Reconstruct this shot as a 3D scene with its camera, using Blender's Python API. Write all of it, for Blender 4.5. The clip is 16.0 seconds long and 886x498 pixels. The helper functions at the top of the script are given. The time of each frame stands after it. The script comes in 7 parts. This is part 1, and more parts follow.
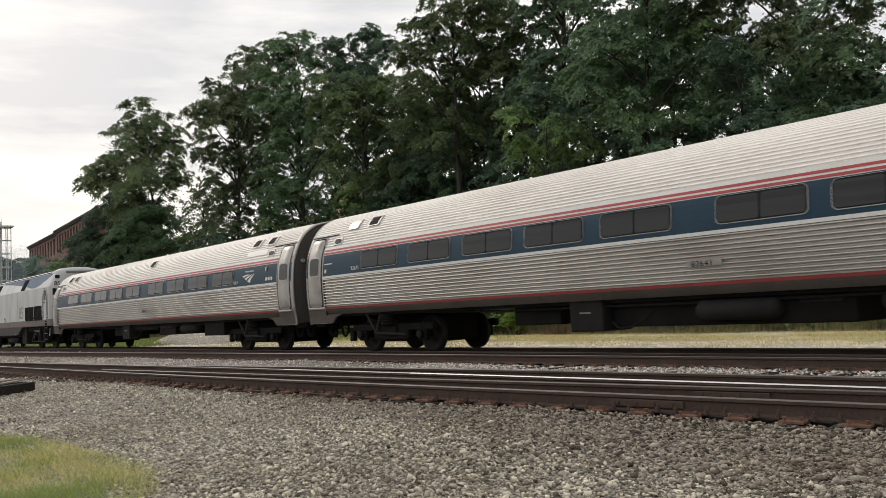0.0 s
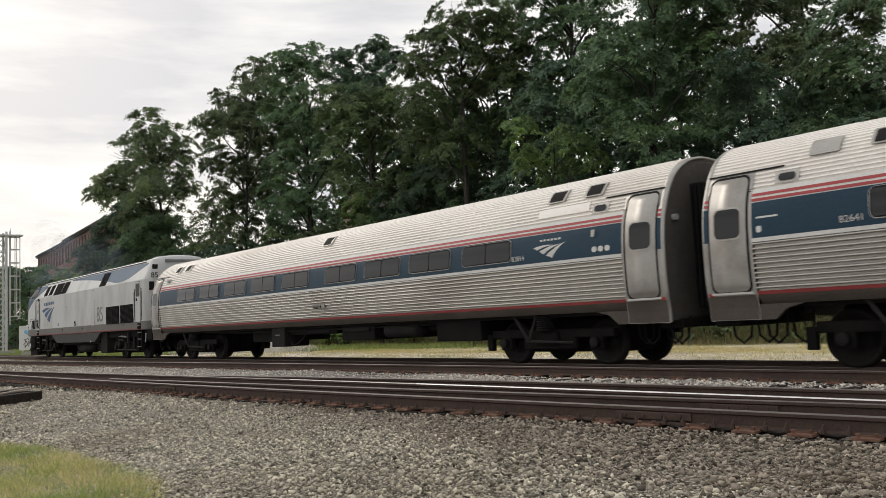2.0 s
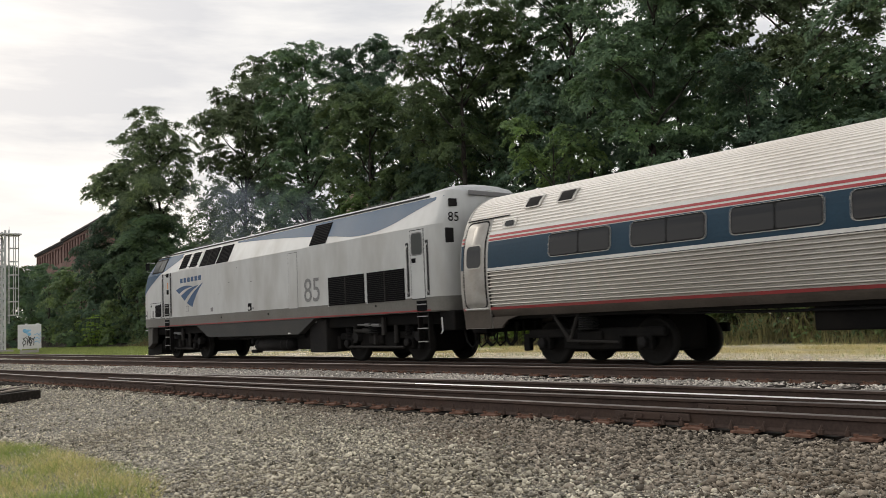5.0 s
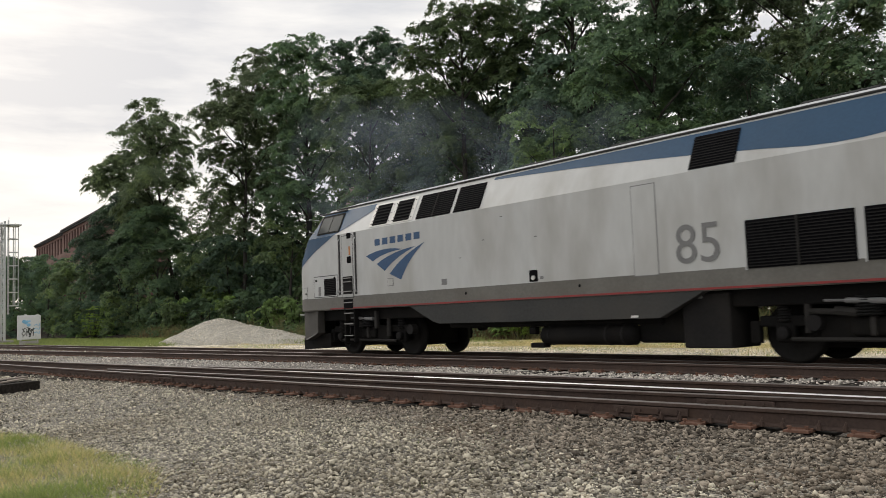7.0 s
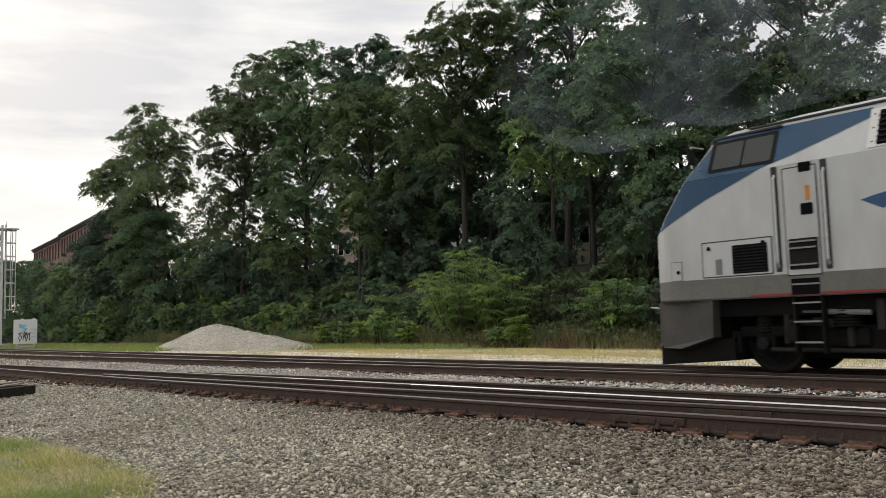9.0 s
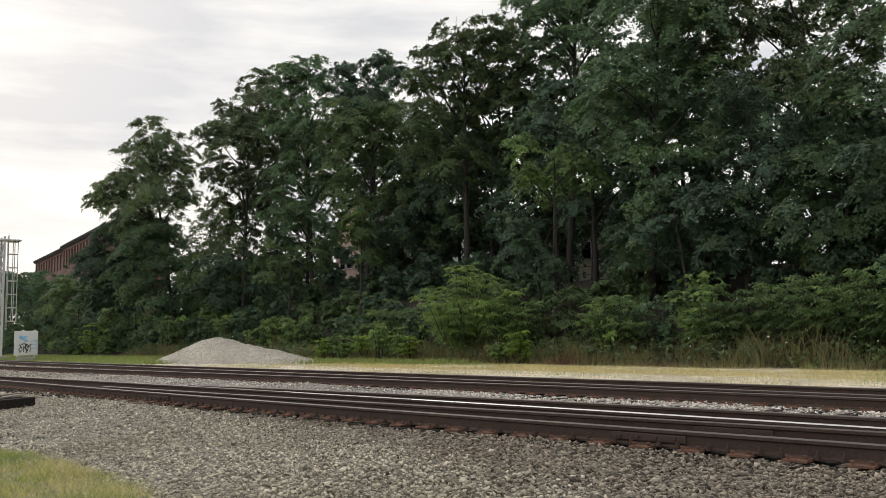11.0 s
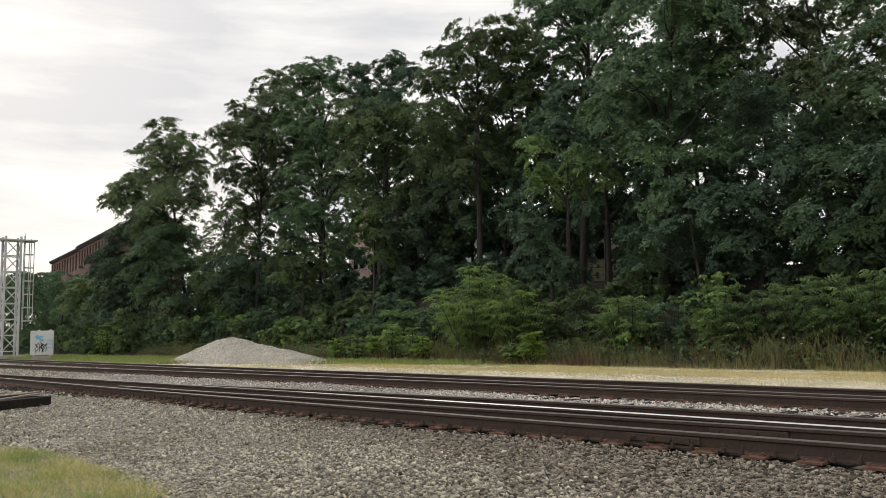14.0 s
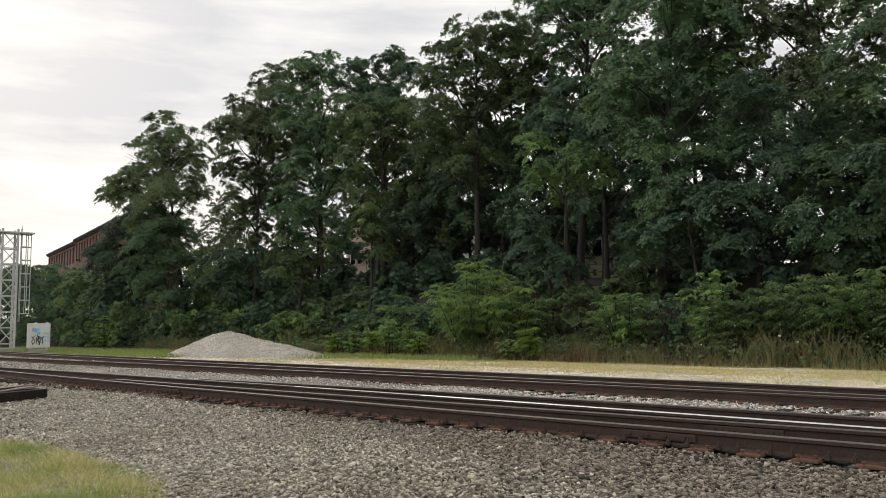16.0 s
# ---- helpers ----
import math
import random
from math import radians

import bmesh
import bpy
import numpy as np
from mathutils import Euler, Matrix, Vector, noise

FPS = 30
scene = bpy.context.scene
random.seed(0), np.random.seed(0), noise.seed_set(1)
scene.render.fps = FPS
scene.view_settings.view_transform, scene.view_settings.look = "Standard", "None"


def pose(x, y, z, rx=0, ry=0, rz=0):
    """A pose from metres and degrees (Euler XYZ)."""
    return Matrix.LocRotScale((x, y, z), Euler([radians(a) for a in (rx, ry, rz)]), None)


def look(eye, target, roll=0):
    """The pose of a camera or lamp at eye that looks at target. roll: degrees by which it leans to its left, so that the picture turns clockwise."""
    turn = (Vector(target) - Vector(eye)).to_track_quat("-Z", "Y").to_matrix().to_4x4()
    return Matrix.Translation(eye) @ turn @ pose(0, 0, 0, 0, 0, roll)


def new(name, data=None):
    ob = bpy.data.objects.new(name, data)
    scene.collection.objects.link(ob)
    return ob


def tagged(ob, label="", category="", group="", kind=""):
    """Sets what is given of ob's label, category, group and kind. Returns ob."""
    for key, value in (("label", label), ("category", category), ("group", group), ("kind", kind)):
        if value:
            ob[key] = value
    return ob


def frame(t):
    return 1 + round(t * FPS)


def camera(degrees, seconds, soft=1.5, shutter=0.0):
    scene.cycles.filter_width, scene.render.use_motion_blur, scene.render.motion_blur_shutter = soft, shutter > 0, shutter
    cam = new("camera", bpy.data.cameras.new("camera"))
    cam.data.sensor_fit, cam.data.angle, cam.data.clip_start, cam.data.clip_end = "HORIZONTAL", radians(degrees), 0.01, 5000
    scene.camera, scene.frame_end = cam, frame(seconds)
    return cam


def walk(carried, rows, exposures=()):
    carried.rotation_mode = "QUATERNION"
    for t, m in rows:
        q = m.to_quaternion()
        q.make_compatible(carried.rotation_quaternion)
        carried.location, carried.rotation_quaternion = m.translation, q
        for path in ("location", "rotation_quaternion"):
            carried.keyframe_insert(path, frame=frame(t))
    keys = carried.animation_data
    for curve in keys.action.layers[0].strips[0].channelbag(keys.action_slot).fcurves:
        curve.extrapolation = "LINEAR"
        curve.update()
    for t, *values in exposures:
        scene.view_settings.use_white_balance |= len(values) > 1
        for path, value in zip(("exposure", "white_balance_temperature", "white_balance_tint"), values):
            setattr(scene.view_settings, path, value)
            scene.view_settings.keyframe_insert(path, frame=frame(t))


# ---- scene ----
cam = camera(55.68, 16.0, soft=0.5, shutter=0.2)
EYE = (0.0, 0.0, 0.997)
TURNS = [
    (0, 94.216, 2.837, 50.144), (0.5, 94.430, 2.716, 50.338), (1, 94.667, 2.615, 50.258),
    (1.5, 94.896, 2.534, 50.437), (2, 94.965, 2.585, 50.609), (2.5, 95.285, 2.530, 50.572),
    (3, 95.412, 2.628, 50.546), (3.5, 95.241, 2.619, 50.594), (4, 95.102, 2.645, 50.671),
    (6.5, 94.650, 2.107, 50.301), (7, 94.502, 2.091, 50.478), (7.5, 94.619, 2.017, 50.805),
    (8, 94.980, 1.847, 50.733), (8.5, 95.139, 1.592, 50.436), (9, 95.009, 1.637, 50.297),
    (11.5, 96.148, 1.074, 50.412), (12, 96.064, 1.050, 50.565), (12.5, 96.040, 1.054, 50.673),
    (13, 96.186, 1.107, 50.788), (13.5, 96.214, 0.984, 51.033), (14, 96.082, 1.022, 51.247),
    (14.5, 96.094, 1.010, 51.317), (15, 96.270, 0.856, 51.309), (15.5, 96.221, 0.593, 51.138),
    (16, 95.787, 0.605, 51.041)]
walk(cam, [(t, pose(*EYE, a, b, c)) for t, a, b, c in TURNS])

# ---- light: an overcast sky, bright and soft ----
EXPOSURE = 0.0
scene.view_settings.exposure = EXPOSURE
world = bpy.data.worlds.new("overcast_sky")
scene.world = world
world.use_nodes = True
wn, wl = world.node_tree.nodes, world.node_tree.links
wn.clear()
w_out = wn.new("ShaderNodeOutputWorld")
w_bg = wn.new("ShaderNodeBackground")
w_bg.inputs["Strength"].default_value = 1.0
w_sky = wn.new("ShaderNodeTexSky")
w_sky.sky_type = "NISHITA"
w_sky.sun_disc = False
w_sky.sun_elevation, w_sky.sun_rotation = radians(31), radians(276)
w_sky.dust_density = 3.0
w_scale = wn.new("ShaderNodeVectorMath")
w_scale.operation = "SCALE"
w_scale.inputs["Scale"].default_value = 0.10
w_co = wn.new("ShaderNodeTexCoord")
w_map = wn.new("ShaderNodeMapping")
w_map.inputs["Scale"].default_value = (1.3, 1.3, 7.5)
w_noise = wn.new("ShaderNodeTexNoise")
w_noise.inputs["Scale"].default_value = 1.7
w_noise.inputs["Detail"].default_value = 7.0
w_noise.inputs["Roughness"].default_value = 0.55
w_ramp = wn.new("ShaderNodeValToRGB")
w_ramp.color_ramp.elements[0].position = 0.38
w_ramp.color_ramp.elements[0].color = (0.68, 0.69, 0.72, 1)
w_ramp.color_ramp.elements[1].position = 0.56
w_ramp.color_ramp.elements[1].color = (1.03, 1.005, 0.965, 1)
w_mix = wn.new("ShaderNodeMix")
w_mix.data_type = "RGBA"
w_mix.inputs["Factor"].default_value = 0.91
wl.new(w_co.outputs["Generated"], w_map.inputs["Vector"])
wl.new(w_map.outputs["Vector"], w_noise.inputs["Vector"])
wl.new(w_noise.outputs["Fac"], w_ramp.inputs["Fac"])
wl.new(w_sky.outputs["Color"], w_scale.inputs[0])
wl.new(w_scale.outputs["Vector"], w_mix.inputs["A"])
wl.new(w_ramp.outputs["Color"], w_mix.inputs["B"])
wl.new(w_mix.outputs["Result"], w_bg.inputs["Color"])
wl.new(w_bg.outputs["Background"], w_out.inputs["Surface"])

sun = new("sun", bpy.data.lights.new("sun", "SUN"))
sun.data.energy, sun.data.angle, sun.data.color = 0.9, radians(25), (1.0, 0.93, 0.84)
sun.matrix_world = look((-60, -6, 36), (0, 0, 0))


# ---- materials ----
def mat(name, colour, rough=0.8, metal=0.0, vary=0.25, scale=4.0, fine=40.0, bump=0.0, bump_scale=60.0,
        stain=None, stain_amount=0.0, stain_scale=1.2, island=0.0, stretch=(1, 1, 1), coords="Object", spec=0.5):
    """A surface with colour grain at two scales, relief and stains."""
    m = bpy.data.materials.new(name)
    m.use_nodes = True
    n, l = m.node_tree.nodes, m.node_tree.links
    b = n["Principled BSDF"]
    b.inputs["Roughness"].default_value = rough
    b.inputs["Metallic"].default_value = metal
    b.inputs["Specular IOR Level"].default_value = spec
    co = n.new("ShaderNodeTexCoord")
    mp = n.new("ShaderNodeMapping")
    mp.inputs["Scale"].default_value = stretch
    l.new(co.outputs[coords], mp.inputs["Vector"])

    def noise_node(s, d=4.0):
        t = n.new("ShaderNodeTexNoise")
        t.inputs["Scale"].default_value = s
        t.inputs["Detail"].default_value = d
        l.new(mp.outputs["Vector"], t.inputs["Vector"])
        return t
    big, small = noise_node(scale), noise_node(fine, 3.0)
    add = n.new("ShaderNodeMath")
    add.operation = "ADD"
    l.new(big.outputs["Fac"], add.inputs[0])
    l.new(small.outputs["Fac"], add.inputs[1])
    last = add
    if island:
        geo = n.new("ShaderNodeNewGeometry")
        mul = n.new("ShaderNodeMath")
        mul.operation = "MULTIPLY_ADD"
        mul.inputs[1].default_value = island
        l.new(geo.outputs["Random Per Island"], mul.inputs[0])
        l.new(add.outputs[0], mul.inputs[2])
        last = mul
    rng_node = n.new("ShaderNodeMapRange")
    rng_node.inputs["From Min"].default_value = 0.65
    rng_node.inputs["From Max"].default_value = 1.35 + island
    rng_node.inputs["To Min"].default_value = 1.0 - vary
    rng_node.inputs["To Max"].default_value = 1.0 + vary
    l.new(last.outputs[0], rng_node.inputs["Value"])
    vm = n.new("ShaderNodeVectorMath")
    vm.operation = "SCALE"
    vm.inputs[0].default_value = colour
    l.new(rng_node.outputs["Result"], vm.inputs["Scale"])
    col = vm.outputs["Vector"]
    if stain:
        st = noise_node(stain_scale, 6.0)
        r2 = n.new("ShaderNodeMapRange")
        r2.inputs["From Min"].default_value = 0.48
        r2.inputs["From Max"].default_value = 0.72
        r2.inputs["To Max"].default_value = stain_amount
        l.new(st.outputs["Fac"], r2.inputs["Value"])
        mx = n.new("ShaderNodeMix")
        mx.data_type = "RGBA"
        mx.inputs["B"].default_value = (*stain, 1)
        l.new(r2.outputs["Result"], mx.inputs["Factor"])
        l.new(col, mx.inputs["A"])
        col = mx.outputs["Result"]
    l.new(col, b.inputs["Base Color"])
    if rough < 0.9:
        rr = n.new("ShaderNodeMapRange")
        rr.inputs["To Min"].default_value = max(0.02, rough - 0.1)
        rr.inputs["To Max"].default_value = min(1.0, rough + 0.12)
        l.new(big.outputs["Fac"], rr.inputs["Value"])
        l.new(rr.outputs["Result"], b.inputs["Roughness"])
    if bump:
        bt = noise_node(bump_scale, 5.0)
        bp = n.new("ShaderNodeBump")
        bp.inputs["Strength"].default_value = min(1.0, bump)
        bp.inputs["Distance"].default_value = 0.02
        l.new(bt.outputs["Fac"], bp.inputs["Height"])
        l.new(bp.outputs["Normal"], b.inputs["Normal"])
    return m


def leaf_mat(name, dark, light, translucent=0.22, tint=0.35, rough=0.55, yellow=0.8):
    """Foliage: each leaf its own shade, each plant its own tint."""
    m = bpy.data.materials.new(name)
    m.use_nodes = True
    n, l = m.node_tree.nodes, m.node_tree.links
    b = n["Principled BSDF"]
    b.inputs["Roughness"].default_value = rough
    b.inputs["Specular IOR Level"].default_value = 0.12
    geo = n.new("ShaderNodeNewGeometry")
    ramp = n.new("ShaderNodeMix")
    ramp.data_type = "RGBA"
    ramp.inputs["A"].default_value = (*dark, 1)
    ramp.inputs["B"].default_value = (*light, 1)
    soft = n.new("ShaderNodeMapRange")
    soft.inputs["To Min"].default_value, soft.inputs["To Max"].default_value = 0.22, 0.72
    l.new(geo.outputs["Random Per Island"], soft.inputs["Value"])
    l.new(soft.outputs["Result"], ramp.inputs["Factor"])
    info = n.new("ShaderNodeObjectInfo")
    co = n.new("ShaderNodeTexCoord")
    big = n.new("ShaderNodeTexNoise")
    big.inputs["Scale"].default_value = 0.45
    l.new(co.outputs["Object"], big.inputs["Vector"])
    add = n.new("ShaderNodeMath")
    add.operation = "ADD"
    l.new(info.outputs["Random"], add.inputs[0])
    l.new(big.outputs["Fac"], add.inputs[1])
    mr = n.new("ShaderNodeMapRange")
    mr.inputs["From Min"].default_value = 0.2
    mr.inputs["From Max"].default_value = 1.6
    mr.inputs["To Min"].default_value = 1.0 - tint
    mr.inputs["To Max"].default_value = 1.0 + tint
    l.new(add.outputs[0], mr.inputs["Value"])
    vm = n.new("ShaderNodeVectorMath")
    vm.operation = "SCALE"
    l.new(ramp.outputs["Result"], vm.inputs[0])
    l.new(mr.outputs["Result"], vm.inputs["Scale"])
    # branch by branch, some foliage is yellower
    hue = n.new("ShaderNodeTexNoise")
    hue.inputs["Scale"].default_value = 0.8
    hue.inputs["Detail"].default_value = 3
    l.new(co.outputs["Object"], hue.inputs["Vector"])
    hr = n.new("ShaderNodeMapRange")
    hr.inputs["From Min"].default_value = 0.46
    hr.inputs["From Max"].default_value = 0.66
    hr.inputs["To Max"].default_value = yellow
    l.new(hue.outputs["Fac"], hr.inputs["Value"])
    warm = n.new("ShaderNodeVectorMath")
    warm.operation = "MULTIPLY"
    warm.inputs[1].default_value = (1.46, 1.46, 0.92)
    l.new(vm.outputs["Vector"], warm.inputs[0])
    tone = n.new("ShaderNodeMix")
    tone.data_type = "RGBA"
    l.new(hr.outputs["Result"], tone.inputs["Factor"])
    l.new(vm.outputs["Vector"], tone.inputs["A"])
    l.new(warm.outputs["Vector"], tone.inputs["B"])
    l.new(tone.outputs["Result"], b.inputs["Base Color"])
    tr = n.new("ShaderNodeBsdfTranslucent")
    l.new(tone.outputs["Result"], tr.inputs["Color"])
    mix = n.new("ShaderNodeMixShader")
    mix.inputs["Fac"].default_value = translucent
    out = n["Material Output"]
    l.new(b.outputs["BSDF"], mix.inputs[1])
    l.new(tr.outputs["BSDF"], mix.inputs[2])
    l.new(mix.outputs["Shader"], out.inputs["Surface"])
    return m


def glass_mat(name, colour, rough=0.05, spec=0.5, ior=1.5):
    m = bpy.data.materials.new(name)
    m.use_nodes = True
    b = m.node_tree.nodes["Principled BSDF"]
    b.inputs["Base Color"].default_value = (*colour, 1)
    b.inputs["Roughness"].default_value = rough
    b.inputs["IOR"].default_value = ior
    b.inputs["Specular IOR Level"].default_value = spec
    return m


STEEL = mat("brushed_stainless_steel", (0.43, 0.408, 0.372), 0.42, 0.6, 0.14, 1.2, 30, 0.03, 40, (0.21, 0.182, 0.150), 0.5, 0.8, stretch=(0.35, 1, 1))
# roof steel paler than the sides: the sky's reflection is put into its colour
STEEL_ROOF = mat("weathered_sky_bright_stainless_roof", (0.88, 0.845, 0.80), 0.55, 0.10, 0.10, 0.9, 24, 0.03, 40, (0.55, 0.48, 0.41), 0.4, 0.5, stretch=(0.3, 1, 1))
STEEL_SMOOTH = mat("smooth_stainless_panel", (0.41, 0.395, 0.37), 0.40, 0.6, 0.12, 1.5, 30, 0.03, 6, (0.20, 0.175, 0.145), 0.75, 1.3)
STEEL_DIRTY = mat("road_grimed_steel", (0.092, 0.078, 0.065), 0.7, 0.1, 0.25, 2.0, 30, 0.05, 40, (0.060, 0.049, 0.040), 0.6, 1.1, spec=0.3)
BLUE = mat("navy_blue_band", (0.013, 0.042, 0.072), 0.45, 0.0, 0.18, 1.0, 30, 0.02, 40, (0.030, 0.062, 0.088), 0.4, 0.9, spec=0.25)
RED = mat("faded_red_stripe", (0.36, 0.045, 0.048), 0.5, 0.0, 0.15, 1.5, 30)
RED_LOW = mat("grimy_red_stripe", (0.24, 0.026, 0.026), 0.6, 0.0, 0.2, 1.5, 30, stain=(0.12, 0.05, 0.04), stain_amount=0.5)
WHITE = mat("white_stripe", (0.66, 0.65, 0.62), 0.45, 0.0, 0.10, 1.5, 30)
SILVER = mat("silver_grey_paint", (0.500, 0.508, 0.500), 0.42, 0.0, 0.08, 0.35, 5, 0.03, 3, (0.33, 0.318, 0.292), 0.75, 0.9, stretch=(1, 1, 0.35), spec=0.4)
SILVER_LIGHT = mat("roof_silver_paint", (0.50, 0.51, 0.52), 0.5, 0.1, 0.10, 0.8, 18)
LOW_GREY = mat("dusty_lower_grey_paint", (0.150, 0.145, 0.131), 0.65, 0.0, 0.15, 1.0, 18, 0.03, 30, (0.11, 0.097, 0.080), 0.7, 0.7, spec=0.3)
PILOT = mat("sooty_pilot_paint", (0.078, 0.073, 0.066), 0.7, 0.0, 0.25, 1.2, 18, 0.04, 30, (0.035, 0.032, 0.029), 0.7, 1.0, spec=0.25)
SKIRT_GREY = mat("dark_grey_skirt_paint", (0.042, 0.043, 0.042), 0.65, 0.0, 0.22, 1.0, 18, 0.03, 30, (0.070, 0.063, 0.055), 0.5, 0.6, spec=0.25)
LOCO_BLUE = mat("faded_blue_paint", (0.026, 0.072, 0.140), 0.5, 0.0, 0.14, 0.8, 20, 0.02, 30, (0.055, 0.10, 0.16), 0.4, 0.7, spec=0.3)
LOGO_BLUE = mat("blue_emblem_paint", (0.036, 0.086, 0.180), 0.55, 0.0, 0.12, 1.5, 20, spec=0.3)
NUM_GREY = mat("grey_numeral_paint", (0.17, 0.17, 0.17), 0.5, 0.0, 0.1, 2, 20)
BLACK = mat("black_grille", (0.007, 0.007, 0.008), 0.9, 0.0, 0.2, 2, 20, spec=0.05)
SLAT = mat("dark_louvre_slat", (0.016, 0.015, 0.015), 0.8, 0.0, 0.2, 2, 20, spec=0.15)
UNDER = mat("oily_black_undercarriage", (0.0075, 0.0070, 0.0068), 0.8, 0.0, 0.4, 1.5, 20, 0.06, 30, (0.020, 0.017, 0.014), 0.5, 1.5, spec=0.15)
UNDER_BOX = mat("dusty_equipment_box", (0.017, 0.016, 0.016), 0.8, 0.0, 0.25, 1.5, 20, 0.05, 30, (0.030, 0.027, 0.023), 0.5, 1.5, spec=0.15)
BRACKET = mat("grimy_grey_bracket", (0.030, 0.028, 0.026), 0.8, 0.0, 0.25, 2, 20, spec=0.2)
TREAD = mat("worn_wheel_steel", (0.014, 0.013, 0.012), 0.7, 0.1, 0.3, 3, 30, spec=0.2)
BRIGHT_METAL = mat("bright_handrail", (0.55, 0.55, 0.54), 0.4, 0.4, 0.1, 3, 30)
RUBBER = mat("black_rubber", (0.012, 0.012, 0.012), 0.85, 0.0, 0.2, 3, 30, spec=0.2)
# end wall between coaches: the gap's shade is darkened into this colour
DIAPHRAGM = mat("dusty_shaded_end_wall", (0.080, 0.073, 0.066), 0.8, 0.0, 0.25, 2.5, 20, 0.03, 20, (0.07, 0.06, 0.05), 0.5, 1.5, spec=0.2)
GLASS = glass_mat("dark_tinted_glass", (0.014, 0.014, 0.015), 0.06, 0.4)
# weakly reflecting panes; the grey base colour stands in for reflected sky
CAB_GLASS = glass_mat("cab_glass_painted_reflection", (0.085, 0.09, 0.088), 0.22, 0.2, 1.12)
ORANGE = mat("orange_sticker", (0.55, 0.20, 0.04), 0.6)

RAIL_RUST = mat("rusty_rail_steel", (0.072, 0.051, 0.043), 0.8, 0.0, 0.3, 3, 30, 0.08, 60, (0.088, 0.054, 0.038), 0.5, 2.0, spec=0.2)
# sky glint on the polished rail, painted as paler steel, and its fading end
RAIL_GLINT = mat("polished_rail_head_sky_glint", (0.80, 0.785, 0.77), 0.50, 1.0, 0.12, 1, 20, stretch=(0.1, 1, 1))
RAIL_GLINT_FADE = mat("rail_head_glint_fade", (0.40, 0.38, 0.36), 0.50, 0.9, 0.2, 1, 20, stretch=(0.1, 1, 1))
RAIL_DULL = mat("dull_rail_head", (0.17, 0.15, 0.138), 0.50, 0.6, 0.3, 1, 20, stretch=(0.1, 1, 1))
PLATE = mat("orange_rusted_tie_plate", (0.190, 0.106, 0.076), 0.9, 0.0, 0.35, 6, 40, 0.1, 60, (0.07, 0.042, 0.03), 0.6, 4, spec=0.2)
TIMBER = mat("creosoted_tie_wood", (0.022, 0.018, 0.015), 0.9, 0.0, 0.35, 3, 30, 0.25, 30, (0.06, 0.05, 0.042), 0.4, 3, stretch=(6, 1, 6), spec=0.2)
BOARD = mat("weathered_board", (0.26, 0.215, 0.18), 0.85, 0.0, 0.3, 2, 24, 0.15, 30, (0.15, 0.11, 0.085), 0.5, 2, stretch=(0.3, 3, 3))
STONE = mat("tan_grey_ballast_stone", (0.485, 0.445, 0.358), 0.95, 0.0, 1.0, 1.2, 60, island=2.6, stain=(0.24, 0.19, 0.125), stain_amount=0.4, stain_scale=0.45, spec=0.2)
STONE_BROWN = mat("rust_stained_ballast_stone", (0.262, 0.226, 0.182), 0.95, 0.0, 1.0, 1.2, 60, island=2.6, stain=(0.14, 0.10, 0.066), stain_amount=0.5, stain_scale=0.6, spec=0.2)
STONE_PALE = mat("pale_ballast_stone", (0.62, 0.575, 0.52), 0.95, 0.0, 0.75, 1.2, 60, island=1.8, stain=(0.26, 0.205, 0.16), stain_amount=0.5, stain_scale=0.35, spec=0.2)
PILE = mat("piled_crushed_stone", (0.66, 0.62, 0.54), 0.95, 0.0, 0.6, 2.0, 30, 0.6, 12, island=1.2, stain=(0.33, 0.285, 0.22), stain_amount=0.5, stain_scale=0.5, spec=0.2)
BRICK_WALL = mat("weathered_red_brick", (0.165, 0.098, 0.085), 0.9, 0.0, 0.3, 0.4, 6, 0.1, 8, (0.27, 0.185, 0.165), 0.6, 0.25, spec=0.2)
ROOF_DARK = mat("dark_tar_roof", (0.035, 0.033, 0.034), 0.9, 0.0, 0.25, 0.5, 8)
GLASS_FAR = glass_mat("dim_mill_window", (0.010, 0.009, 0.010), 0.4, 0.1, 1.1)
SIDING = mat("cream_house_siding", (0.80, 0.74, 0.56), 0.8, 0.0, 0.12, 0.8, 10)
SIDING_PINK = mat("pale_pink_house_wall", (0.60, 0.44, 0.38), 0.8, 0.0, 0.12, 0.8, 10)
WHITE_WALL = mat("white_painted_wood", (0.75, 0.75, 0.74), 0.7, 0.0, 0.1, 0.8, 10)
BARK = mat("dark_tree_bark", (0.046, 0.040, 0.035), 0.95, 0.0, 0.35, 1.5, 12, 0.5, 12, stretch=(1, 1, 0.25))
GALV = mat("galvanised_mast_steel", (0.58, 0.59, 0.58), 0.5, 0.2, 0.15, 1.0, 20)
CABINET = mat("white_signal_cabinet_paint", (0.66, 0.67, 0.66), 0.55, 0.0, 0.1, 1.0, 20, stain=(0.45, 0.43, 0.40), stain_amount=0.4, stain_scale=0.9)
SPRAY_BLUE = mat("pale_blue_spray_paint", (0.22, 0.50, 0.72), 0.6, 0.0, 0.3, 2.0, 20)
SPRAY_DARK = mat("dark_spray_paint", (0.05, 0.055, 0.05), 0.6, 0.0, 0.3, 2.0, 20)
CONCRETE = mat("concrete_footing", (0.34, 0.33, 0.31), 0.9, 0.0, 0.2, 2.0, 20)

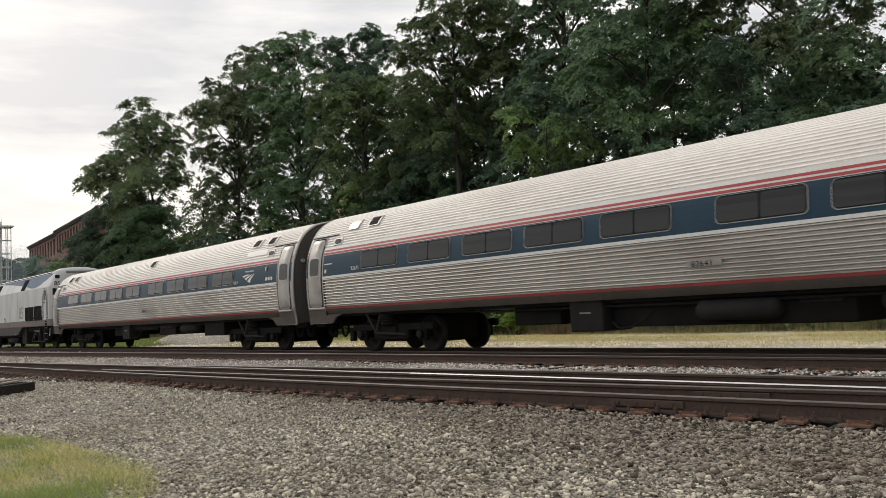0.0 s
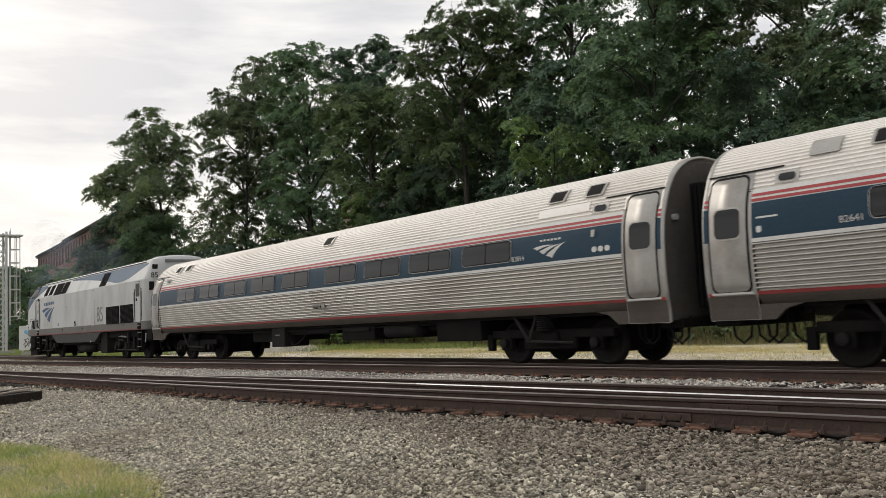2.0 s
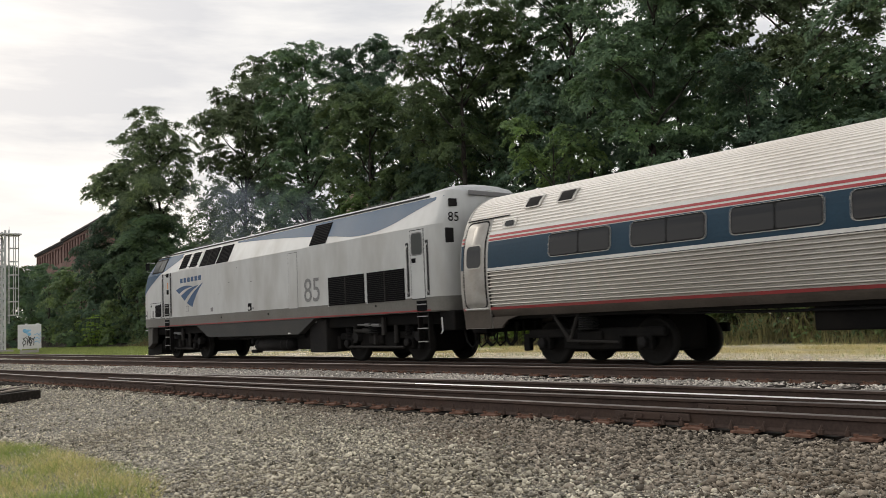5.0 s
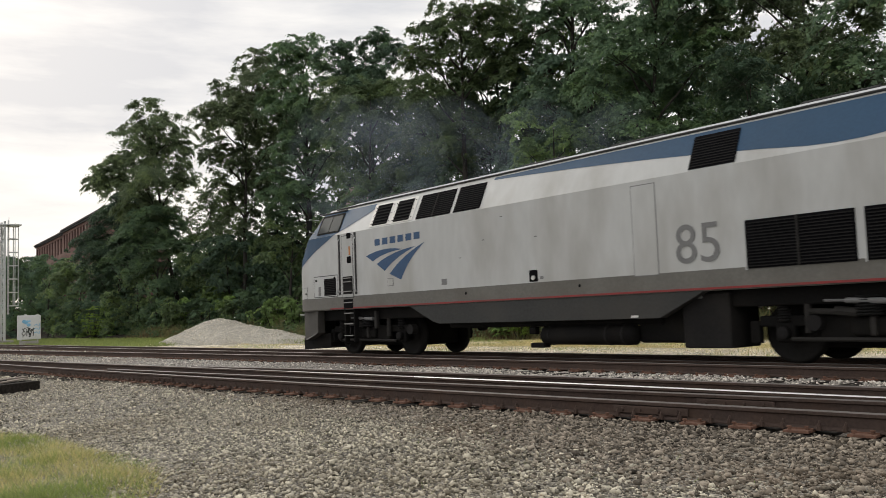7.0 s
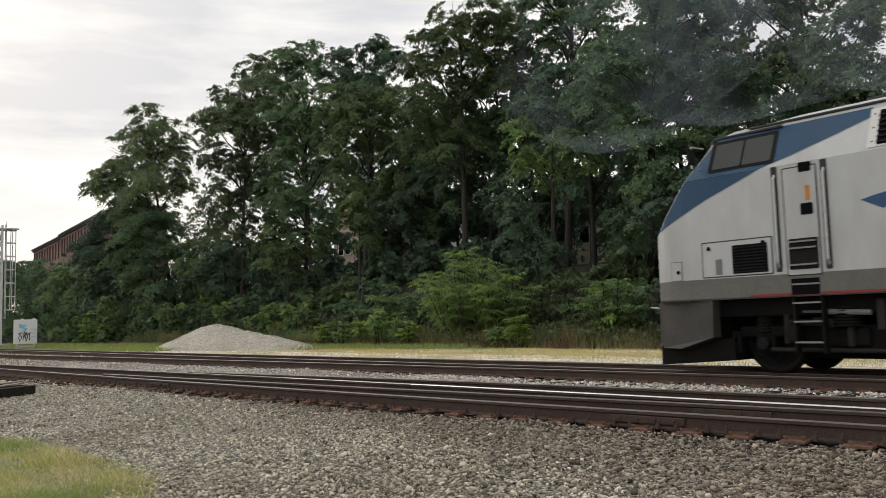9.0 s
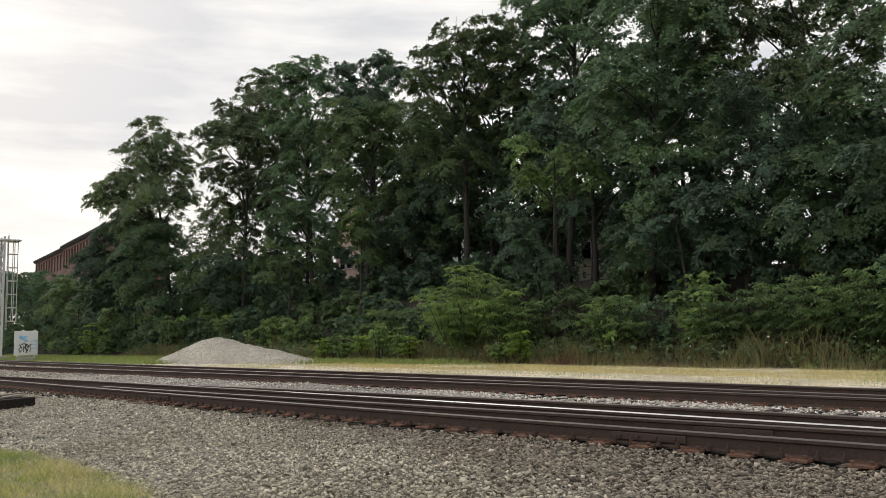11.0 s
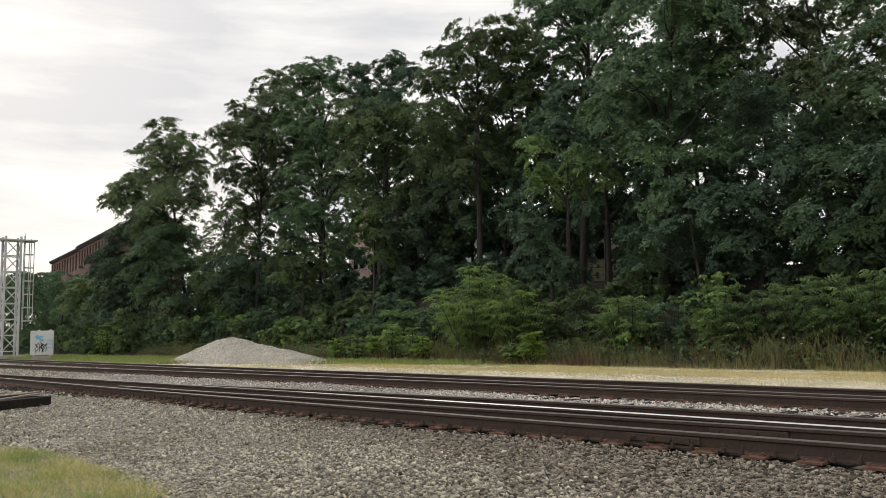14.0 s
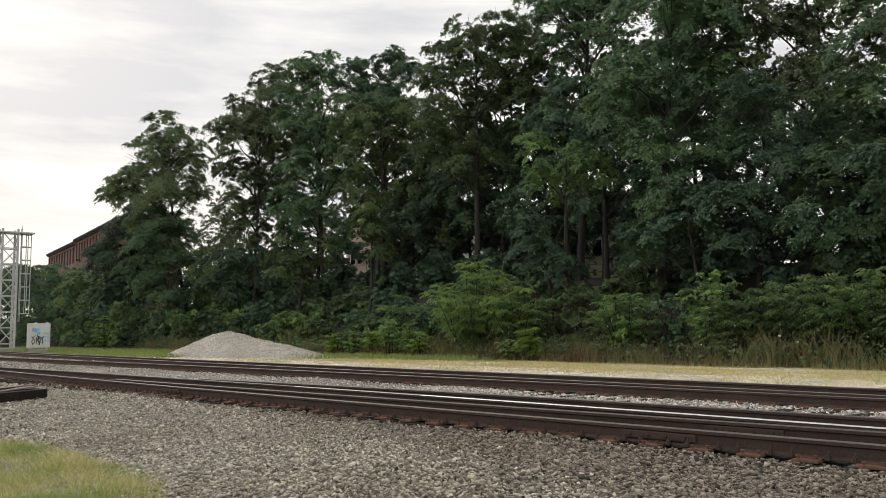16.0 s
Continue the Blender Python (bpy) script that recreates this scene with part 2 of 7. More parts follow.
LEAF = leaf_mat("maple_foliage", (0.058, 0.110, 0.067), (0.193, 0.274, 0.157), 0.34, yellow=0.6)
LEAF_OAK = leaf_mat("brownish_oak_foliage", (0.077, 0.116, 0.066), (0.237, 0.292, 0.163), 0.36, yellow=0.45)
LEAF_OLIVE = leaf_mat("olive_foliage", (0.067, 0.113, 0.057), (0.220, 0.283, 0.140), 0.36, yellow=0.55)
LEAF_DARK = leaf_mat("deep_green_foliage", (0.048, 0.094, 0.067), (0.162, 0.228, 0.151), 0.34, yellow=0.5)
LEAF_LIGHT = leaf_mat("light_maple_foliage", (0.071, 0.125, 0.052), (0.228, 0.315, 0.142), 0.36)
LEAF_BUSH = leaf_mat("sumac_foliage", (0.105, 0.178, 0.066), (0.345, 0.470, 0.180), 0.36)
LEAF_LIME = leaf_mat("bright_young_foliage", (0.13, 0.22, 0.04), (0.30, 0.41, 0.10), 0.3, 0.2)
WEED = leaf_mat("dry_weed_stems", (0.145, 0.133, 0.066), (0.366, 0.340, 0.163), 0.3, 0.3, 0.8, yellow=0.2)
WEED_RED = leaf_mat("reddish_weed_stems", (0.130, 0.085, 0.052), (0.300, 0.205, 0.125), 0.3, 0.3, 0.8, yellow=0.1)
GRASS_DRY = leaf_mat("sun_dried_grass", (0.480, 0.400, 0.180), (0.780, 0.680, 0.380), 0.3, 0.2, 0.8, yellow=0.1)
GRASS = leaf_mat("green_verge_grass", (0.150, 0.220, 0.070), (0.40, 0.45, 0.165), 0.3, 0.25, 0.8, yellow=0.2)
GRASS_STRAW = leaf_mat("straw_tinted_lawn", (0.351, 0.321, 0.127), (0.721, 0.634, 0.332), 0.3, 0.25, 0.8, yellow=0.1)
FENCE = mat("dull_fence_wire", (0.10, 0.10, 0.095), 0.8)
STEP_STEEL = mat("worn_step_steel", (0.26, 0.255, 0.245), 0.5, 0.3, 0.2, 3, 30)
SLOT = mat("shadowed_handrail_slot", (0.045, 0.045, 0.045), 0.8, spec=0.2)
FLOWER = mat("white_flower_heads", (0.70, 0.70, 0.64), 0.9)


# ---- helpers for shapes ----
def mesh_from(name, verts, faces, material, smooth=False):
    me = bpy.data.meshes.new(name)
    me.from_pydata([tuple(v) for v in verts], [], [tuple(f) for f in faces])
    for m in (material if isinstance(material, (list, tuple)) else [material]):
        me.materials.append(m)
    if smooth:
        me.polygons.foreach_set("use_smooth", [True] * len(me.polygons))
    me.update()
    return me


def mesh_fast(name, verts, corners, material):
    """A mesh of many like faces: verts (n, 3), corners (m, k)."""
    me = bpy.data.meshes.new(name)
    verts, corners = np.asarray(verts, np.float32), np.asarray(corners, np.int32)
    count, k = corners.shape
    me.vertices.add(len(verts))
    me.vertices.foreach_set("co", verts.ravel())
    me.loops.add(count * k)
    me.loops.foreach_set("vertex_index", corners.ravel())
    me.polygons.add(count)
    me.polygons.foreach_set("loop_start", np.arange(0, count * k, k, dtype=np.int32))
    me.polygons.foreach_set("loop_total", np.full(count, k, np.int32))
    me.materials.append(material)
    me.update(calc_edges=True)
    me.validate()
    return me


def child(name, me, parent=None, label="", place=None):
    ob = new(name, me)
    if parent is not None:
        ob.parent = parent
    if place is not None:
        ob.matrix_basis = place
    if label:
        tagged(ob, label)
    return ob


def part(name, bm, material, parent, label="", smooth=False):
    """Links a bmesh as one mesh object under a thing or a part."""
    me = bpy.data.meshes.new(name)
    bm.to_mesh(me)
    bm.free()
    me.materials.append(material)
    if smooth:
        me.polygons.foreach_set("use_smooth", [True] * len(me.polygons))
    return child(name, me, parent, label)


def add_box(bm, x0, x1, y0, y1, z0, z1, bevel=0.0):
    m = Matrix.Translation(((x0 + x1) / 2, (y0 + y1) / 2, (z0 + z1) / 2)) @ Matrix.Diagonal((x1 - x0, y1 - y0, z1 - z0, 1))
    r = bmesh.ops.create_cube(bm, size=1.0, matrix=m)
    if bevel:
        edges = list({e for v in r["verts"] for e in v.link_edges})
        bmesh.ops.bevel(bm, geom=edges, offset=bevel, segments=2, affect="EDGES", profile=0.5)
    return bm


def boxed(x0, x1, y0, y1, z0, z1, bevel=0.0):
    return add_box(bmesh.new(), x0, x1, y0, y1, z0, z1, bevel)


def add_tube(bm, points, radius, sides=8):
    """A tube through points; radius is one number or one for each point."""
    pts = [Vector(q) for q in points]
    radii = radius if isinstance(radius, (list, tuple)) else [radius] * len(pts)
    rings = []
    for i, q in enumerate(pts):
        d = (pts[min(i + 1, len(pts) - 1)] - pts[max(i - 1, 0)]).normalized()
        u = d.orthogonal().normalized() if i == 0 else (rings_u - d * rings_u.dot(d)).normalized()
        rings_u = u
        w = d.cross(u)
        rings.append([bm.verts.new(q + (u * math.cos(a) + w * math.sin(a)) * radii[i])
                      for a in (2 * math.pi * k / sides for k in range(sides))])
    for a, b in zip(rings, rings[1:]):
        for k in range(sides):
            bm.faces.new((a[k], a[(k + 1) % sides], b[(k + 1) % sides], b[k]))
    bm.faces.new(rings[0][::-1])
    bm.faces.new(rings[-1])
    return bm


def lathe_y(bm, profile, cx, cz, sides=28):
    """Turns a profile of (radius, y) round an axle that lies along y."""
    rings = [[bm.verts.new((cx + r * math.cos(2 * math.pi * k / sides), y, cz + r * math.sin(2 * math.pi * k / sides)))
              for k in range(sides)] for r, y in profile]
    for a, b in zip(rings, rings[1:]):
        for k in range(sides):
            bm.faces.new((a[k], a[(k + 1) % sides], b[(k + 1) % sides], b[k]))
    bm.faces.new(rings[0][::-1])
    bm.faces.new(rings[-1])
    bmesh.ops.recalc_face_normals(bm, faces=bm.faces)
    return bm


def rounded(w, h, r, steps=4):
    """Corner points of a rounded rectangle about the origin."""
    out = []
    for cx, cy, a0 in ((w / 2 - r, h / 2 - r, 0), (-w / 2 + r, h / 2 - r, 90), (-w / 2 + r, -h / 2 + r, 180), (w / 2 - r, -h / 2 + r, 270)):
        for k in range(steps + 1):
            a = radians(a0 + 90 * k / steps)
            out.append((cx + r * math.cos(a), cy + r * math.sin(a)))
    return out


# ---- the train ----
TRACK_Y = 14.093
SPEED = 6.445


def loco_x(t):
    return -15.436 + SPEED * (t - 6.5)


def empty(name, place=None):
    ob = new(name)
    ob.empty_display_size = 0.5
    if place is not None:
        ob.matrix_basis = place
    return ob


def patch(width_at, x0, x1, z0, z1, r=0.0, off=0.01, side=-1, rows=6):
    """A plate with rounded corners that follows a vehicle's side."""
    bm = bmesh.new()
    zs = [z0 + (z1 - z0) * k / rows for k in range(rows + 1)]
    if r:
        zs += [z0 + r * q for q in (0.08, 0.3, 0.6, 1.0)] + [z1 - r * q for q in (0.08, 0.3, 0.6, 1.0)]
    zs = sorted(set(round(z, 5) for z in zs))
    left, right, left0, right0 = [], [], [], []
    for z in zs:
        d = min(z - z0, z1 - z)
        dx = r - math.sqrt(max(0.0, r * r - (r - d) ** 2)) if r and d < r else 0.0
        xa, xb = x0 + dx, x1 - dx
        left.append(bm.verts.new((xa, side * (width_at(xa, z) + off), z)))
        right.append(bm.verts.new((xb, side * (width_at(xb, z) + off), z)))
        left0.append(bm.verts.new((xa, side * (width_at(xa, z) - 0.004), z)))
        right0.append(bm.verts.new((xb, side * (width_at(xb, z) - 0.004), z)))
    for k in range(len(zs) - 1):
        bm.faces.new((left[k], right[k], right[k + 1], left[k + 1]))
        bm.faces.new((left0[k], left[k], left[k + 1], left0[k + 1]))
        bm.faces.new((right[k], right0[k], right0[k + 1], right[k + 1]))
    bm.faces.new((left0[0], right0[0], right[0], left[0]))
    bm.faces.new((left[-1], right[-1], right0[-1], left0[-1]))
    bmesh.ops.recalc_face_normals(bm, faces=bm.faces)
    return bm


def ribbon(width_at, upper, lower, off=0.005, side=-1):
    """A painted shape between two rows of (x, z) points on a vehicle's side."""
    bm = bmesh.new()
    a = [bm.verts.new((x, side * (width_at(x, z) + off), z)) for x, z in upper]
    b = [bm.verts.new((x, side * (width_at(x, z) + off), z)) for x, z in lower]
    for k in range(len(a) - 1):
        bm.faces.new((b[k], b[k + 1], a[k + 1], a[k]) if side < 0 else (a[k], a[k + 1], b[k + 1], b[k]))
    return bm


def bow(p0, c, p1, steps=10):
    return [tuple((1 - u) ** 2 * p0[i] + 2 * u * (1 - u) * c[i] + u * u * p1[i] for i in (0, 1)) for u in (k / steps for k in range(steps + 1))]


EMBLEM = (((-6.13, 2.62), (-5.30, 2.83), (-4.53, 2.68), (-5.82, 2.46), (-5.35, 2.66)),
          ((-5.65, 2.38), (-4.95, 2.67), (-3.97, 2.71), (-5.30, 2.18), (-4.85, 2.50)),
          ((-5.10, 2.09), (-4.55, 2.52), (-3.60, 2.79), (-4.61, 1.92), (-4.30, 2.42)))


def emblem(width_at, parent, material, place=lambda x, z: (x, z)):
    """Three swept bands, a plain emblem."""
    for p0, c0, tip, p1, c1 in EMBLEM:
        up = [place(*q) for q in bow(p0, c0, tip)]
        lo = [place(*q) for q in bow(p1, c1, tip)]
        part("emblem_band", ribbon(width_at, up, lo), material, parent)


def swept(name, profile, stations, material, parent, label="", smooth=False, closed_ends=False):
    """Skins a profile of (y, z) along x; stations: (x, scale_y, scale_z about z = 2.2)."""
    verts, faces, n = [], [], len(profile)
    for x, sy, sz in stations:
        verts += [(x, y * sy, 2.2 + (z - 2.2) * sz) for y, z in profile]
    for i in range(len(stations) - 1):
        for k in range(n - 1):
            a = i * n + k
            faces.append((a, a + n, a + n + 1, a + 1))
    if closed_ends:
        faces.append(tuple(range(n))[::-1])
        faces.append(tuple(range((len(stations) - 1) * n, len(stations) * n)))
    return child(name, mesh_from(name, verts, faces, material, smooth), parent, label)


def wheelset(parent, x, radius):
    """Two flanged wheels on an axle; rolls on its own."""
    axle = part("wheelset", lathe_y(bmesh.new(), [(0.075, -0.95), (0.075, 0.95)], 0, 0, 12), UNDER, parent)
    axle.matrix_basis = pose(x, 0, radius)
    for s in (-1, 1):
        y0 = s * 0.73
        prof = [(0.10, y0 + s * 0.085), (0.14, y0 + s * 0.085), (0.16, y0 + s * 0.03), (radius * 0.80, y0 + s * 0.015), (radius * 0.84, y0 + s * 0.065),
                (radius, y0 + s * 0.065), (radius + 0.002, y0 - s * 0.03), (radius + 0.028, y0 - s * 0.045), (radius + 0.02, y0 - s * 0.07),
                (radius * 0.84, y0 - s * 0.065), (radius * 0.8, y0 - s * 0.03), (0.15, y0 - s * 0.05), (0.10, y0 - s * 0.05)]
        w = part("wheel", lathe_y(bmesh.new(), prof, 0, 0), TREAD, axle)
        w.data.polygons.foreach_set("use_smooth", [True] * len(w.data.polygons))
    return axle


def truck(parent, cx, base, radius, loco=False):
    """A two-axle truck: side frames, journal boxes, springs, brackets."""
    sets = [wheelset(parent, cx - base / 2, radius), wheelset(parent, cx + base / 2, radius)]
    frame_bm = bmesh.new()
    h = radius + 0.08
    for s in (-1, 1):
        y0, y1 = sorted((s * 0.98, s * 1.12))
        add_box(frame_bm, cx - base / 2 - 0.45, cx + base / 2 + 0.45, y0, y1, h + 0.02, h + 0.20, 0.03)
        add_box(frame_bm, cx - base / 2 + 0.55, cx + base / 2 - 0.55, y0, y1, h - 0.22, h + 0.10, 0.04)
        for a in (cx - base / 2, cx + base / 2):
            add_box(frame_bm, a - 0.17, a + 0.17, y0 - 0.01, y1 + 0.05 * s if s > 0 else y1, radius - 0.16, radius + 0.18, 0.04)
            add_tube(frame_bm, [(a, s * 0.96, radius), (a, s * 1.20, radius)], 0.11, 12)
        add_box(frame_bm, cx - base / 2 - 0.62, cx - base / 2 - 0.45, y0, y1, h - 0.25, h + 0.12, 0.02)
    add_box(frame_bm, cx - 0.32, cx + 0.32, -1.2, 1.2, radius - 0.05, radius + 0.24, 0.05)
    part("truck_frame", frame_bm, UNDER, parent)
    part("motor_case", boxed(cx - base / 2 - 0.25, cx + base / 2 + 0.25, -0.62, 0.62, 0.24, 0.98, 0.08), UNDER, parent)
    for s in (-1, 1):
        rows = [radius + 0.25 + 0.022 * k for k in range(15)]
        part("air_spring", add_tube(bmesh.new(), [(cx, s * 1.16, z) for z in rows], [0.225 if k % 2 else 0.195 for k in range(15)], 14), RUBBER, parent)
        arm = bmesh.new()
        if loco:
            add_tube(arm, [(cx - 0.9, s * 1.22, radius + 0.34), (cx - 0.15, s * 1.24, radius + 0.30)], 0.05, 8)
            add_tube(arm, [(cx - 0.5, s * 1.22, radius + 0.34), (cx - 0.15, s * 1.24, radius + 0.30)], 0.075, 8)
            add_box(arm, cx + 0.02, cx + 0.10, min(s * 1.18, s * 1.28), max(s * 1.18, s * 1.28), radius - 0.05, radius + 0.55, 0.015)
            for a in (-0.95, 0.95):
                add_tube(arm, [(cx + a, s * 1.20, radius + 0.0), (cx + a, s * 1.20, radius + 0.46)], 0.06, 8)
            add_tube(arm, [(cx - 1.25, s * 1.19, radius - 0.10), (cx + 1.25, s * 1.19, radius - 0.12)], 0.035, 8)
        else:
            ax = cx - 0.48
            add_tube(arm, [(ax - 0.36, s * 1.30, 1.06), (ax + 0.02, s * 1.24, 0.50)], 0.036, 6)
            add_tube(arm, [(ax + 0.34, s * 1.30, 1.06), (ax + 0.02, s * 1.24, 0.50)], 0.036, 6)
            add_tube(arm, [(ax - 0.36, s * 1.30, 1.06), (ax + 0.34, s * 1.30, 1.06)], 0.035, 6)
            add_tube(arm, [(ax - 0.05, s * 1.24, 0.50), (cx + 0.75, s * 1.20, 0.46)], 0.028, 6)
        part("radius_arm", arm, BRACKET, parent)
        if loco:
            part("damper", add_tube(bmesh.new(), [(cx - 0.62, s * 1.33, radius + 0.50), (cx - 0.30, s * 1.33, radius + 0.49), (cx - 0.28, s * 1.33, radius + 0.49), (cx + 0.42, s * 1.33, radius + 0.46)], [0.022, 0.022, 0.045, 0.045], 8), NUM_GREY, parent, "pale grey hydraulic damper")
            part("hanger", boxed(cx + 0.50, cx + 0.62, *sorted((s * 1.26, s * 1.36)), radius + 0.20, radius + 0.66, 0.02), BRACKET, parent)
            for a in (cx - base / 2, cx + base / 2):
                part("brake_cylinder", add_tube(bmesh.new(), [(a + 0.55, s * 1.10, radius + 0.16), (a + 0.55, s * 1.28, radius + 0.16)], 0.13, 12), UNDER_BOX, parent)
                part("axle_cap", add_tube(bmesh.new(), [(a, s * 1.18, radius), (a, s * 1.235, radius), (a, s * 1.25, radius)], [0.10, 0.10, 0.05], 12), UNDER_BOX, parent)
                part("coil_spring", add_tube(bmesh.new(), [(a, s * 1.10, radius + 0.18 + 0.022 * k) for k in range(13)], [0.12 if k % 2 else 0.09 for k in range(13)], 12), UNDER_BOX, parent)
        else:
            for a in (cx - base / 2, cx + base / 2):
                part("axle_cap", add_tube(bmesh.new(), [(a, s * 1.18, radius), (a, s * 1.225, radius), (a, s * 1.24, radius)], [0.10, 0.10, 0.05], 12), UNDER_BOX, parent)
    return sets


CAR_SHAPE = [(1.505, 0.80), (1.520, 1.02), (1.565, 1.30), (1.595, 1.65), (1.600, 2.05), (1.580, 2.40), (1.535, 2.70), (1.455, 2.93),
             (1.295, 3.285), (1.045, 3.59), (0.660, 3.81), (0.270, 3.90), (0.0, 3.915)]


def smooth_arc(points, step):
    """Points along a smooth curve through control points, evenly spaced."""
    pts, dense = [Vector((a, b, 0)) for a, b in points], []
    for i in range(len(pts) - 1):
        p0, p1, p2, p3 = pts[max(i - 1, 0)], pts[i], pts[i + 1], pts[min(i + 2, len(pts) - 1)]
        for k in range(12):
            u = k / 12
            dense.append(0.5 * ((2 * p1) + (p2 - p0) * u + (2 * p0 - 5 * p1 + 4 * p2 - p3) * u * u + (3 * p1 - p0 - 3 * p2 + p3) * u ** 3))
    dense.append(pts[-1])
    run = [0.0]
    for a, b in zip(dense, dense[1:]):
        run.append(run[-1] + (b - a).length)
    total, out = run[-1], []
    n = max(2, round(total / step))
    for k in range(n + 1):
        d = total * k / n
        out.append((float(np.interp(d, run, [q.x for q in dense])), float(np.interp(d, run, [q.y for q in dense]))))
    return out


CAR_CURVE = smooth_arc(CAR_SHAPE, 0.03)


def car_width(x, z):
    return float(np.interp(z, [q[1] for q in CAR_CURVE], [q[0] for q in CAR_CURVE]))


def side_profile(z0, z1, rows=4, proud=0.0):
    return [(-(car_width(0, z) + proud), z) for z in (z0 + (z1 - z0) * k / rows for k in range(rows + 1))]


def both_sides(name, profile, x0, x1, material, parent, label="", smooth=False):
    n = len(profile)
    for s in (1, -1):
        verts = [(x, y * s, z) for x in (x0, x1) for y, z in profile]
        quad = [(k, k + n, k + n + 1, k + 1) for k in range(n - 1)]
        child(name, mesh_from(name, verts, quad if s > 0 else [q[::-1] for q in quad], material, smooth), parent, label)


CAR_WINDOWS = (-9.66, -7.60, -5.55, -3.56, -1.52, 0.98, 2.96, 4.93, 6.95)


def coach(logo):
    """A stainless passenger coach, 25 m over its ends, facing along x."""
    car = empty("passenger_coach")
    body_l = 11.5
    # fluted lower side
    flutes, z, k = [], 1.265, 0
    while z < 2.05:
        w = car_width(0, z)
        flutes += [(-(w - 0.046), z), (-(w - 0.046), z + 0.034), (-(w + 0.008), z + 0.040), (-(w + 0.012), z + 0.048), (-(w + 0.003), z + 0.067), (-(w - 0.046), z + 0.0765)]
        z += 0.0785
    both_sides("fluted_side", flutes, -body_l, body_l, STEEL, car, "fluted stainless steel lower side")
    both_sides("sill", [(-(car_width(0, 1.2) - d), z) for d, z in ((0.10, 1.05), (0.06, 1.10), (0.02, 1.16), (0.0, 1.205))], -body_l, body_l, STEEL_DIRTY, car)
    both_sides("lower_red_stripe", side_profile(1.205, 1.262, 1, 0.004), -body_l, body_l, RED_LOW, car, "thin red lower stripe")
    both_sides("belt_moulding", side_profile(2.05, 2.115, 3, 0.014), -body_l, body_l, WHITE, car)
    both_sides("window_band", side_profile(2.115, 2.70, 6), -body_l, body_l, BLUE, car, "dark blue window band")
    both_sides("white_stripe", side_profile(2.70, 2.92, 4), -body_l, body_l, WHITE, car)
    both_sides("red_stripe", side_profile(2.715, 2.765, 2, 0.005), -body_l, body_l, RED, car)
    both_sides("red_stripe", side_profile(2.80, 2.85, 2, 0.005), -body_l, body_l, RED, car)
    # ribbed roof
    arc = smooth_arc([(-a, b) for a, b in CAR_SHAPE[6:]], 0.011)
    arc = [q for q in arc if q[1] >= 2.90]
    half = []
    for i, (y, zz) in enumerate(arc):
        t = Vector((arc[min(i + 1, len(arc) - 1)][0] - arc[max(i - 1, 0)][0], arc[min(i + 1, len(arc) - 1)][1] - arc[max(i - 1, 0)][1]))
        t.normalize()
        lift = -0.024 if i % 7 in (3, 4) else (0.006 if i % 7 in (2, 5) else 0.0)
        half.append((y - t.y * lift, zz + t.x * lift))
    roof = half + [(-y, zz) for y, zz in half[::-1][1:]]
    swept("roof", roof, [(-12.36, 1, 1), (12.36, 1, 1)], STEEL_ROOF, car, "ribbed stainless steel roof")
    # end vestibules, smooth, with lower skirts
    whole = [(-y, zz) for y, zz in smooth_arc(CAR_SHAPE, 0.045)]
    low = [q for q in whole if q[1] <= 2.93]
    whole = whole + [(-y, zz) for y, zz in whole[::-1][1:]]
    for s in (-1, 1):
        for side in (-1, 1):
            swept("vestibule_shell", [(-y * side, zz) for y, zz in low], [(s * 11.5, 1.001, 1), (s * 12.34, 1.001, 1)], STEEL_SMOOTH, car, "smooth stainless vestibule side", True)
        st = [(s * 12.33, 1.0, 1.0), (s * 12.335, 1.006, 1.006), (s * 12.39, 1.004, 1.004), (s * 12.425, 0.994, 0.996), (s * 12.44, 0.978, 0.985), (s * 12.435, 0.962, 0.972), (s * 12.37, 0.955, 0.965)]
        swept("end_rim", whole, st, STEEL_SMOOTH, car, "bright rounded end rim", True)
        swept("end_wall", whole, [(s * 12.405, 0.966, 0.974), (s * 12.425, 0.70, 0.93)], DIAPHRAGM, car, "grimy end wall with its shade in the colour", False, True)
        bm = bmesh.new()
        for k in range(6):
            d = 12.40 + 0.05 * k
            g = 0.0 if k % 2 else 0.05
            xa, xb = sorted((s * d, s * (d + 0.05)))
            add_box(bm, xa, xb, -0.60 - g, 0.60 + g, 1.10 - g, 3.30 + g)
        part("diaphragm", bm, RUBBER, car, "pleated black rubber diaphragm")
        part("end_light", add_tube(bmesh.new(), [(s * 12.36, -1.22, 2.70), (s * 12.50, -1.22, 2.70)], 0.06, 10), BRIGHT_METAL, car)
        # skirt wedge towards the truck
        for side in (-1, 1):
            sk = bmesh.new()
            pts = [(s * 11.5, 0.80), (s * 11.5, 1.05), (s * 10.75, 1.05), (s * 11.05, 0.97), (s * 11.25, 0.80)]
            va = [sk.verts.new((x, side * (car_width(x, zz) - 0.004), zz)) for x, zz in pts]
            vb = [sk.verts.new((x, side * (car_width(x, zz) - 0.06), zz)) for x, zz in pts]
            sk.faces.new(va)
            sk.faces.new(vb[::-1])
            for k in range(5):
                sk.faces.new((va[k], vb[k], vb[(k + 1) % 5], va[(k + 1) % 5]))
            bmesh.ops.recalc_face_normals(sk, faces=sk.faces)
            part("skirt_corner", sk, STEEL_DIRTY, car)
        xa, xb = sorted((s * 11.52, s * 12.34))
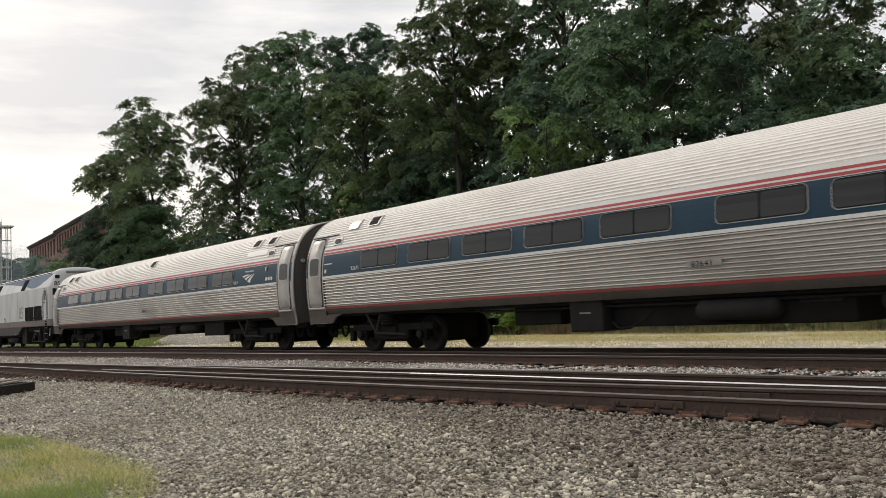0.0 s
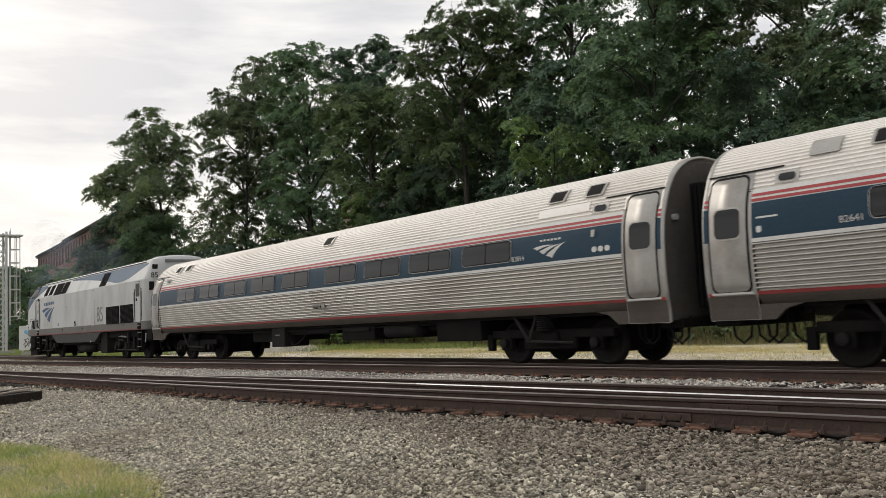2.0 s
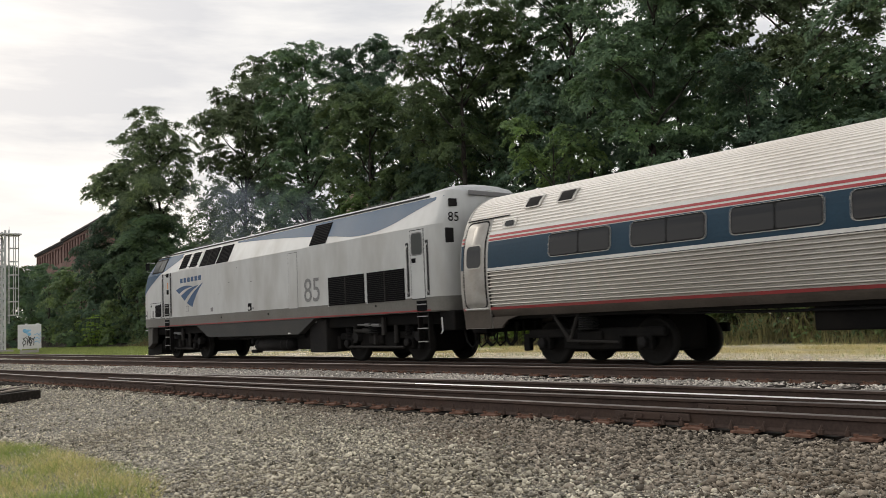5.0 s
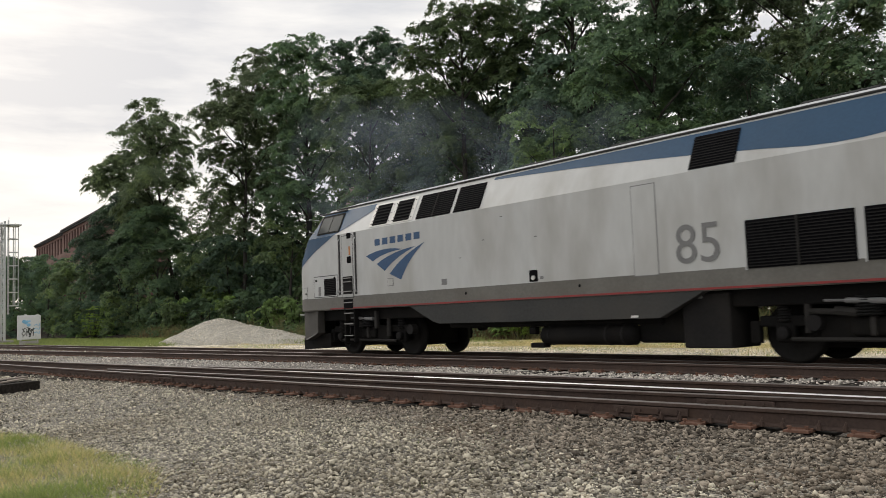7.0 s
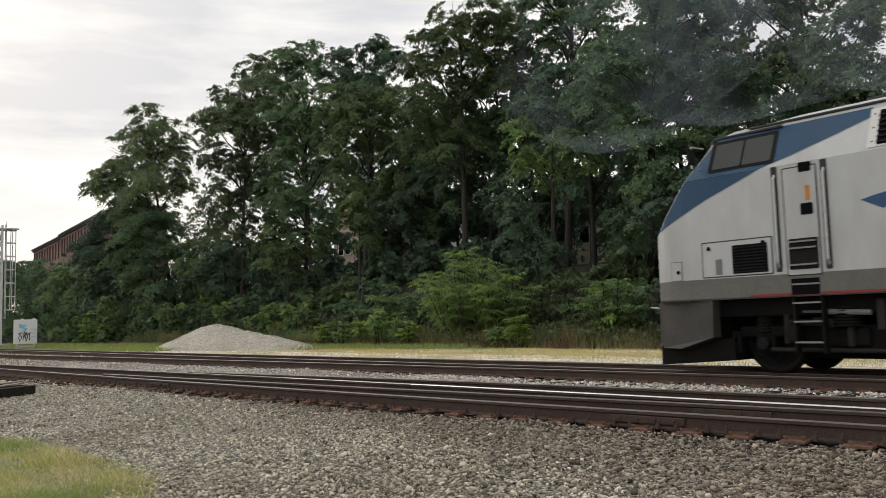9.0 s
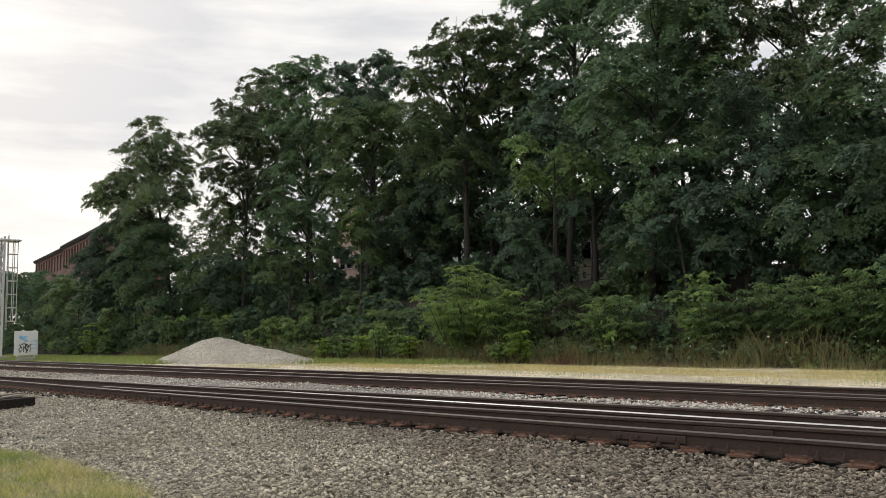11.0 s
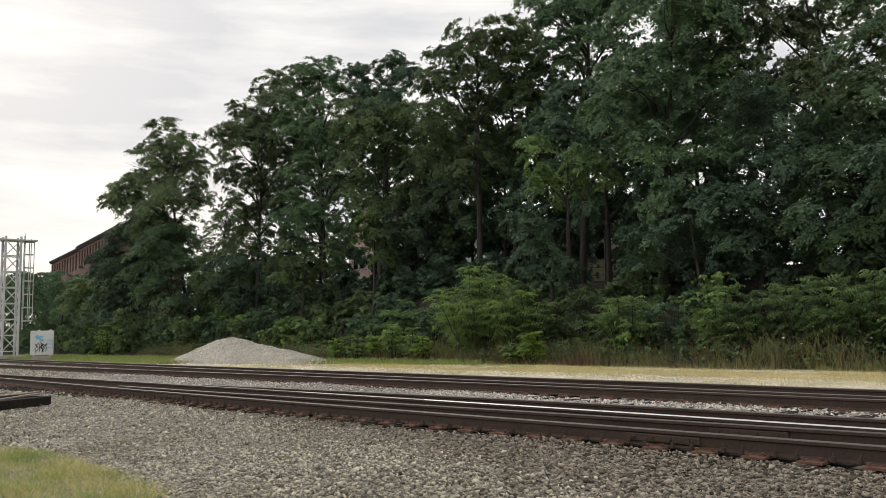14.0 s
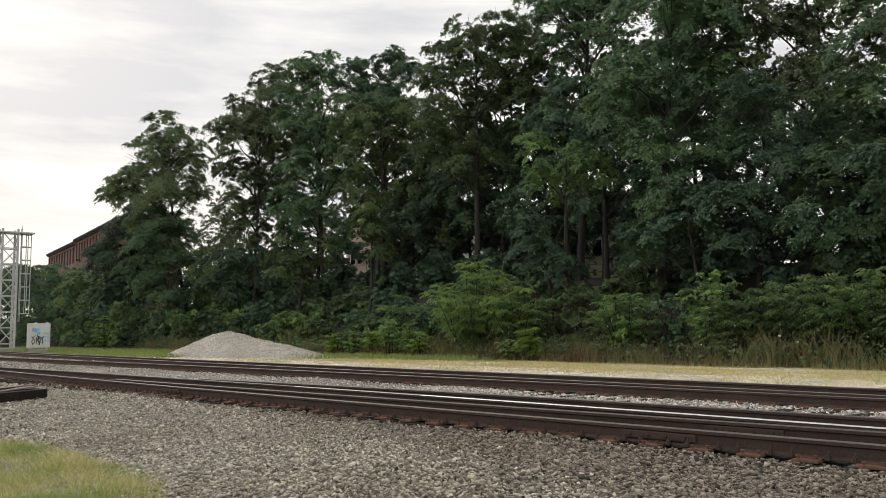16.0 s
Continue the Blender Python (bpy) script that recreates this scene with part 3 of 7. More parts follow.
        both_sides("end_red_stripe", side_profile(1.20, 1.262, 1, 0.012), *sorted((s * 12.30, s * 12.385)), RED, car)
        both_sides("end_red_stripe", side_profile(2.715, 2.765, 1, 0.012), *sorted((s * 12.30, s * 12.385)), RED, car)
        both_sides("end_red_stripe", side_profile(2.80, 2.85, 1, 0.012), *sorted((s * 12.30, s * 12.385)), RED, car)
        both_sides("end_blue_band", side_profile(2.115, 2.68, 3, 0.012), *sorted((s * 12.30, s * 12.385)), BLUE, car)
        both_sides("skirt_band", side_profile(0.81, 1.205, 4, 0.016), *sorted((s * 11.52, s * 12.40)), STEEL_DIRTY, car)
        for side in (-1, 1):
            part("door_seal", patch(car_width, xa + 0.035, xb - 0.045, 1.24, 3.21, 0.13, 0.014, side, 24), RUBBER, car)
            part("drip_rail", patch(car_width, min(s * 11.0, s * 12.36), max(s * 11.0, s * 12.36), 3.235, 3.262, 0, 0.022, side, 1), RUBBER, car)
            part("header_panel", patch(car_width, min(s * 11.5, s * 12.34), max(s * 11.5, s * 12.34), 2.925, 3.235, 0, 0.010, side, 12), STEEL_SMOOTH, car, "", True)
            x0, x1 = sorted((s * 11.60, s * 12.27))
            door = part("door", patch(car_width, x0, x1, 1.27, 3.17, 0.11, 0.020, side, 24), STEEL_SMOOTH, car, "smooth stainless sliding door", True)
            xm = (x0 + x1) / 2
            part("window_rim", patch(car_width, xm - 0.26, xm + 0.26, 2.13, 2.67, 0.11, 0.030, side), STEEL, door)
            part("pane", patch(car_width, xm - 0.235, xm + 0.235, 2.155, 2.645, 0.10, 0.034, side), GLASS, door)
            part("threshold", patch(car_width, x0 - 0.03, x1 + 0.03, 1.225, 1.26, 0, 0.05, side, 1), WHITE, car)
            # marker lamp and vent grille over the door's near post
            a, b = sorted((s * 10.72, s * 11.12))
            part("marker_frame", patch(car_width, a, b, 2.96, 3.16, 0.03, 0.02, side), STEEL_SMOOTH, car)
            part("marker_lens", patch(car_width, a + 0.06, b - 0.06, 3.0, 3.12, 0.05, 0.035, side), GLASS, car)
    # windows
    for x in (CAR_WINDOWS if logo else [-9.63 + 0.988 * (q + 9.66) for q in CAR_WINDOWS]):
        for side in (-1, 1):
            rim = part("window", patch(car_width, x, x + 1.60, 2.20, 2.68, 0.10, 0.016, side), STEEL, car)
            part("gasket", patch(car_width, x + 0.012, x + 1.588, 2.214, 2.674, 0.09, 0.020, side), RUBBER, rim)
            for a, b in ((0.035, 0.785), (0.815, 1.565)):
                part("pane", patch(car_width, x + a, x + b, 2.235, 2.645, 0.05, 0.026, side), GLASS, rim)
    # roof hatches and vents
    for x in (0.43, 9.42, 10.42, -10.60, -9.65) if logo else (9.42, 10.42, -10.60, -9.65):
        for side in (-1, 1):
            part("roof_hatch", patch(car_width, x, x + 0.48, 3.335, 3.60, 0.02, 0.050, side, 5), STEEL_SMOOTH, car)
            if logo or x > -10.0:
                part("hatch_grille", patch(car_width, x + 0.055, x + 0.425, 3.365, 3.575, 0.02, 0.058, side, 5), SLAT, car)
    for side in (-1, 1):
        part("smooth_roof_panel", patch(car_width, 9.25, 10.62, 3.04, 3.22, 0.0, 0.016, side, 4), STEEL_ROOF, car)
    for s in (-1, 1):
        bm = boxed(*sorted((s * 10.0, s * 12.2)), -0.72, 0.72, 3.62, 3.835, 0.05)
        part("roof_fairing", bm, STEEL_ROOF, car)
    # lettering as plain bars, number plate, emblem
    if logo:
        emblem(car_width, car, WHITE, lambda x, zz: (9.22 + (x + 6.13) * 0.345, 2.19 + (zz - 1.92) * 0.34))
        for k in range(6):
            part("letter_bar", patch(car_width, 9.40 + 0.10 * k, 9.46 + 0.10 * k, 2.545, 2.585, 0, 0.005, -1, 1), WHITE, car)
        for k in range(3):
            part("pictogram", patch(car_width, 10.78 + 0.16 * k, 10.90 + 0.16 * k, 2.20, 2.31, 0.05, 0.005, -1), WHITE, car)
        part("switch_box", patch(car_width, 10.78, 10.86, 2.50, 2.64, 0.02, 0.03, -1, 2), STEEL_SMOOTH, car)
    else:
        part("pictogram", patch(car_width, -11.42, -11.33, 2.20, 2.31, 0.04, 0.005, -1), WHITE, car)
        part("letter_bar", patch(car_width, -11.42, -11.05, 2.43, 2.46, 0, 0.005, -1, 1), WHITE, car)
    cu = bpy.data.curves.new("fleet_number", "FONT")
    cu.body, cu.size, cu.extrude = "82814" if logo else "82641", 0.15, 0.001
    cu.materials.append(WHITE)
    num = child("fleet_number", cu, car)
    num.matrix_basis = pose(8.58 if logo else -10.07, -1.606, 2.20, 96, 0, 0)
    plate = part("number_plate", patch(car_width, 0.28, 0.95, 1.53, 1.65, 0.02, 0.024, -1), STEEL_SMOOTH, car)
    cu = bpy.data.curves.new("plate_number", "FONT")
    cu.body, cu.size, cu.extrude = "82814" if logo else "82641", 0.150, 0.001
    cu.materials.append(BLACK)
    num = child("plate_number", cu, plate)
    num.matrix_basis = pose(0.36, -1.622, 1.535, 90, 0, 0) @ Matrix.Diagonal((1.15, 0.9, 1, 1))
    # underframe and equipment
    part("underframe", boxed(-11.3, 11.3, -1.30, 1.30, 0.98, 1.14, 0.02), UNDER, car)
    middle = ((-1.75, 0.95, 0.80, 1.22), (1.30, 2.9, 0.60, 1.28)) if logo else ((-1.75, 2.89, 0.52, 1.15),)
    for x0, x1, z0, y in middle + ((5.55, 7.15, 0.53, 1.30), (-4.5, -3.15, 0.60, 1.1), (4.85, 5.5, 0.80, 1.0)):
        part("equipment_box", boxed(x0, x1, -y, y, z0, 1.0, 0.03), UNDER, car)
    part("battery_box", boxed(-2.66, -1.82, -1.38, -0.5, 0.45, 1.08, 0.03), UNDER_BOX, car, "dusty grey battery box under the floor")
    part("air_reservoir", add_tube(bmesh.new(), [(3.28, -1.12, 0.83), (3.34, -1.12, 0.83), (4.68, -1.12, 0.83), (4.74, -1.12, 0.83)], [0.10, 0.18, 0.18, 0.10], 16), UNDER_BOX, car, "", True)
    if not logo:
        part("air_reservoir", add_tube(bmesh.new(), [(0.24, -1.30, 0.78), (0.32, -1.30, 0.78), (1.68, -1.30, 0.78), (1.76, -1.30, 0.78)], [0.10, 0.18, 0.18, 0.10], 16), UNDER_BOX, car, "", True)
    for x0, x1, y in ((-0.6, 0.6, 1.23), (1.5, 2.7, 1.29)) if logo else ((2.0, 2.7, 1.16),):
        part("equipment_lid", boxed(x0, x1, -y - 0.03, -y + 0.02, 0.84, 0.95, 0.015), UNDER_BOX, car)
    part("drain_hose", add_tube(bmesh.new(), [(-1.70, -1.24, 0.62), (-1.55, -1.26, 0.50), (-1.25, -1.26, 0.52), (-0.95, -1.24, 0.66), (-0.80, -1.22, 0.82)], 0.022, 6), RUBBER, car)
    part("battery_label", boxed(-2.40, -2.12, -1.386, -1.378, 0.80, 0.83), NUM_GREY, car)
    pipe = bmesh.new()
    add_tube(pipe, [(-8.0, -1.2, 1.0), (-5.0, -1.2, 0.93), (0, -1.28, 0.92), (6, -1.2, 0.95)], 0.025, 6)
    part("brake_pipe", pipe, RUBBER, car)
    for s in (-1, 1):
        for k in range(4):
            a = s * (12.0 - 0.32 * k)
            y = -0.9 + 0.25 * (k % 2)
            pipe = add_tube(bmesh.new(), [(a, y, 0.92), (a + 0.05 * s, y, 0.52), (a + 0.20 * s, y, 0.40), (a + 0.35 * s, y, 0.52), (a + 0.40 * s, y, 0.92)], 0.022, 6)
            part("air_hose", pipe, RUBBER, car)
    for s in (-1, 1):
        part("coupler", boxed(*sorted((s * 11.6, s * 12.80)), -0.16, 0.16, 0.72, 0.98, 0.04), UNDER, car)
        part("end_beam", boxed(*sorted((s * 12.0, s * 12.5)), -1.25, 1.25, 0.70, 0.86, 0.03), UNDER, car)
    sets = truck(car, -9.07, 2.59, 0.457) + truck(car, 9.07, 2.59, 0.457)
    return car, sets


# the locomotive's outline: nose slope, cab, long hood
def loco_half(x):
    return float(np.interp(x, [-10.0, -9.95, -9.85, -9.6, -9.2, -8.7, -8.0, 9.58, 9.70, 9.80, 9.87, 9.93, 9.98, 10.03, 10.07], [1.00, 1.20, 1.32, 1.43, 1.485, 1.51, 1.52, 1.52, 1.505, 1.465, 1.41, 1.33, 1.20, 0.98, 0.70]))


def loco_top(x):
    return float(np.interp(x, [-10.0, -9.8, -8.60, -8.35, -7.2, 8.4, 9.5, 9.85, 10.0, 10.07], [2.36, 2.56, 4.06, 4.16, 4.27, 4.27, 4.34, 4.34, 4.29, 4.18]))


def loco_width(x, z):
    w = loco_half(x)
    if z > 3.33:
        w -= (z - 3.33) * 0.46
    return w


def locomotive():
    """A streamlined diesel passenger locomotive, nose towards -x."""
    loco = empty("diesel_locomotive")
    xs = [-10.0, -9.98, -9.95, -9.9, -9.85, -9.8, -9.68, -9.6, -9.5, -9.3, -9.1, -8.9, -8.7, -8.55, -8.3, -7.9, -7.2, -6, -3, 0, 3, 6, 8.4, 9.0, 9.3, 9.58, 9.64, 9.70, 9.75, 9.80, 9.84, 9.87, 9.90, 9.93, 9.955, 9.98, 10.005, 10.03, 10.05, 10.07]
    verts, faces, tags = [], [], []
    for x in xs:
        top, w = loco_top(x), loco_half(x)
        edge = min(4.10 + max(0.0, top - 4.27), top - 0.06)
        crease = min(3.33, edge - 0.01)
        half = [(w - 0.03, 1.24), (w, 1.27), (w, 1.60), (w, 2.10), (w, crease * 0.5 + 1.05), (w, crease), (loco_width(x, (crease + edge) / 2), (crease + edge) / 2),
                (loco_width(x, edge), edge), (loco_width(x, edge) * 0.80, edge + (top - edge) * 0.62), (loco_width(x, edge) * 0.4, top - 0.012), (0, top)]
        verts += [(x, -a, b) for a, b in half] + [(x, a, b) for a, b in half[::-1][1:]]
    n = 21
    for i in range(len(xs) - 1):
        for k in range(n - 1):
            a = i * n + k
            faces.append((a, a + n, a + n + 1, a + 1))
            band = k if k < 10 else n - 2 - k
            tags.append(1 if band <= 1 else (2 if band >= 7 else 0))
    faces += [tuple(range(n))[::-1], tuple(range((len(xs) - 1) * n, len(xs) * n))]
    tags += [0, 0]
    me = mesh_from("car_body", verts, faces, [SILVER, LOW_GREY, SILVER_LIGHT])
    me.polygons.foreach_set("material_index", tags)
    me.polygons.foreach_set("use_smooth", [True] * len(me.polygons))
    me.set_sharp_from_angle(angle=0.30)
    child("car_body", me, loco, "silver-grey painted body, dusty along the bottom")

    def on(name, x0, x1, z0, z1, r, off, material, parent=loco, label="", rows=4):
        return part(name, patch(loco_width, x0, x1, z0, z1, r, off, -1, rows), material, parent, label)
    # blue cab and swoosh
    ca = [(-9.78, 2.50), (-9.5, 2.62), (-9.1, 2.79), (-8.7, 2.96), (-8.2, 3.14), (-7.7, 3.33), (-7.2, 3.47), (-6.6, 3.66), (-6.1, 3.83), (-5.9, 3.90)]
    fine = sorted(set([q for q in xs if -9.78 < q < -5.9] + [-9.78 + 0.1 * k for k in range(39)] + [-9.6, -9.2, -8.6]))
    ca = [(q, float(np.interp(q, [c[0] for c in ca], [c[1] for c in ca]))) for q in fine]
    low = [c for c in ca if c[0] <= -7.65]
    for side in (-1, 1):
        mid = [(x, max(z + 0.004, min(3.33, loco_top(x) - 0.09))) for x, z in ca]
        part("blue_cab_stripe", ribbon(loco_width, mid[:len(low)], low, 0.008, side), LOCO_BLUE, loco, "blue stripe round the cab")
        up = [(x, max(z + 0.002, min(4.02, loco_top(x) - 0.08))) for x, z in ca]
        part("blue_cab_top", ribbon(loco_width, up[6:], [(x, max(z, min(3.334, u[1]))) for (x, z), u in zip(ca, up)][6:], 0.008, side), LOCO_BLUE, loco)
        lo = bow((-1.4, 3.98), (2.0, 3.84), (5.2, 3.50), 6) + bow((5.5, 3.46), (6.9, 3.26), (8.0, 3.56), 6) + bow((8.2, 3.62), (8.8, 3.80), (9.7, 4.03), 4)
        lo = [(x, max(z, 3.336)) for x, z in lo]
        part("blue_swoosh", ribbon(loco_width, [(x, max(4.035, z + 0.002)) for x, z in lo], lo, 0.005, side), LOCO_BLUE, loco, "blue swoosh under the roof edge")
        part("red_stripe", patch(loco_width, -7.98, 9.4, 1.262, 1.300, 0, 0.006, side, 1), RED_LOW, loco)
        part("roof_gutter", add_tube(bmesh.new(), [(x, side * (loco_width(x, 4.08) + 0.012), 4.09) for x in (-8.0, -4, 0, 4, 9.1)], 0.022, 6), SKIRT_GREY, loco)
    # cab window
    cw = on("cab_window", -8.66, -7.46, 3.40, 3.96, 0.04, 0.02, RUBBER, loco, "sliding cab side window")
    on("pane", -8.58, -8.06, 3.45, 3.90, 0.03, 0.026, CAB_GLASS, cw)
    on("pane", -8.02, -7.52, 3.45, 3.90, 0.03, 0.026, CAB_GLASS, cw)
    wb = add_tube(bmesh.new(), [(-9.02, -1.41, 3.40), (-8.66, -1.24, 3.92)], 0.03, 6)
    part("windscreen_post", wb, STEP_STEEL, loco)
    mir = part("cab_mirror", boxed(-8.92, -8.88, -1.66, -1.50, 3.58, 3.86, 0.012), RUBBER, loco, "folding cab mirror")
    part("mirror_arm", add_tube(bmesh.new(), [(-8.84, -1.30, 3.88), (-8.90, -1.58, 3.90), (-8.90, -1.58, 3.52), (-8.84, -1.36, 3.50)], 0.014, 6), BRIGHT_METAL, mir)
    part("cab_visor", add_tube(bmesh.new(), [(-8.68, -1.20, 4.02), (-7.40, -1.24, 4.02)], 0.025, 6), SKIRT_GREY, loco)
    # side doors with handrails
    for x0, x1, full in ((-7.30, -6.78, False), (8.70, 9.21, True)):
        seam = on("door_seam", x0 - 0.02, x1 + 0.02, 1.56, 3.27, 0.02, 0.006, SKIRT_GREY)
        door = on("side_door", x0, x1, 1.58, 3.25, 0.02, 0.012, SILVER, loco, "silver-grey side door", 6)
        if full:
            on("window_rim", x0 + 0.03, x1 - 0.03, 2.63, 3.20, 0.09, 0.018, NUM_GREY, door)
            on("pane", x0 + 0.055, x1 - 0.055, 2.66, 3.17, 0.08, 0.022, CAB_GLASS, door)
            on("latch", x0 + 0.04, x0 + 0.20, 2.46, 2.57, 0.02, 0.022, BLACK, door)
        else:
            for z0, z1 in ((3.17, 3.36), (2.50, 2.68)):
                on("latch_recess", x1 - 0.26, x1 - 0.06, z0, min(z1, 3.32), 0.02, 0.018, BLACK, door)
            on("sticker", x1 - 0.17, x1 - 0.10, 2.72, 2.95, 0, 0.018, ORANGE, door)
            st = on("step_recess", x0 + 0.03, x1 - 0.02, 1.66, 2.14, 0.02, 0.018, SLAT, door)
            for z in (1.72, 1.98, 2.08):
                part("step", boxed(x0 + 0.05, x1 - 0.05, -1.58, -1.52, z, z + 0.025), STEP_STEEL, door)
        for a in (x0 - 0.15, x1 + 0.13):
            on("handrail_recess", a - 0.05, a + 0.05, 1.64, 3.32 if not full else 2.98, 0.02, 0.008, SLOT)
            part("handrail", add_tube(bmesh.new(), [(a, -1.50, 3.20 if not full else 2.92), (a + 0.01, -1.575, 3.12 if not full else 2.84), (a + 0.01, -1.575, 1.78), (a, -1.50, 1.70)], 0.02, 8), BRIGHT_METAL, loco, "bright metal handrail")
    for x0, x1 in ((-7.27, -6.82), (8.86, 9.26)):
        bm = bmesh.new()
        for a in (x0, x1):
            add_box(bm, a - 0.02, a + 0.02, -1.50, -1.36, 0.36, 1.50)
        lad = part("step_ladder", bm, UNDER, loco)
        on("step_recess", x0, x1, 1.27, 1.52, 0.01, 0.008, BLACK)
        for z in (1.42, 1.13, 0.84, 0.52):
            part("step", boxed(x0 + 0.01, x1 - 0.01, -1.535, -1.38, z, z + 0.025), STEP_STEEL, lad)
    # upper louvres
    for x0, x1 in ((-5.86, -5.20), (-4.93, -4.27)):
        g = on("louvre_frame", x0 - 0.14, x1 + 0.14, 3.37, 3.99, 0.0, 0.012, WHITE, loco, "white-framed radiator louvre")
        on("louvre", x0, x1, 3.40, 3.95, 0.0, 0.018, BLACK, g)
        for bx in (x0 - 0.07, x1 + 0.07):
            for bz in (3.46, 3.68, 3.90):
                on("bolt", bx - 0.012, bx + 0.012, bz - 0.012, bz + 0.012, 0.01, 0.022, BRACKET, g, "", 1)
        for k in range(6):
            on("slat", x0, x1, 3.43 + 0.085 * k, 3.455 + 0.085 * k, 0, 0.045, SLAT, g, "", 1)
    for x0, x1 in ((-3.97, -2.66), (-2.54, -1.62), (3.82, 4.72)):
        g = on("intake_grille", x0, x1, 3.36, 3.97, 0.0, 0.016, BLACK, loco, "black air intake grille", 3)
        for k in range(11):
            on("slat", x0 + 0.02, x1 - 0.02, 3.40 + 0.05 * k, 3.415 + 0.05 * k, 0, 0.030, SLAT, g, "", 1)
        if x1 - x0 > 1.2:
            on("post", (x0 + x1) / 2 - 0.012, (x0 + x1) / 2 + 0.012, 3.36, 3.97, 0, 0.04, BRACKET, g, "", 2)
    # lower radiator grilles
    for x0, x1 in ((4.84, 6.62), (6.76, 8.40)):
        g = on("radiator_grille", x0, x1, 1.57, 2.36, 0.01, 0.014, BLACK, loco, "large black side grille", 3)
        for k in range(15):
            on("slat", x0 + 0.03, x1 - 0.03, 1.60 + 0.05 * k, 1.618 + 0.05 * k, 0, 0.032, SLAT, g, "", 1)
        on("post", (x0 + x1) / 2 - 0.015, (x0 + x1) / 2 + 0.015, 1.57, 2.36, 0, 0.042, BRACKET, g, "", 2)
        on("rim", x0 - 0.03, x0, 1.55, 2.38, 0, 0.02, SILVER, g, "", 1)
    # hatches and small fittings
    on("hatch_seam", 2.56, 3.11, 1.57, 3.25, 0.01, 0.003, NUM_GREY)
    on("hatch", 2.575, 3.095, 1.585, 3.235, 0.01, 0.007, SILVER, loco, "flush engine room hatch", 6)
    on("hatch", -3.02, -2.84, 1.70, 1.84, 0, 0.008, NUM_GREY)
    filler = on("fuel_filler", -0.14, 0.10, 1.62, 1.86, 0.02, 0.008, BLACK)
    part("filler_cap", add_tube(bmesh.new(), [(-0.02, -1.50, 1.70), (-0.02, -1.55, 1.70)], 0.05, 10), WHITE, filler)
    on("gauge", 0.17, 0.25, 1.66, 1.72, 0, 0.01, NUM_GREY)
    hs = on("nose_hatch_seam", -8.845, -7.545, 1.615, 2.225, 0.02, 0.006, SKIRT_GREY)
    on("nose_hatch", -8.825, -7.565, 1.635, 2.205, 0.02, 0.010, SILVER, hs, "", 3)
    sb = on("sand_box_seam", -9.52, -9.27, 1.60, 1.94, 0.01, 0.006, NUM_GREY)
    on("sand_box_lid", -9.507, -9.283, 1.613, 1.927, 0.01, 0.010, SILVER, sb)
    lv = on("nose_louvre", -8.26, -7.63, 1.66, 2.13, 0.01, 0.014, BLACK, loco, "small black nose louvre")
    for k in range(9):
        on("slat", -8.24, -7.65, 1.68 + 0.05 * k, 1.70 + 0.05 * k, 0, 0.028, SLAT, lv, "", 1)
    on("small_louvre", -8.58, -8.46, 1.66, 1.92, 0, 0.012, NUM_GREY)
    for x, z in ((-8.70, 2.11), (-7.70, 2.14), (-9.35, 1.75)):
        part("lock", add_tube(bmesh.new(), [(x, -loco_half(x) + 0.02, z), (x, -loco_half(x) - 0.025, z)], 0.035, 10), BLACK, loco)
    on("jack_pad", -5.20, -4.95, 1.78, 1.98, 0, 0.004, NUM_GREY)
    on("jack_pad", -5.185, -4.965, 1.795, 1.965, 0, 0.008, SILVER)
    for x in (1.2, -2.2, 7.1):
        on("bolt_plate", x, x + 0.05, 1.44, 1.50, 0.02, 0.012, BLACK)
    for x, z, w in ((-1.55, 2.62, 0.05), (-2.35, 2.28, 0.04), (0.05, 2.55, 0.07), (-0.95, 3.08, 0.05), (2.84, 3.14, 0.04)):
        on("scuff", x, x + w, z, z + 0.018, 0, 0.006, SKIRT_GREY, loco, "", 1)
    # emblem, name as plain bars, road number
    emblem(loco_width, loco, LOGO_BLUE)
    for k in range(6):
        x = -5.72 + 0.335 * k
        part("letter_bar", patch(loco_width, x, x + 0.23, 2.86 + 0.004 * k, 3.03 + 0.004 * k, 0, 0.006, -1, 1), LOGO_BLUE, loco)
    for text, size, x, y, z, turn in (("85", 0.98, 3.46, -1.528, 1.74, 0), ("85", 0.31, 9.945, -1.325, 3.38, 74)):
        cu = bpy.data.curves.new("road_number", "FONT")
        cu.body, cu.size, cu.extrude = text, size, 0.002
        cu.materials.append(NUM_GREY if not turn else BLACK)
        num = child("road_number", cu, loco, "large grey painted number 85" if not turn else "")
        num.matrix_basis = pose(x, y, z, 90, 0, turn) @ Matrix.Diagonal((0.97, 1.0, 1.0, 1))
    # rear end fittings
    for y, z0, z1 in ((-1.20, 3.74, 3.93), (-1.34, 2.86, 3.22)):
        rw = part("rear_window", boxed(-0.03, 0.03, -0.11, 0.11, 0, z1 - z0, 0.015), SLAT, loco)
        rw.matrix_basis = pose(9.925 if z0 < 3.5 else 9.925, y + 0.06, z0, 0, 0, -17)
    part("rear_lamp_band", boxed(10.05, 10.11, -0.75, 0.75, 4.02, 4.14, 0.02), NUM_GREY, loco)
    part("rear_door", boxed(10.04, 10.09, -0.42, 0.42, 1.3, 3.2, 0.02), SKIRT_GREY, loco)
    part("rear_beam", boxed(9.55, 10.10, -1.38, 1.38, 0.78, 1.25, 0.04), UNDER, loco)
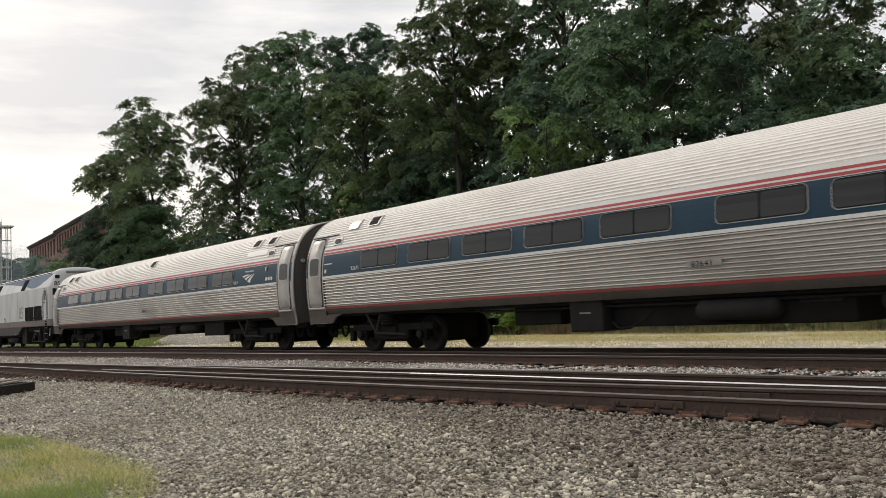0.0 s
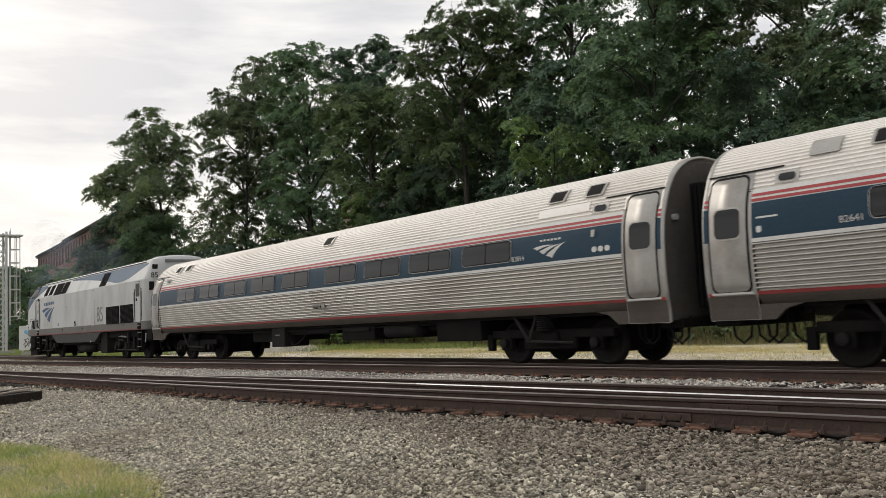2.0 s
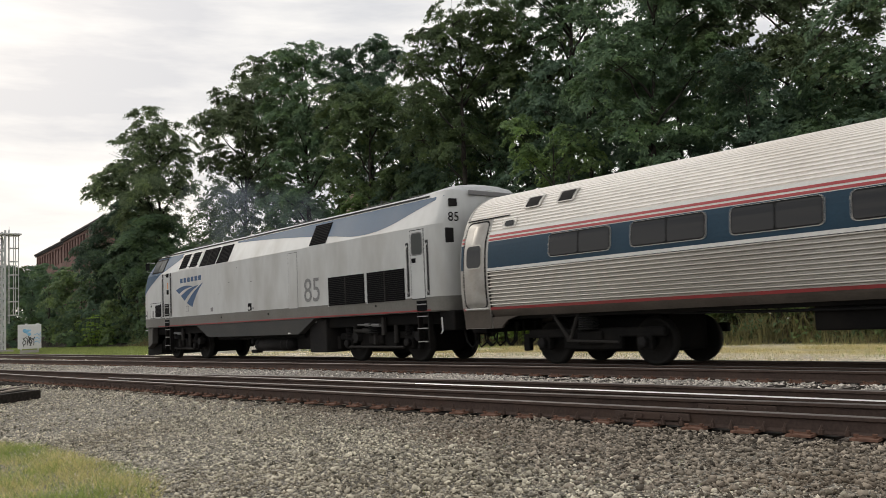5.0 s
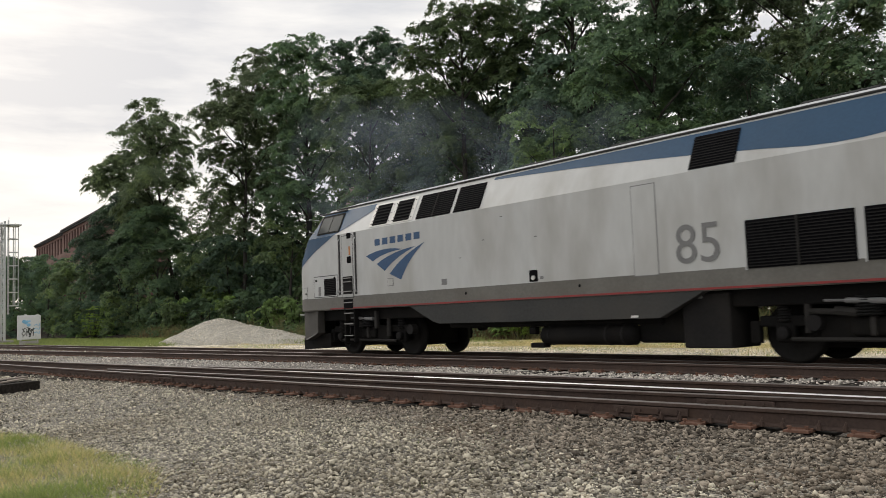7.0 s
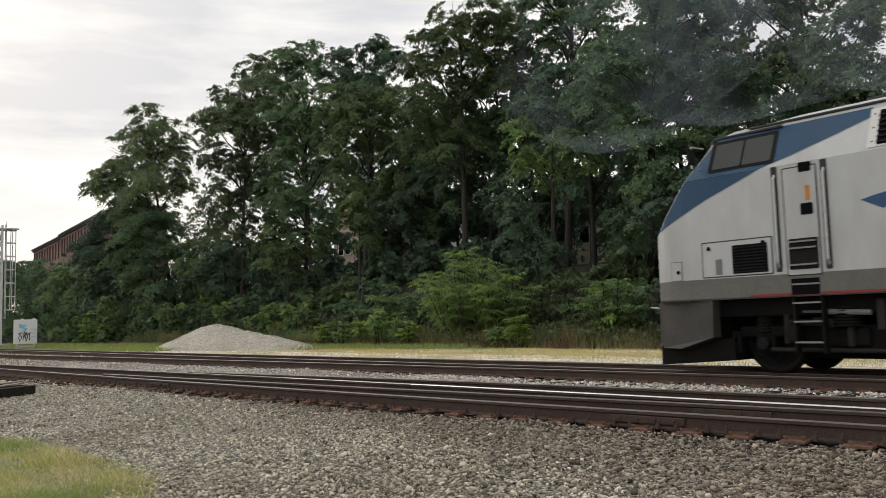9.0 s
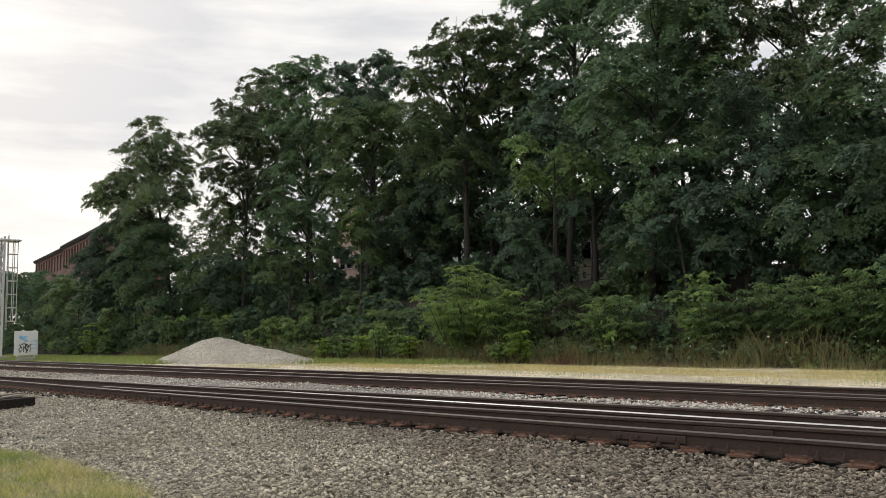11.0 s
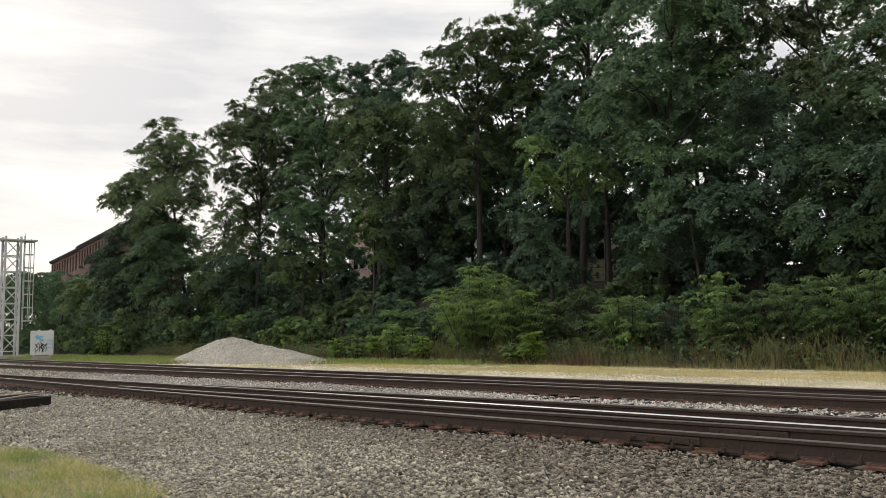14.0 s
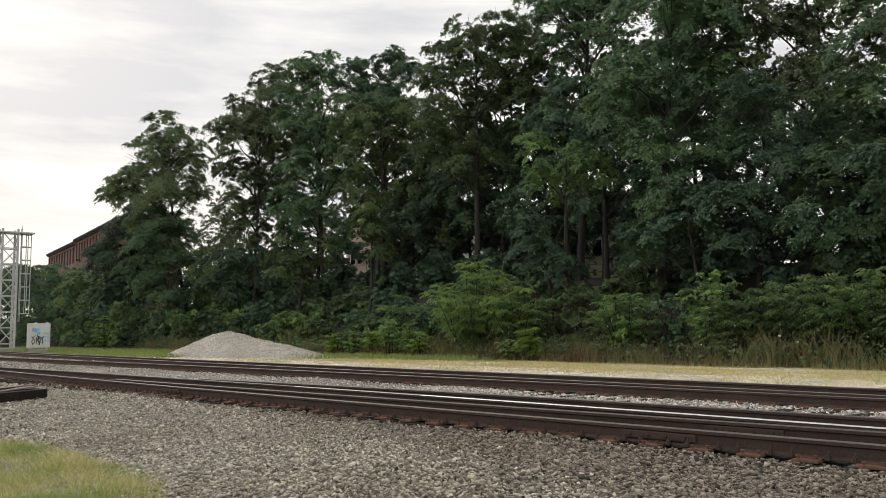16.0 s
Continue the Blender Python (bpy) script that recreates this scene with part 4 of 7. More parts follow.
    part("uncoupling_lever", add_tube(bmesh.new(), [(9.78, -1.50, 1.10), (9.85, -1.54, 0.78), (9.78, -1.54, 0.72)], 0.018, 6), BRIGHT_METAL, loco)
    # skirt and fuel tank
    pts = [(-4.35, 1.25), (-3.45, 0.86), (-3.2, 0.80), (3.05, 0.80), (4.0, 1.25)]
    for side in (-1, 1):
        sk = bmesh.new()
        va = [sk.verts.new((x, side * 1.505, z)) for x, z in pts]
        vb = [sk.verts.new((x, side * 1.30, z)) for x, z in pts]
        sk.faces.new(va)
        sk.faces.new(vb[::-1])
        for k in range(5):
            sk.faces.new((va[k], vb[k], vb[(k + 1) % 5], va[(k + 1) % 5]))
        bmesh.ops.recalc_face_normals(sk, faces=sk.faces)
        part("side_skirt", sk, SKIRT_GREY, loco, "dark grey tank skirt")
    part("underframe", boxed(-9.3, 9.7, -1.25, 1.25, 0.95, 1.26, 0.03), UNDER, loco)
    part("fuel_tank", boxed(-3.2, 2.9, -1.20, 1.20, 0.68, 1.0, 0.05), UNDER, loco)
    part("air_reservoir", add_tube(bmesh.new(), [(-0.14, -1.16, 0.50), (-0.06, -1.16, 0.50), (2.24, -1.16, 0.50), (2.34, -1.16, 0.50)], [0.12, 0.20, 0.20, 0.12], 16), UNDER, loco, "", True)
    for x in (0.12, 1.62, 2.02):
        part("tank_strap", add_tube(bmesh.new(), [(x, -1.16, 0.50), (x + 0.05, -1.16, 0.50)], 0.208, 16), UNDER_BOX, loco)
    part("drain_bracket", boxed(-0.42, -0.02, -1.30, -1.08, 0.24, 0.34, 0.02), UNDER, loco)
    part("bell_bracket", boxed(-0.46, -0.26, -1.30, -1.14, 0.52, 0.68, 0.03), UNDER, loco)
    part("sump", boxed(2.30, 3.40, -1.15, 1.0, 0.34, 1.0, 0.06), UNDER, loco)
    part("battery_box", boxed(3.42, 4.36, -1.34, -0.4, 0.26, 1.22, 0.03), UNDER_BOX, loco, "dusty grey equipment box")
    part("stencil_plate", patch(lambda x, z: 1.505, 2.42, 2.58, 0.82, 0.86, 0, 0.004, -1, 1), WHITE, loco)
    part("data_plate", patch(lambda x, z: 1.34, 3.76, 3.84, 1.12, 1.18, 0, 0.004, -1, 1), NUM_GREY, loco)
    # pilot
    pl = bmesh.new()
    for side in (-1, 1):
        pts = [(-9.92, 1.24), (-9.93, 0.42), (-9.40, 0.42), (-8.72, 0.62), (-8.70, 1.24)]
        va = [pl.verts.new((x, side * (loco_half(x) - 0.02), z)) for x, z in pts]
        vb = [pl.verts.new((x, side * (loco_half(x) - 0.25), z)) for x, z in pts]
        pl.faces.new(va)
        pl.faces.new(vb[::-1])
        for k in range(5):
            pl.faces.new((va[k], vb[k], vb[(k + 1) % 5], va[(k + 1) % 5]))
    bmesh.ops.recalc_face_normals(pl, faces=pl.faces)
    add_box(pl, -10.03, -9.88, -1.15, 1.15, 0.42, 1.25, 0.04)
    part("pilot", pl, PILOT, loco, "soot-darkened grey front pilot")
    bm = bmesh.new()
    v = [bm.verts.new(q) for q in ((-9.98, -1.2, 0.12), (-8.5, -1.2, 0.22), (-8.5, -1.2, 0.60), (-9.98, -1.2, 0.46),
                                   (-10.05, 1.2, 0.12), (-8.5, 1.2, 0.22), (-8.5, 1.2, 0.60), (-10.05, 1.2, 0.46))]
    for q in ((0, 1, 2, 3), (7, 6, 5, 4), (0, 4, 5, 1), (1, 5, 6, 2), (2, 6, 7, 3), (3, 7, 4, 0)):
        bm.faces.new([v[k] for k in q])
    bmesh.ops.recalc_face_normals(bm, faces=bm.faces)
    part("snow_plough", bm, UNDER, loco, "black snow plough blade")
    part("grab_iron", add_tube(bmesh.new(), [(-9.98, -1.2, 1.14), (-10.14, -1.24, 1.16), (-10.14, -1.0, 1.15)], 0.014, 6), BRIGHT_METAL, loco)
    for x0, x1 in ((9.9, 10.55), (-10.5, -9.8)):
        part("coupler", boxed(x0, x1, -0.16, 0.16, 0.72, 0.98, 0.04), UNDER, loco)
    for k in range(4):
        y = -1.0 + 0.3 * k
        part("air_hose", add_tube(bmesh.new(), [(9.95, y, 0.95), (10.08, y, 0.50), (10.25, y, 0.36), (10.45, y, 0.48)], 0.022, 6), RUBBER, loco)
    for y in (-0.9, -0.7):
        part("air_hose", add_tube(bmesh.new(), [(-8.45, y, 0.6), (-8.2, y, 0.30), (-7.95, y, 0.22), (-7.8, y, 0.34)], 0.03, 6), RUBBER, loco)
    for x in (-6.3, -1.0, 1.5, 5.5, 7.6):
        part("roof_hatch", boxed(x, x + 1.3, -0.7, 0.7, loco_top(x) - 0.03, loco_top(x) + 0.035, 0.03), SKIRT_GREY, loco)
    part("exhaust_stack", boxed(1.0, 1.45, -0.35, 0.35, 4.25, 4.36, 0.03), UNDER, loco)
    sets = truck(loco, -6.59, 2.78, 0.508, True) + truck(loco, 6.59, 2.78, 0.508, True)
    return loco, sets


loco, loco_sets = locomotive()
tagged(loco, "silver-grey diesel locomotive with blue trim, trailing the train", "locomotive")
coach_a, coach_a_sets = coach(True)
tagged(coach_a, "fluted stainless passenger coach with blue window band and white emblem", "train car", "passenger coaches")
coach_b, coach_b_sets = coach(False)
tagged(coach_b, "fluted stainless passenger coach with blue window band, no emblem", "train car", "passenger coaches")


def smoke_material():
    """Thin blue-grey exhaust: torn wisps over nearly nothing."""
    m = bpy.data.materials.new("thin_exhaust_smoke")
    m.use_nodes = True
    n, l = m.node_tree.nodes, m.node_tree.links
    n.remove(n["Principled BSDF"])
    co = n.new("ShaderNodeTexCoord")
    wisp = n.new("ShaderNodeTexNoise")
    wisp.inputs["Scale"].default_value = 0.55
    wisp.inputs["Detail"].default_value = 4
    l.new(co.outputs["Object"], wisp.inputs["Vector"])
    amount = n.new("ShaderNodeMapRange")
    amount.interpolation_type = "SMOOTHSTEP"
    amount.inputs["From Min"].default_value, amount.inputs["From Max"].default_value = 0.42, 0.72
    amount.inputs["To Max"].default_value = 0.10
    l.new(wisp.outputs["Fac"], amount.inputs["Value"])
    clear = n.new("ShaderNodeBsdfTransparent")
    haze = n.new("ShaderNodeBsdfDiffuse")
    haze.inputs["Color"].default_value = (0.36, 0.42, 0.50, 1)
    mix = n.new("ShaderNodeMixShader")
    l.new(amount.outputs["Result"], mix.inputs["Fac"])
    l.new(clear.outputs["BSDF"], mix.inputs[1])
    l.new(haze.outputs["BSDF"], mix.inputs[2])
    l.new(mix.outputs["Shader"], n["Material Output"].inputs["Surface"])
    return m


SMOKE = smoke_material()
exhaust = tagged(empty("exhaust_smoke"), "thin blue-grey exhaust smoke trailing from the roof stack", "smoke")
for k in range(5):
    dx, rad = -0.8 - 3.0 * k, 0.7 + 0.30 * k
    bm = bmesh.new()
    bmesh.ops.create_icosphere(bm, subdivisions=4, radius=1.0)
    for v in bm.verts:
        f = 1.0 + 0.20 * noise.noise(v.co * 1.3 + Vector((3.1 * k, 0, 0)))
        v.co = Vector((v.co.x * 1.7, v.co.y * 0.9, v.co.z)) * f * rad
    part("puff", bm, SMOKE, exhaust, "", True).matrix_basis = pose(dx, 0.3 * math.sin(2.0 * k), 0.55 + 0.36 * k)


def motions():
    times = [k / 10 for k in range(161)]
    walk(exhaust, [(t, pose(loco_x(t) + 1.2, TRACK_Y + 0.8, 4.45, 0, 0, 6 * math.sin(0.9 * t))) for t in times])
    for thing, offset, sets, radius in ((loco, 0.0, loco_sets, 0.508), (coach_a, 23.05, coach_a_sets, 0.457), (coach_b, 48.70, coach_b_sets, 0.457)):
        walk(thing, [(t, pose(loco_x(t) + offset, TRACK_Y, 0)) for t in times])
        for axle in sets:
            x = axle.matrix_basis.translation.x
            walk(axle, [(t, pose(x, 0, radius, 0, math.degrees(SPEED * t / radius), 0)) for t in times])


# ---- the ground: one sheet, flat along the tracks, a wooded bank behind ----
def ground_z(x, y):
    z = np.interp(y, [-60, 0, 4.0, 5.8, 9.0, 11.0, 13.0, 16.2, 17.4, 25.5, 28.0, 34.0, 38.0, 60.0, 400.0], [-0.45, -0.36, -0.28, -0.225, -0.225, -0.20, -0.20, -0.20, -0.21, -0.18, 0.35, 3.7, 4.2, 4.8, 6.0])
    return float(z + 0.02 * math.sin(0.7 * x + 1.3 * y) * math.cos(0.9 * y - 0.4 * x))


def ground_material():
    """Ballast, a dirt road, dry verge and leaf mould, side by side across y, with ragged edges."""
    m = bpy.data.materials.new("railway_ground")
    m.use_nodes = True
    n, l = m.node_tree.nodes, m.node_tree.links
    b = n["Principled BSDF"]
    b.inputs["Roughness"].default_value = 0.95
    co = n.new("ShaderNodeTexCoord")
    sep = n.new("ShaderNodeSeparateXYZ")
    l.new(co.outputs["Object"], sep.inputs["Vector"])
    edge = n.new("ShaderNodeTexNoise")
    edge.inputs["Scale"].default_value = 0.9
    edge.inputs["Detail"].default_value = 6
    l.new(co.outputs["Object"], edge.inputs["Vector"])
    warp = n.new("ShaderNodeMath")
    warp.operation = "MULTIPLY_ADD"
    warp.inputs[1].default_value = 1.6
    l.new(edge.outputs["Fac"], warp.inputs[0])
    l.new(sep.outputs["Y"], warp.inputs[2])
    mr = n.new("ShaderNodeMapRange")
    mr.inputs["From Min"].default_value = 0.8
    mr.inputs["From Max"].default_value = 40.8
    l.new(warp.outputs[0], mr.inputs["Value"])
    ramp = n.new("ShaderNodeValToRGB")
    cr = ramp.color_ramp
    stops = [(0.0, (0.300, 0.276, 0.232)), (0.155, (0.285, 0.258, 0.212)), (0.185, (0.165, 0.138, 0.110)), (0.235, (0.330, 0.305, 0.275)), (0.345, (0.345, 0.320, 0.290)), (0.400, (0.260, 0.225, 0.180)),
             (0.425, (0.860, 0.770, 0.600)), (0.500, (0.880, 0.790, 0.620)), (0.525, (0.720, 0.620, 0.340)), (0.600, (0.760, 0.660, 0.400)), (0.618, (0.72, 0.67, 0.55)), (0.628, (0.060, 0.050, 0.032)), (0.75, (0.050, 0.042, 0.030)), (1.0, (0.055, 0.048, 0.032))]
    while len(cr.elements) < len(stops):
        cr.elements.new(0.5)
    for el, (at, c) in zip(cr.elements, stops):
        el.position, el.color = at, (*c, 1)
    l.new(mr.outputs["Result"], ramp.inputs["Fac"])
    fine = n.new("ShaderNodeTexNoise")
    fine.inputs["Scale"].default_value = 22
    fine.inputs["Detail"].default_value = 8
    fine.inputs["Roughness"].default_value = 0.7
    l.new(co.outputs["Object"], fine.inputs["Vector"])
    big = n.new("ShaderNodeTexNoise")
    big.inputs["Scale"].default_value = 0.6
    big.inputs["Detail"].default_value = 5
    l.new(co.outputs["Object"], big.inputs["Vector"])
    add = n.new("ShaderNodeMath")
    add.operation = "ADD"
    l.new(fine.outputs["Fac"], add.inputs[0])
    l.new(big.outputs["Fac"], add.inputs[1])
    m2 = n.new("ShaderNodeMapRange")
    m2.inputs["From Min"].default_value = 0.6
    m2.inputs["From Max"].default_value = 1.4
    m2.inputs["To Min"].default_value = 0.55
    m2.inputs["To Max"].default_value = 1.4
    l.new(add.outputs[0], m2.inputs["Value"])
    vm = n.new("ShaderNodeVectorMath")
    vm.operation = "SCALE"
    l.new(ramp.outputs["Color"], vm.inputs[0])
    l.new(m2.outputs["Result"], vm.inputs["Scale"])
    vor = n.new("ShaderNodeTexVoronoi")
    vor.inputs["Scale"].default_value = 40
    l.new(co.outputs["Object"], vor.inputs["Vector"])
    # each pebble its own grey, darker towards the joints
    cell = n.new("ShaderNodeSeparateColor")
    l.new(vor.outputs["Color"], cell.inputs["Color"])
    tone = n.new("ShaderNodeMapRange")
    tone.inputs["To Min"].default_value, tone.inputs["To Max"].default_value = 0.30, 2.30
    l.new(cell.outputs["Red"], tone.inputs["Value"])
    joint = n.new("ShaderNodeMapRange")
    joint.inputs["From Min"].default_value, joint.inputs["From Max"].default_value = 0.30, 0.75
    joint.inputs["To Min"].default_value, joint.inputs["To Max"].default_value = 1.0, 0.35
    l.new(vor.outputs["Distance"], joint.inputs["Value"])
    both = n.new("ShaderNodeMath")
    both.operation = "MULTIPLY"
    l.new(tone.outputs["Result"], both.inputs[0])
    l.new(joint.outputs["Result"], both.inputs[1])
    peb = n.new("ShaderNodeVectorMath")
    peb.operation = "SCALE"
    l.new(vm.outputs["Vector"], peb.inputs[0])
    l.new(both.outputs[0], peb.inputs["Scale"])
    l.new(peb.outputs["Vector"], b.inputs["Base Color"])
    bp = n.new("ShaderNodeBump")
    bp.invert = True
    bp.inputs["Strength"].default_value = 1.0
    bp.inputs["Distance"].default_value = 0.025
    l.new(vor.outputs["Distance"], bp.inputs["Height"])
    l.new(bp.outputs["Normal"], b.inputs["Normal"])
    return m


gx = [-3000, -900, -400, -220, -150] + list(np.arange(-120, 31, 1.5)) + [45, 80, 150, 400, 3000]
gy = [-600, -100, -30] + list(np.arange(-6, 46, 0.8)) + [50, 60, 90, 160, 400, 3000]
gv = [(float(x), float(y), ground_z(x, y)) for y in gy for x in gx]
gf = [(j * len(gx) + i, j * len(gx) + i + 1, (j + 1) * len(gx) + i + 1, (j + 1) * len(gx) + i) for j in range(len(gy) - 1) for i in range(len(gx) - 1)]
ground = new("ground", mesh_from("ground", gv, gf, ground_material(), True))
tagged(ground, "ballast, pale dirt road, dry verge and wooded bank", "ground", kind="structure")


# ---- rails: heads, webs and feet swept along gentle curves ----
def curve_y(c, x):
    return c[0] * x * x + c[1] * x + c[2]


RAIL_CURVES = {
    "near": (0.00110, 0.10100, 7.98), "bright": (-0.00117, 0.03537, 9.1236), "middle": (0.00071, 0.12500, 9.0668),
    "dull": (-0.00367, 0.02612, 10.140), "branch": (-0.00087, 0.01442, 12.8585)}
RAIL_SECTION = [(-0.070, -0.175), (-0.070, -0.163), (-0.012, -0.143), (-0.009, -0.055), (-0.036, -0.040), (-0.036, -0.011), (-0.029, -0.002),
                (0.029, -0.002), (0.036, -0.011), (0.036, -0.040), (0.009, -0.055), (0.012, -0.143), (0.070, -0.163), (0.070, -0.175)]


def rail(name, line, head, parent):
    n, verts, faces, tags = len(RAIL_SECTION), [], [], []
    for i, (x, y) in enumerate(line):
        a, b = Vector(line[max(i - 1, 0)]), Vector(line[min(i + 1, len(line) - 1)])
        d = (b - a).normalized()
        nx, ny = -d.y, d.x
        verts += [(x + nx * u, y + ny * u, v) for u, v in RAIL_SECTION]
    for i in range(len(line) - 1):
        for k in range(n):
            a, b = i * n + k, i * n + (k + 1) % n
            faces.append((a, a + n, b + n, b))
            tags.append(1 if k in (5, 6, 7) else 0)
    faces += [tuple(range(n)), tuple(range((len(line) - 1) * n, len(line) * n))[::-1]]
    tags += [0, 0]
    me = mesh_from(name, verts, faces, [RAIL_RUST, head])
    me.polygons.foreach_set("material_index", tags)
    return child(name, me, parent)


def line_of(fn, x0, x1, step=1.5):
    n = max(2, int((x1 - x0) / step))
    return [(x0 + (x1 - x0) * k / n, fn(x0 + (x1 - x0) * k / n)) for k in range(n + 1)]


def near_fn(key, floor_slope=0.03):
    c = RAIL_CURVES[key]
    k = 2 * c[0] * -32 + c[1]

    def fn(x):
        return curve_y(c, x) if x > -32 else curve_y(c, -32) + (x + 32) * max(0.0, min(k, floor_slope))
    return fn


track_far = tagged(empty("main_track"), "main line track with worn rails on grey ballast", "railway track", kind="structure")
track_near = tagged(empty("siding_track"), "siding track with rust-brown rails, one polished with a painted sky glint", "railway track", kind="structure")
rail("rail", line_of(lambda x: 13.363, -400, 60, 20), RAIL_DULL, track_far)
rail("rail", line_of(lambda x: 14.823, -400, 60, 20), RAIL_DULL, track_far)
rail("rail", line_of(near_fn("branch", 0.07), -120, 20), RAIL_DULL, track_far)
rail("rail", line_of(near_fn("near"), -120, 14), RAIL_DULL, track_near)
# one rail in three stretches: the glint is painted on towards the near end
rail("rail", line_of(near_fn("bright", 0.08), -120, -15), RAIL_DULL, track_near)
rail("rail", line_of(near_fn("bright", 0.08), -14.99, -11.2), RAIL_GLINT_FADE, track_near)
rail("rail", line_of(near_fn("bright", 0.08), -11.19, 14), RAIL_GLINT, track_near)
rail("rail", line_of(near_fn("middle"), -21, 14), RAIL_DULL, track_near)
rail("rail", line_of(near_fn("dull"), -19.5, 14), RAIL_DULL, track_near)
# joint bars
for fn, x, track in ((near_fn("near"), -5.6, track_near), (near_fn("near"), -17.0, track_near), (lambda q: 13.363, -24.0, track_far), (near_fn("middle"), -5.2, track_near)):
    y = fn(x)
    ang = math.degrees(math.atan2(fn(x + 0.4) - fn(x - 0.4), 0.8))
    bm = bmesh.new()
    for s in (-1, 1):
        add_box(bm, -0.45, 0.45, min(s * 0.012, s * 0.04), max(s * 0.012, s * 0.04), -0.135, -0.055, 0.008)
        for k in range(4):
            add_tube(bm, [(-0.33 + 0.22 * k, s * 0.03, -0.095), (-0.33 + 0.22 * k, s * 0.065, -0.095)], 0.018, 6)
    ob = part("joint_bar", bm, RAIL_RUST, track)
    ob.matrix_basis = pose(x, y, 0, 0, 0, ang)


def tie_mesh(length):
    bm = boxed(-0.115, 0.115, -length / 2, length / 2, -0.18, 0.0, 0.012)
    for v in bm.verts:
        v.co.x += 0.008 * math.sin(9 * v.co.y)
    me = bpy.data.meshes.new("tie")
    bm.to_mesh(me)
    bm.free()
    me.materials.append(TIMBER)
    return me


def plate_mesh():
    bm = boxed(-0.115, 0.115, -0.205, 0.160, 0.0, 0.022)
    add_box(bm, -0.115, 0.115, -0.092, -0.074, 0.018, 0.034)
    for sx, sy in ((-0.07, -0.165), (0.07, -0.12), (-0.07, 0.085), (0.07, 0.125)):
        add_box(bm, sx - 0.010, sx + 0.010, sy - 0.010, sy + 0.010, 0.015, 0.05)
        add_box(bm, sx - 0.018, sx + 0.018, sy - 0.016, sy + 0.016, 0.045, 0.058)
    me = bpy.data.meshes.new("tie_plate")
    bm.to_mesh(me)
    bm.free()
    me.materials.append(PLATE)
    return me


def anchor_mesh():
    bm = boxed(-0.018, 0.018, -0.10, -0.055, 0.008, 0.060, 0.004)
    add_tube(bm, [(-0.01, -0.10, 0.02), (0.015, -0.085, 0.10)], 0.010, 5)
    me = bpy.data.meshes.new("rail_anchor")
    bm.to_mesh(me)
    bm.free()
    me.materials.append(RAIL_RUST)
    return me


TIE, TIE_LONG, PLATE_ME, ANCHOR = tie_mesh(2.6), tie_mesh(4.2), plate_mesh(), anchor_mesh()
dice = random.Random(5)
x = -46.0
while x < 4.0:
    fn, fb = near_fn("near"), near_fn("bright", 0.08)
    mid = (fn(x) + fb(x)) / 2
    slope = math.degrees(math.atan2(fn(x + 0.3) - fn(x - 0.3), 0.6))
    long = x > -21
    child("tie", TIE_LONG if long else TIE, track_near, "", pose(x, mid + (1.05 if long else 0.0), -0.204 + dice.uniform(-0.006, 0.004), 0, 0, slope + dice.uniform(-1, 1)))
    for key in ("near", "bright"):
        f2 = near_fn(key, 0.03 if key == "near" else 0.08)
        child("tie_plate", PLATE_ME, track_near, "", pose(x, f2(x), -0.193, 0, 0, slope + dice.uniform(-2, 2)))
    if x > -24:
        for dx in (-0.17, 0.17):
            child("rail_anchor", ANCHOR, track_near, "", pose(x + dx, fn(x + dx), -0.185, 0, 0, slope + dice.uniform(-6, 6)))
    x += 0.545 + dice.uniform(-0.02, 0.02)
x = -60.0
while x < 2.0:
    child("tie", TIE_LONG, track_far, "", pose(x, 13.75, -0.196 + dice.uniform(-0.006, 0.004), 0, 0, dice.uniform(-1.2, 1.2)))
    for y in (near_fn("branch", 0.07)(x), 13.363):
        child("tie_plate", PLATE_ME, track_far, "", pose(x, y, -0.193, 0, 0, dice.uniform(-2, 2)))
    x += 0.55 + dice.uniform(-0.02, 0.02)


# ---- ballast stones ----
rng = np.random.default_rng(11)
OCTA = np.array([(1, 0, 0), (-1, 0, 0), (0, 1, 0), (0, -1, 0), (0, 0, 1), (0, 0, -1)], float)
OCTA_F = np.array([(0, 2, 4), (2, 1, 4), (1, 3, 4), (3, 0, 4), (2, 0, 5), (1, 2, 5), (3, 1, 5), (0, 3, 5)])
CUBE = np.array([(a, b, c) for a in (-1, 1) for b in (-1, 1) for c in (-1, 1)], float) * 0.72
CUBE_F = np.array([(0, 1, 3), (0, 3, 2), (4, 6, 7), (4, 7, 5), (0, 4, 5), (0, 5, 1), (2, 3, 7), (2, 7, 6), (0, 2, 6), (0, 6, 4), (1, 5, 7), (1, 7, 3)])


def turns(n):
    q = rng.normal(size=(n, 4))
    q /= np.linalg.norm(q, axis=1)[:, None]
    w, a, b, c = q.T
    return np.stack([np.stack([1 - 2 * (b * b + c * c), 2 * (a * b - c * w), 2 * (a * c + b * w)], 1),
                     np.stack([2 * (a * b + c * w), 1 - 2 * (a * a + c * c), 2 * (b * c - a * w)], 1),
                     np.stack([2 * (a * c - b * w), 2 * (b * c + a * w), 1 - 2 * (a * a + b * b)], 1)], 1)


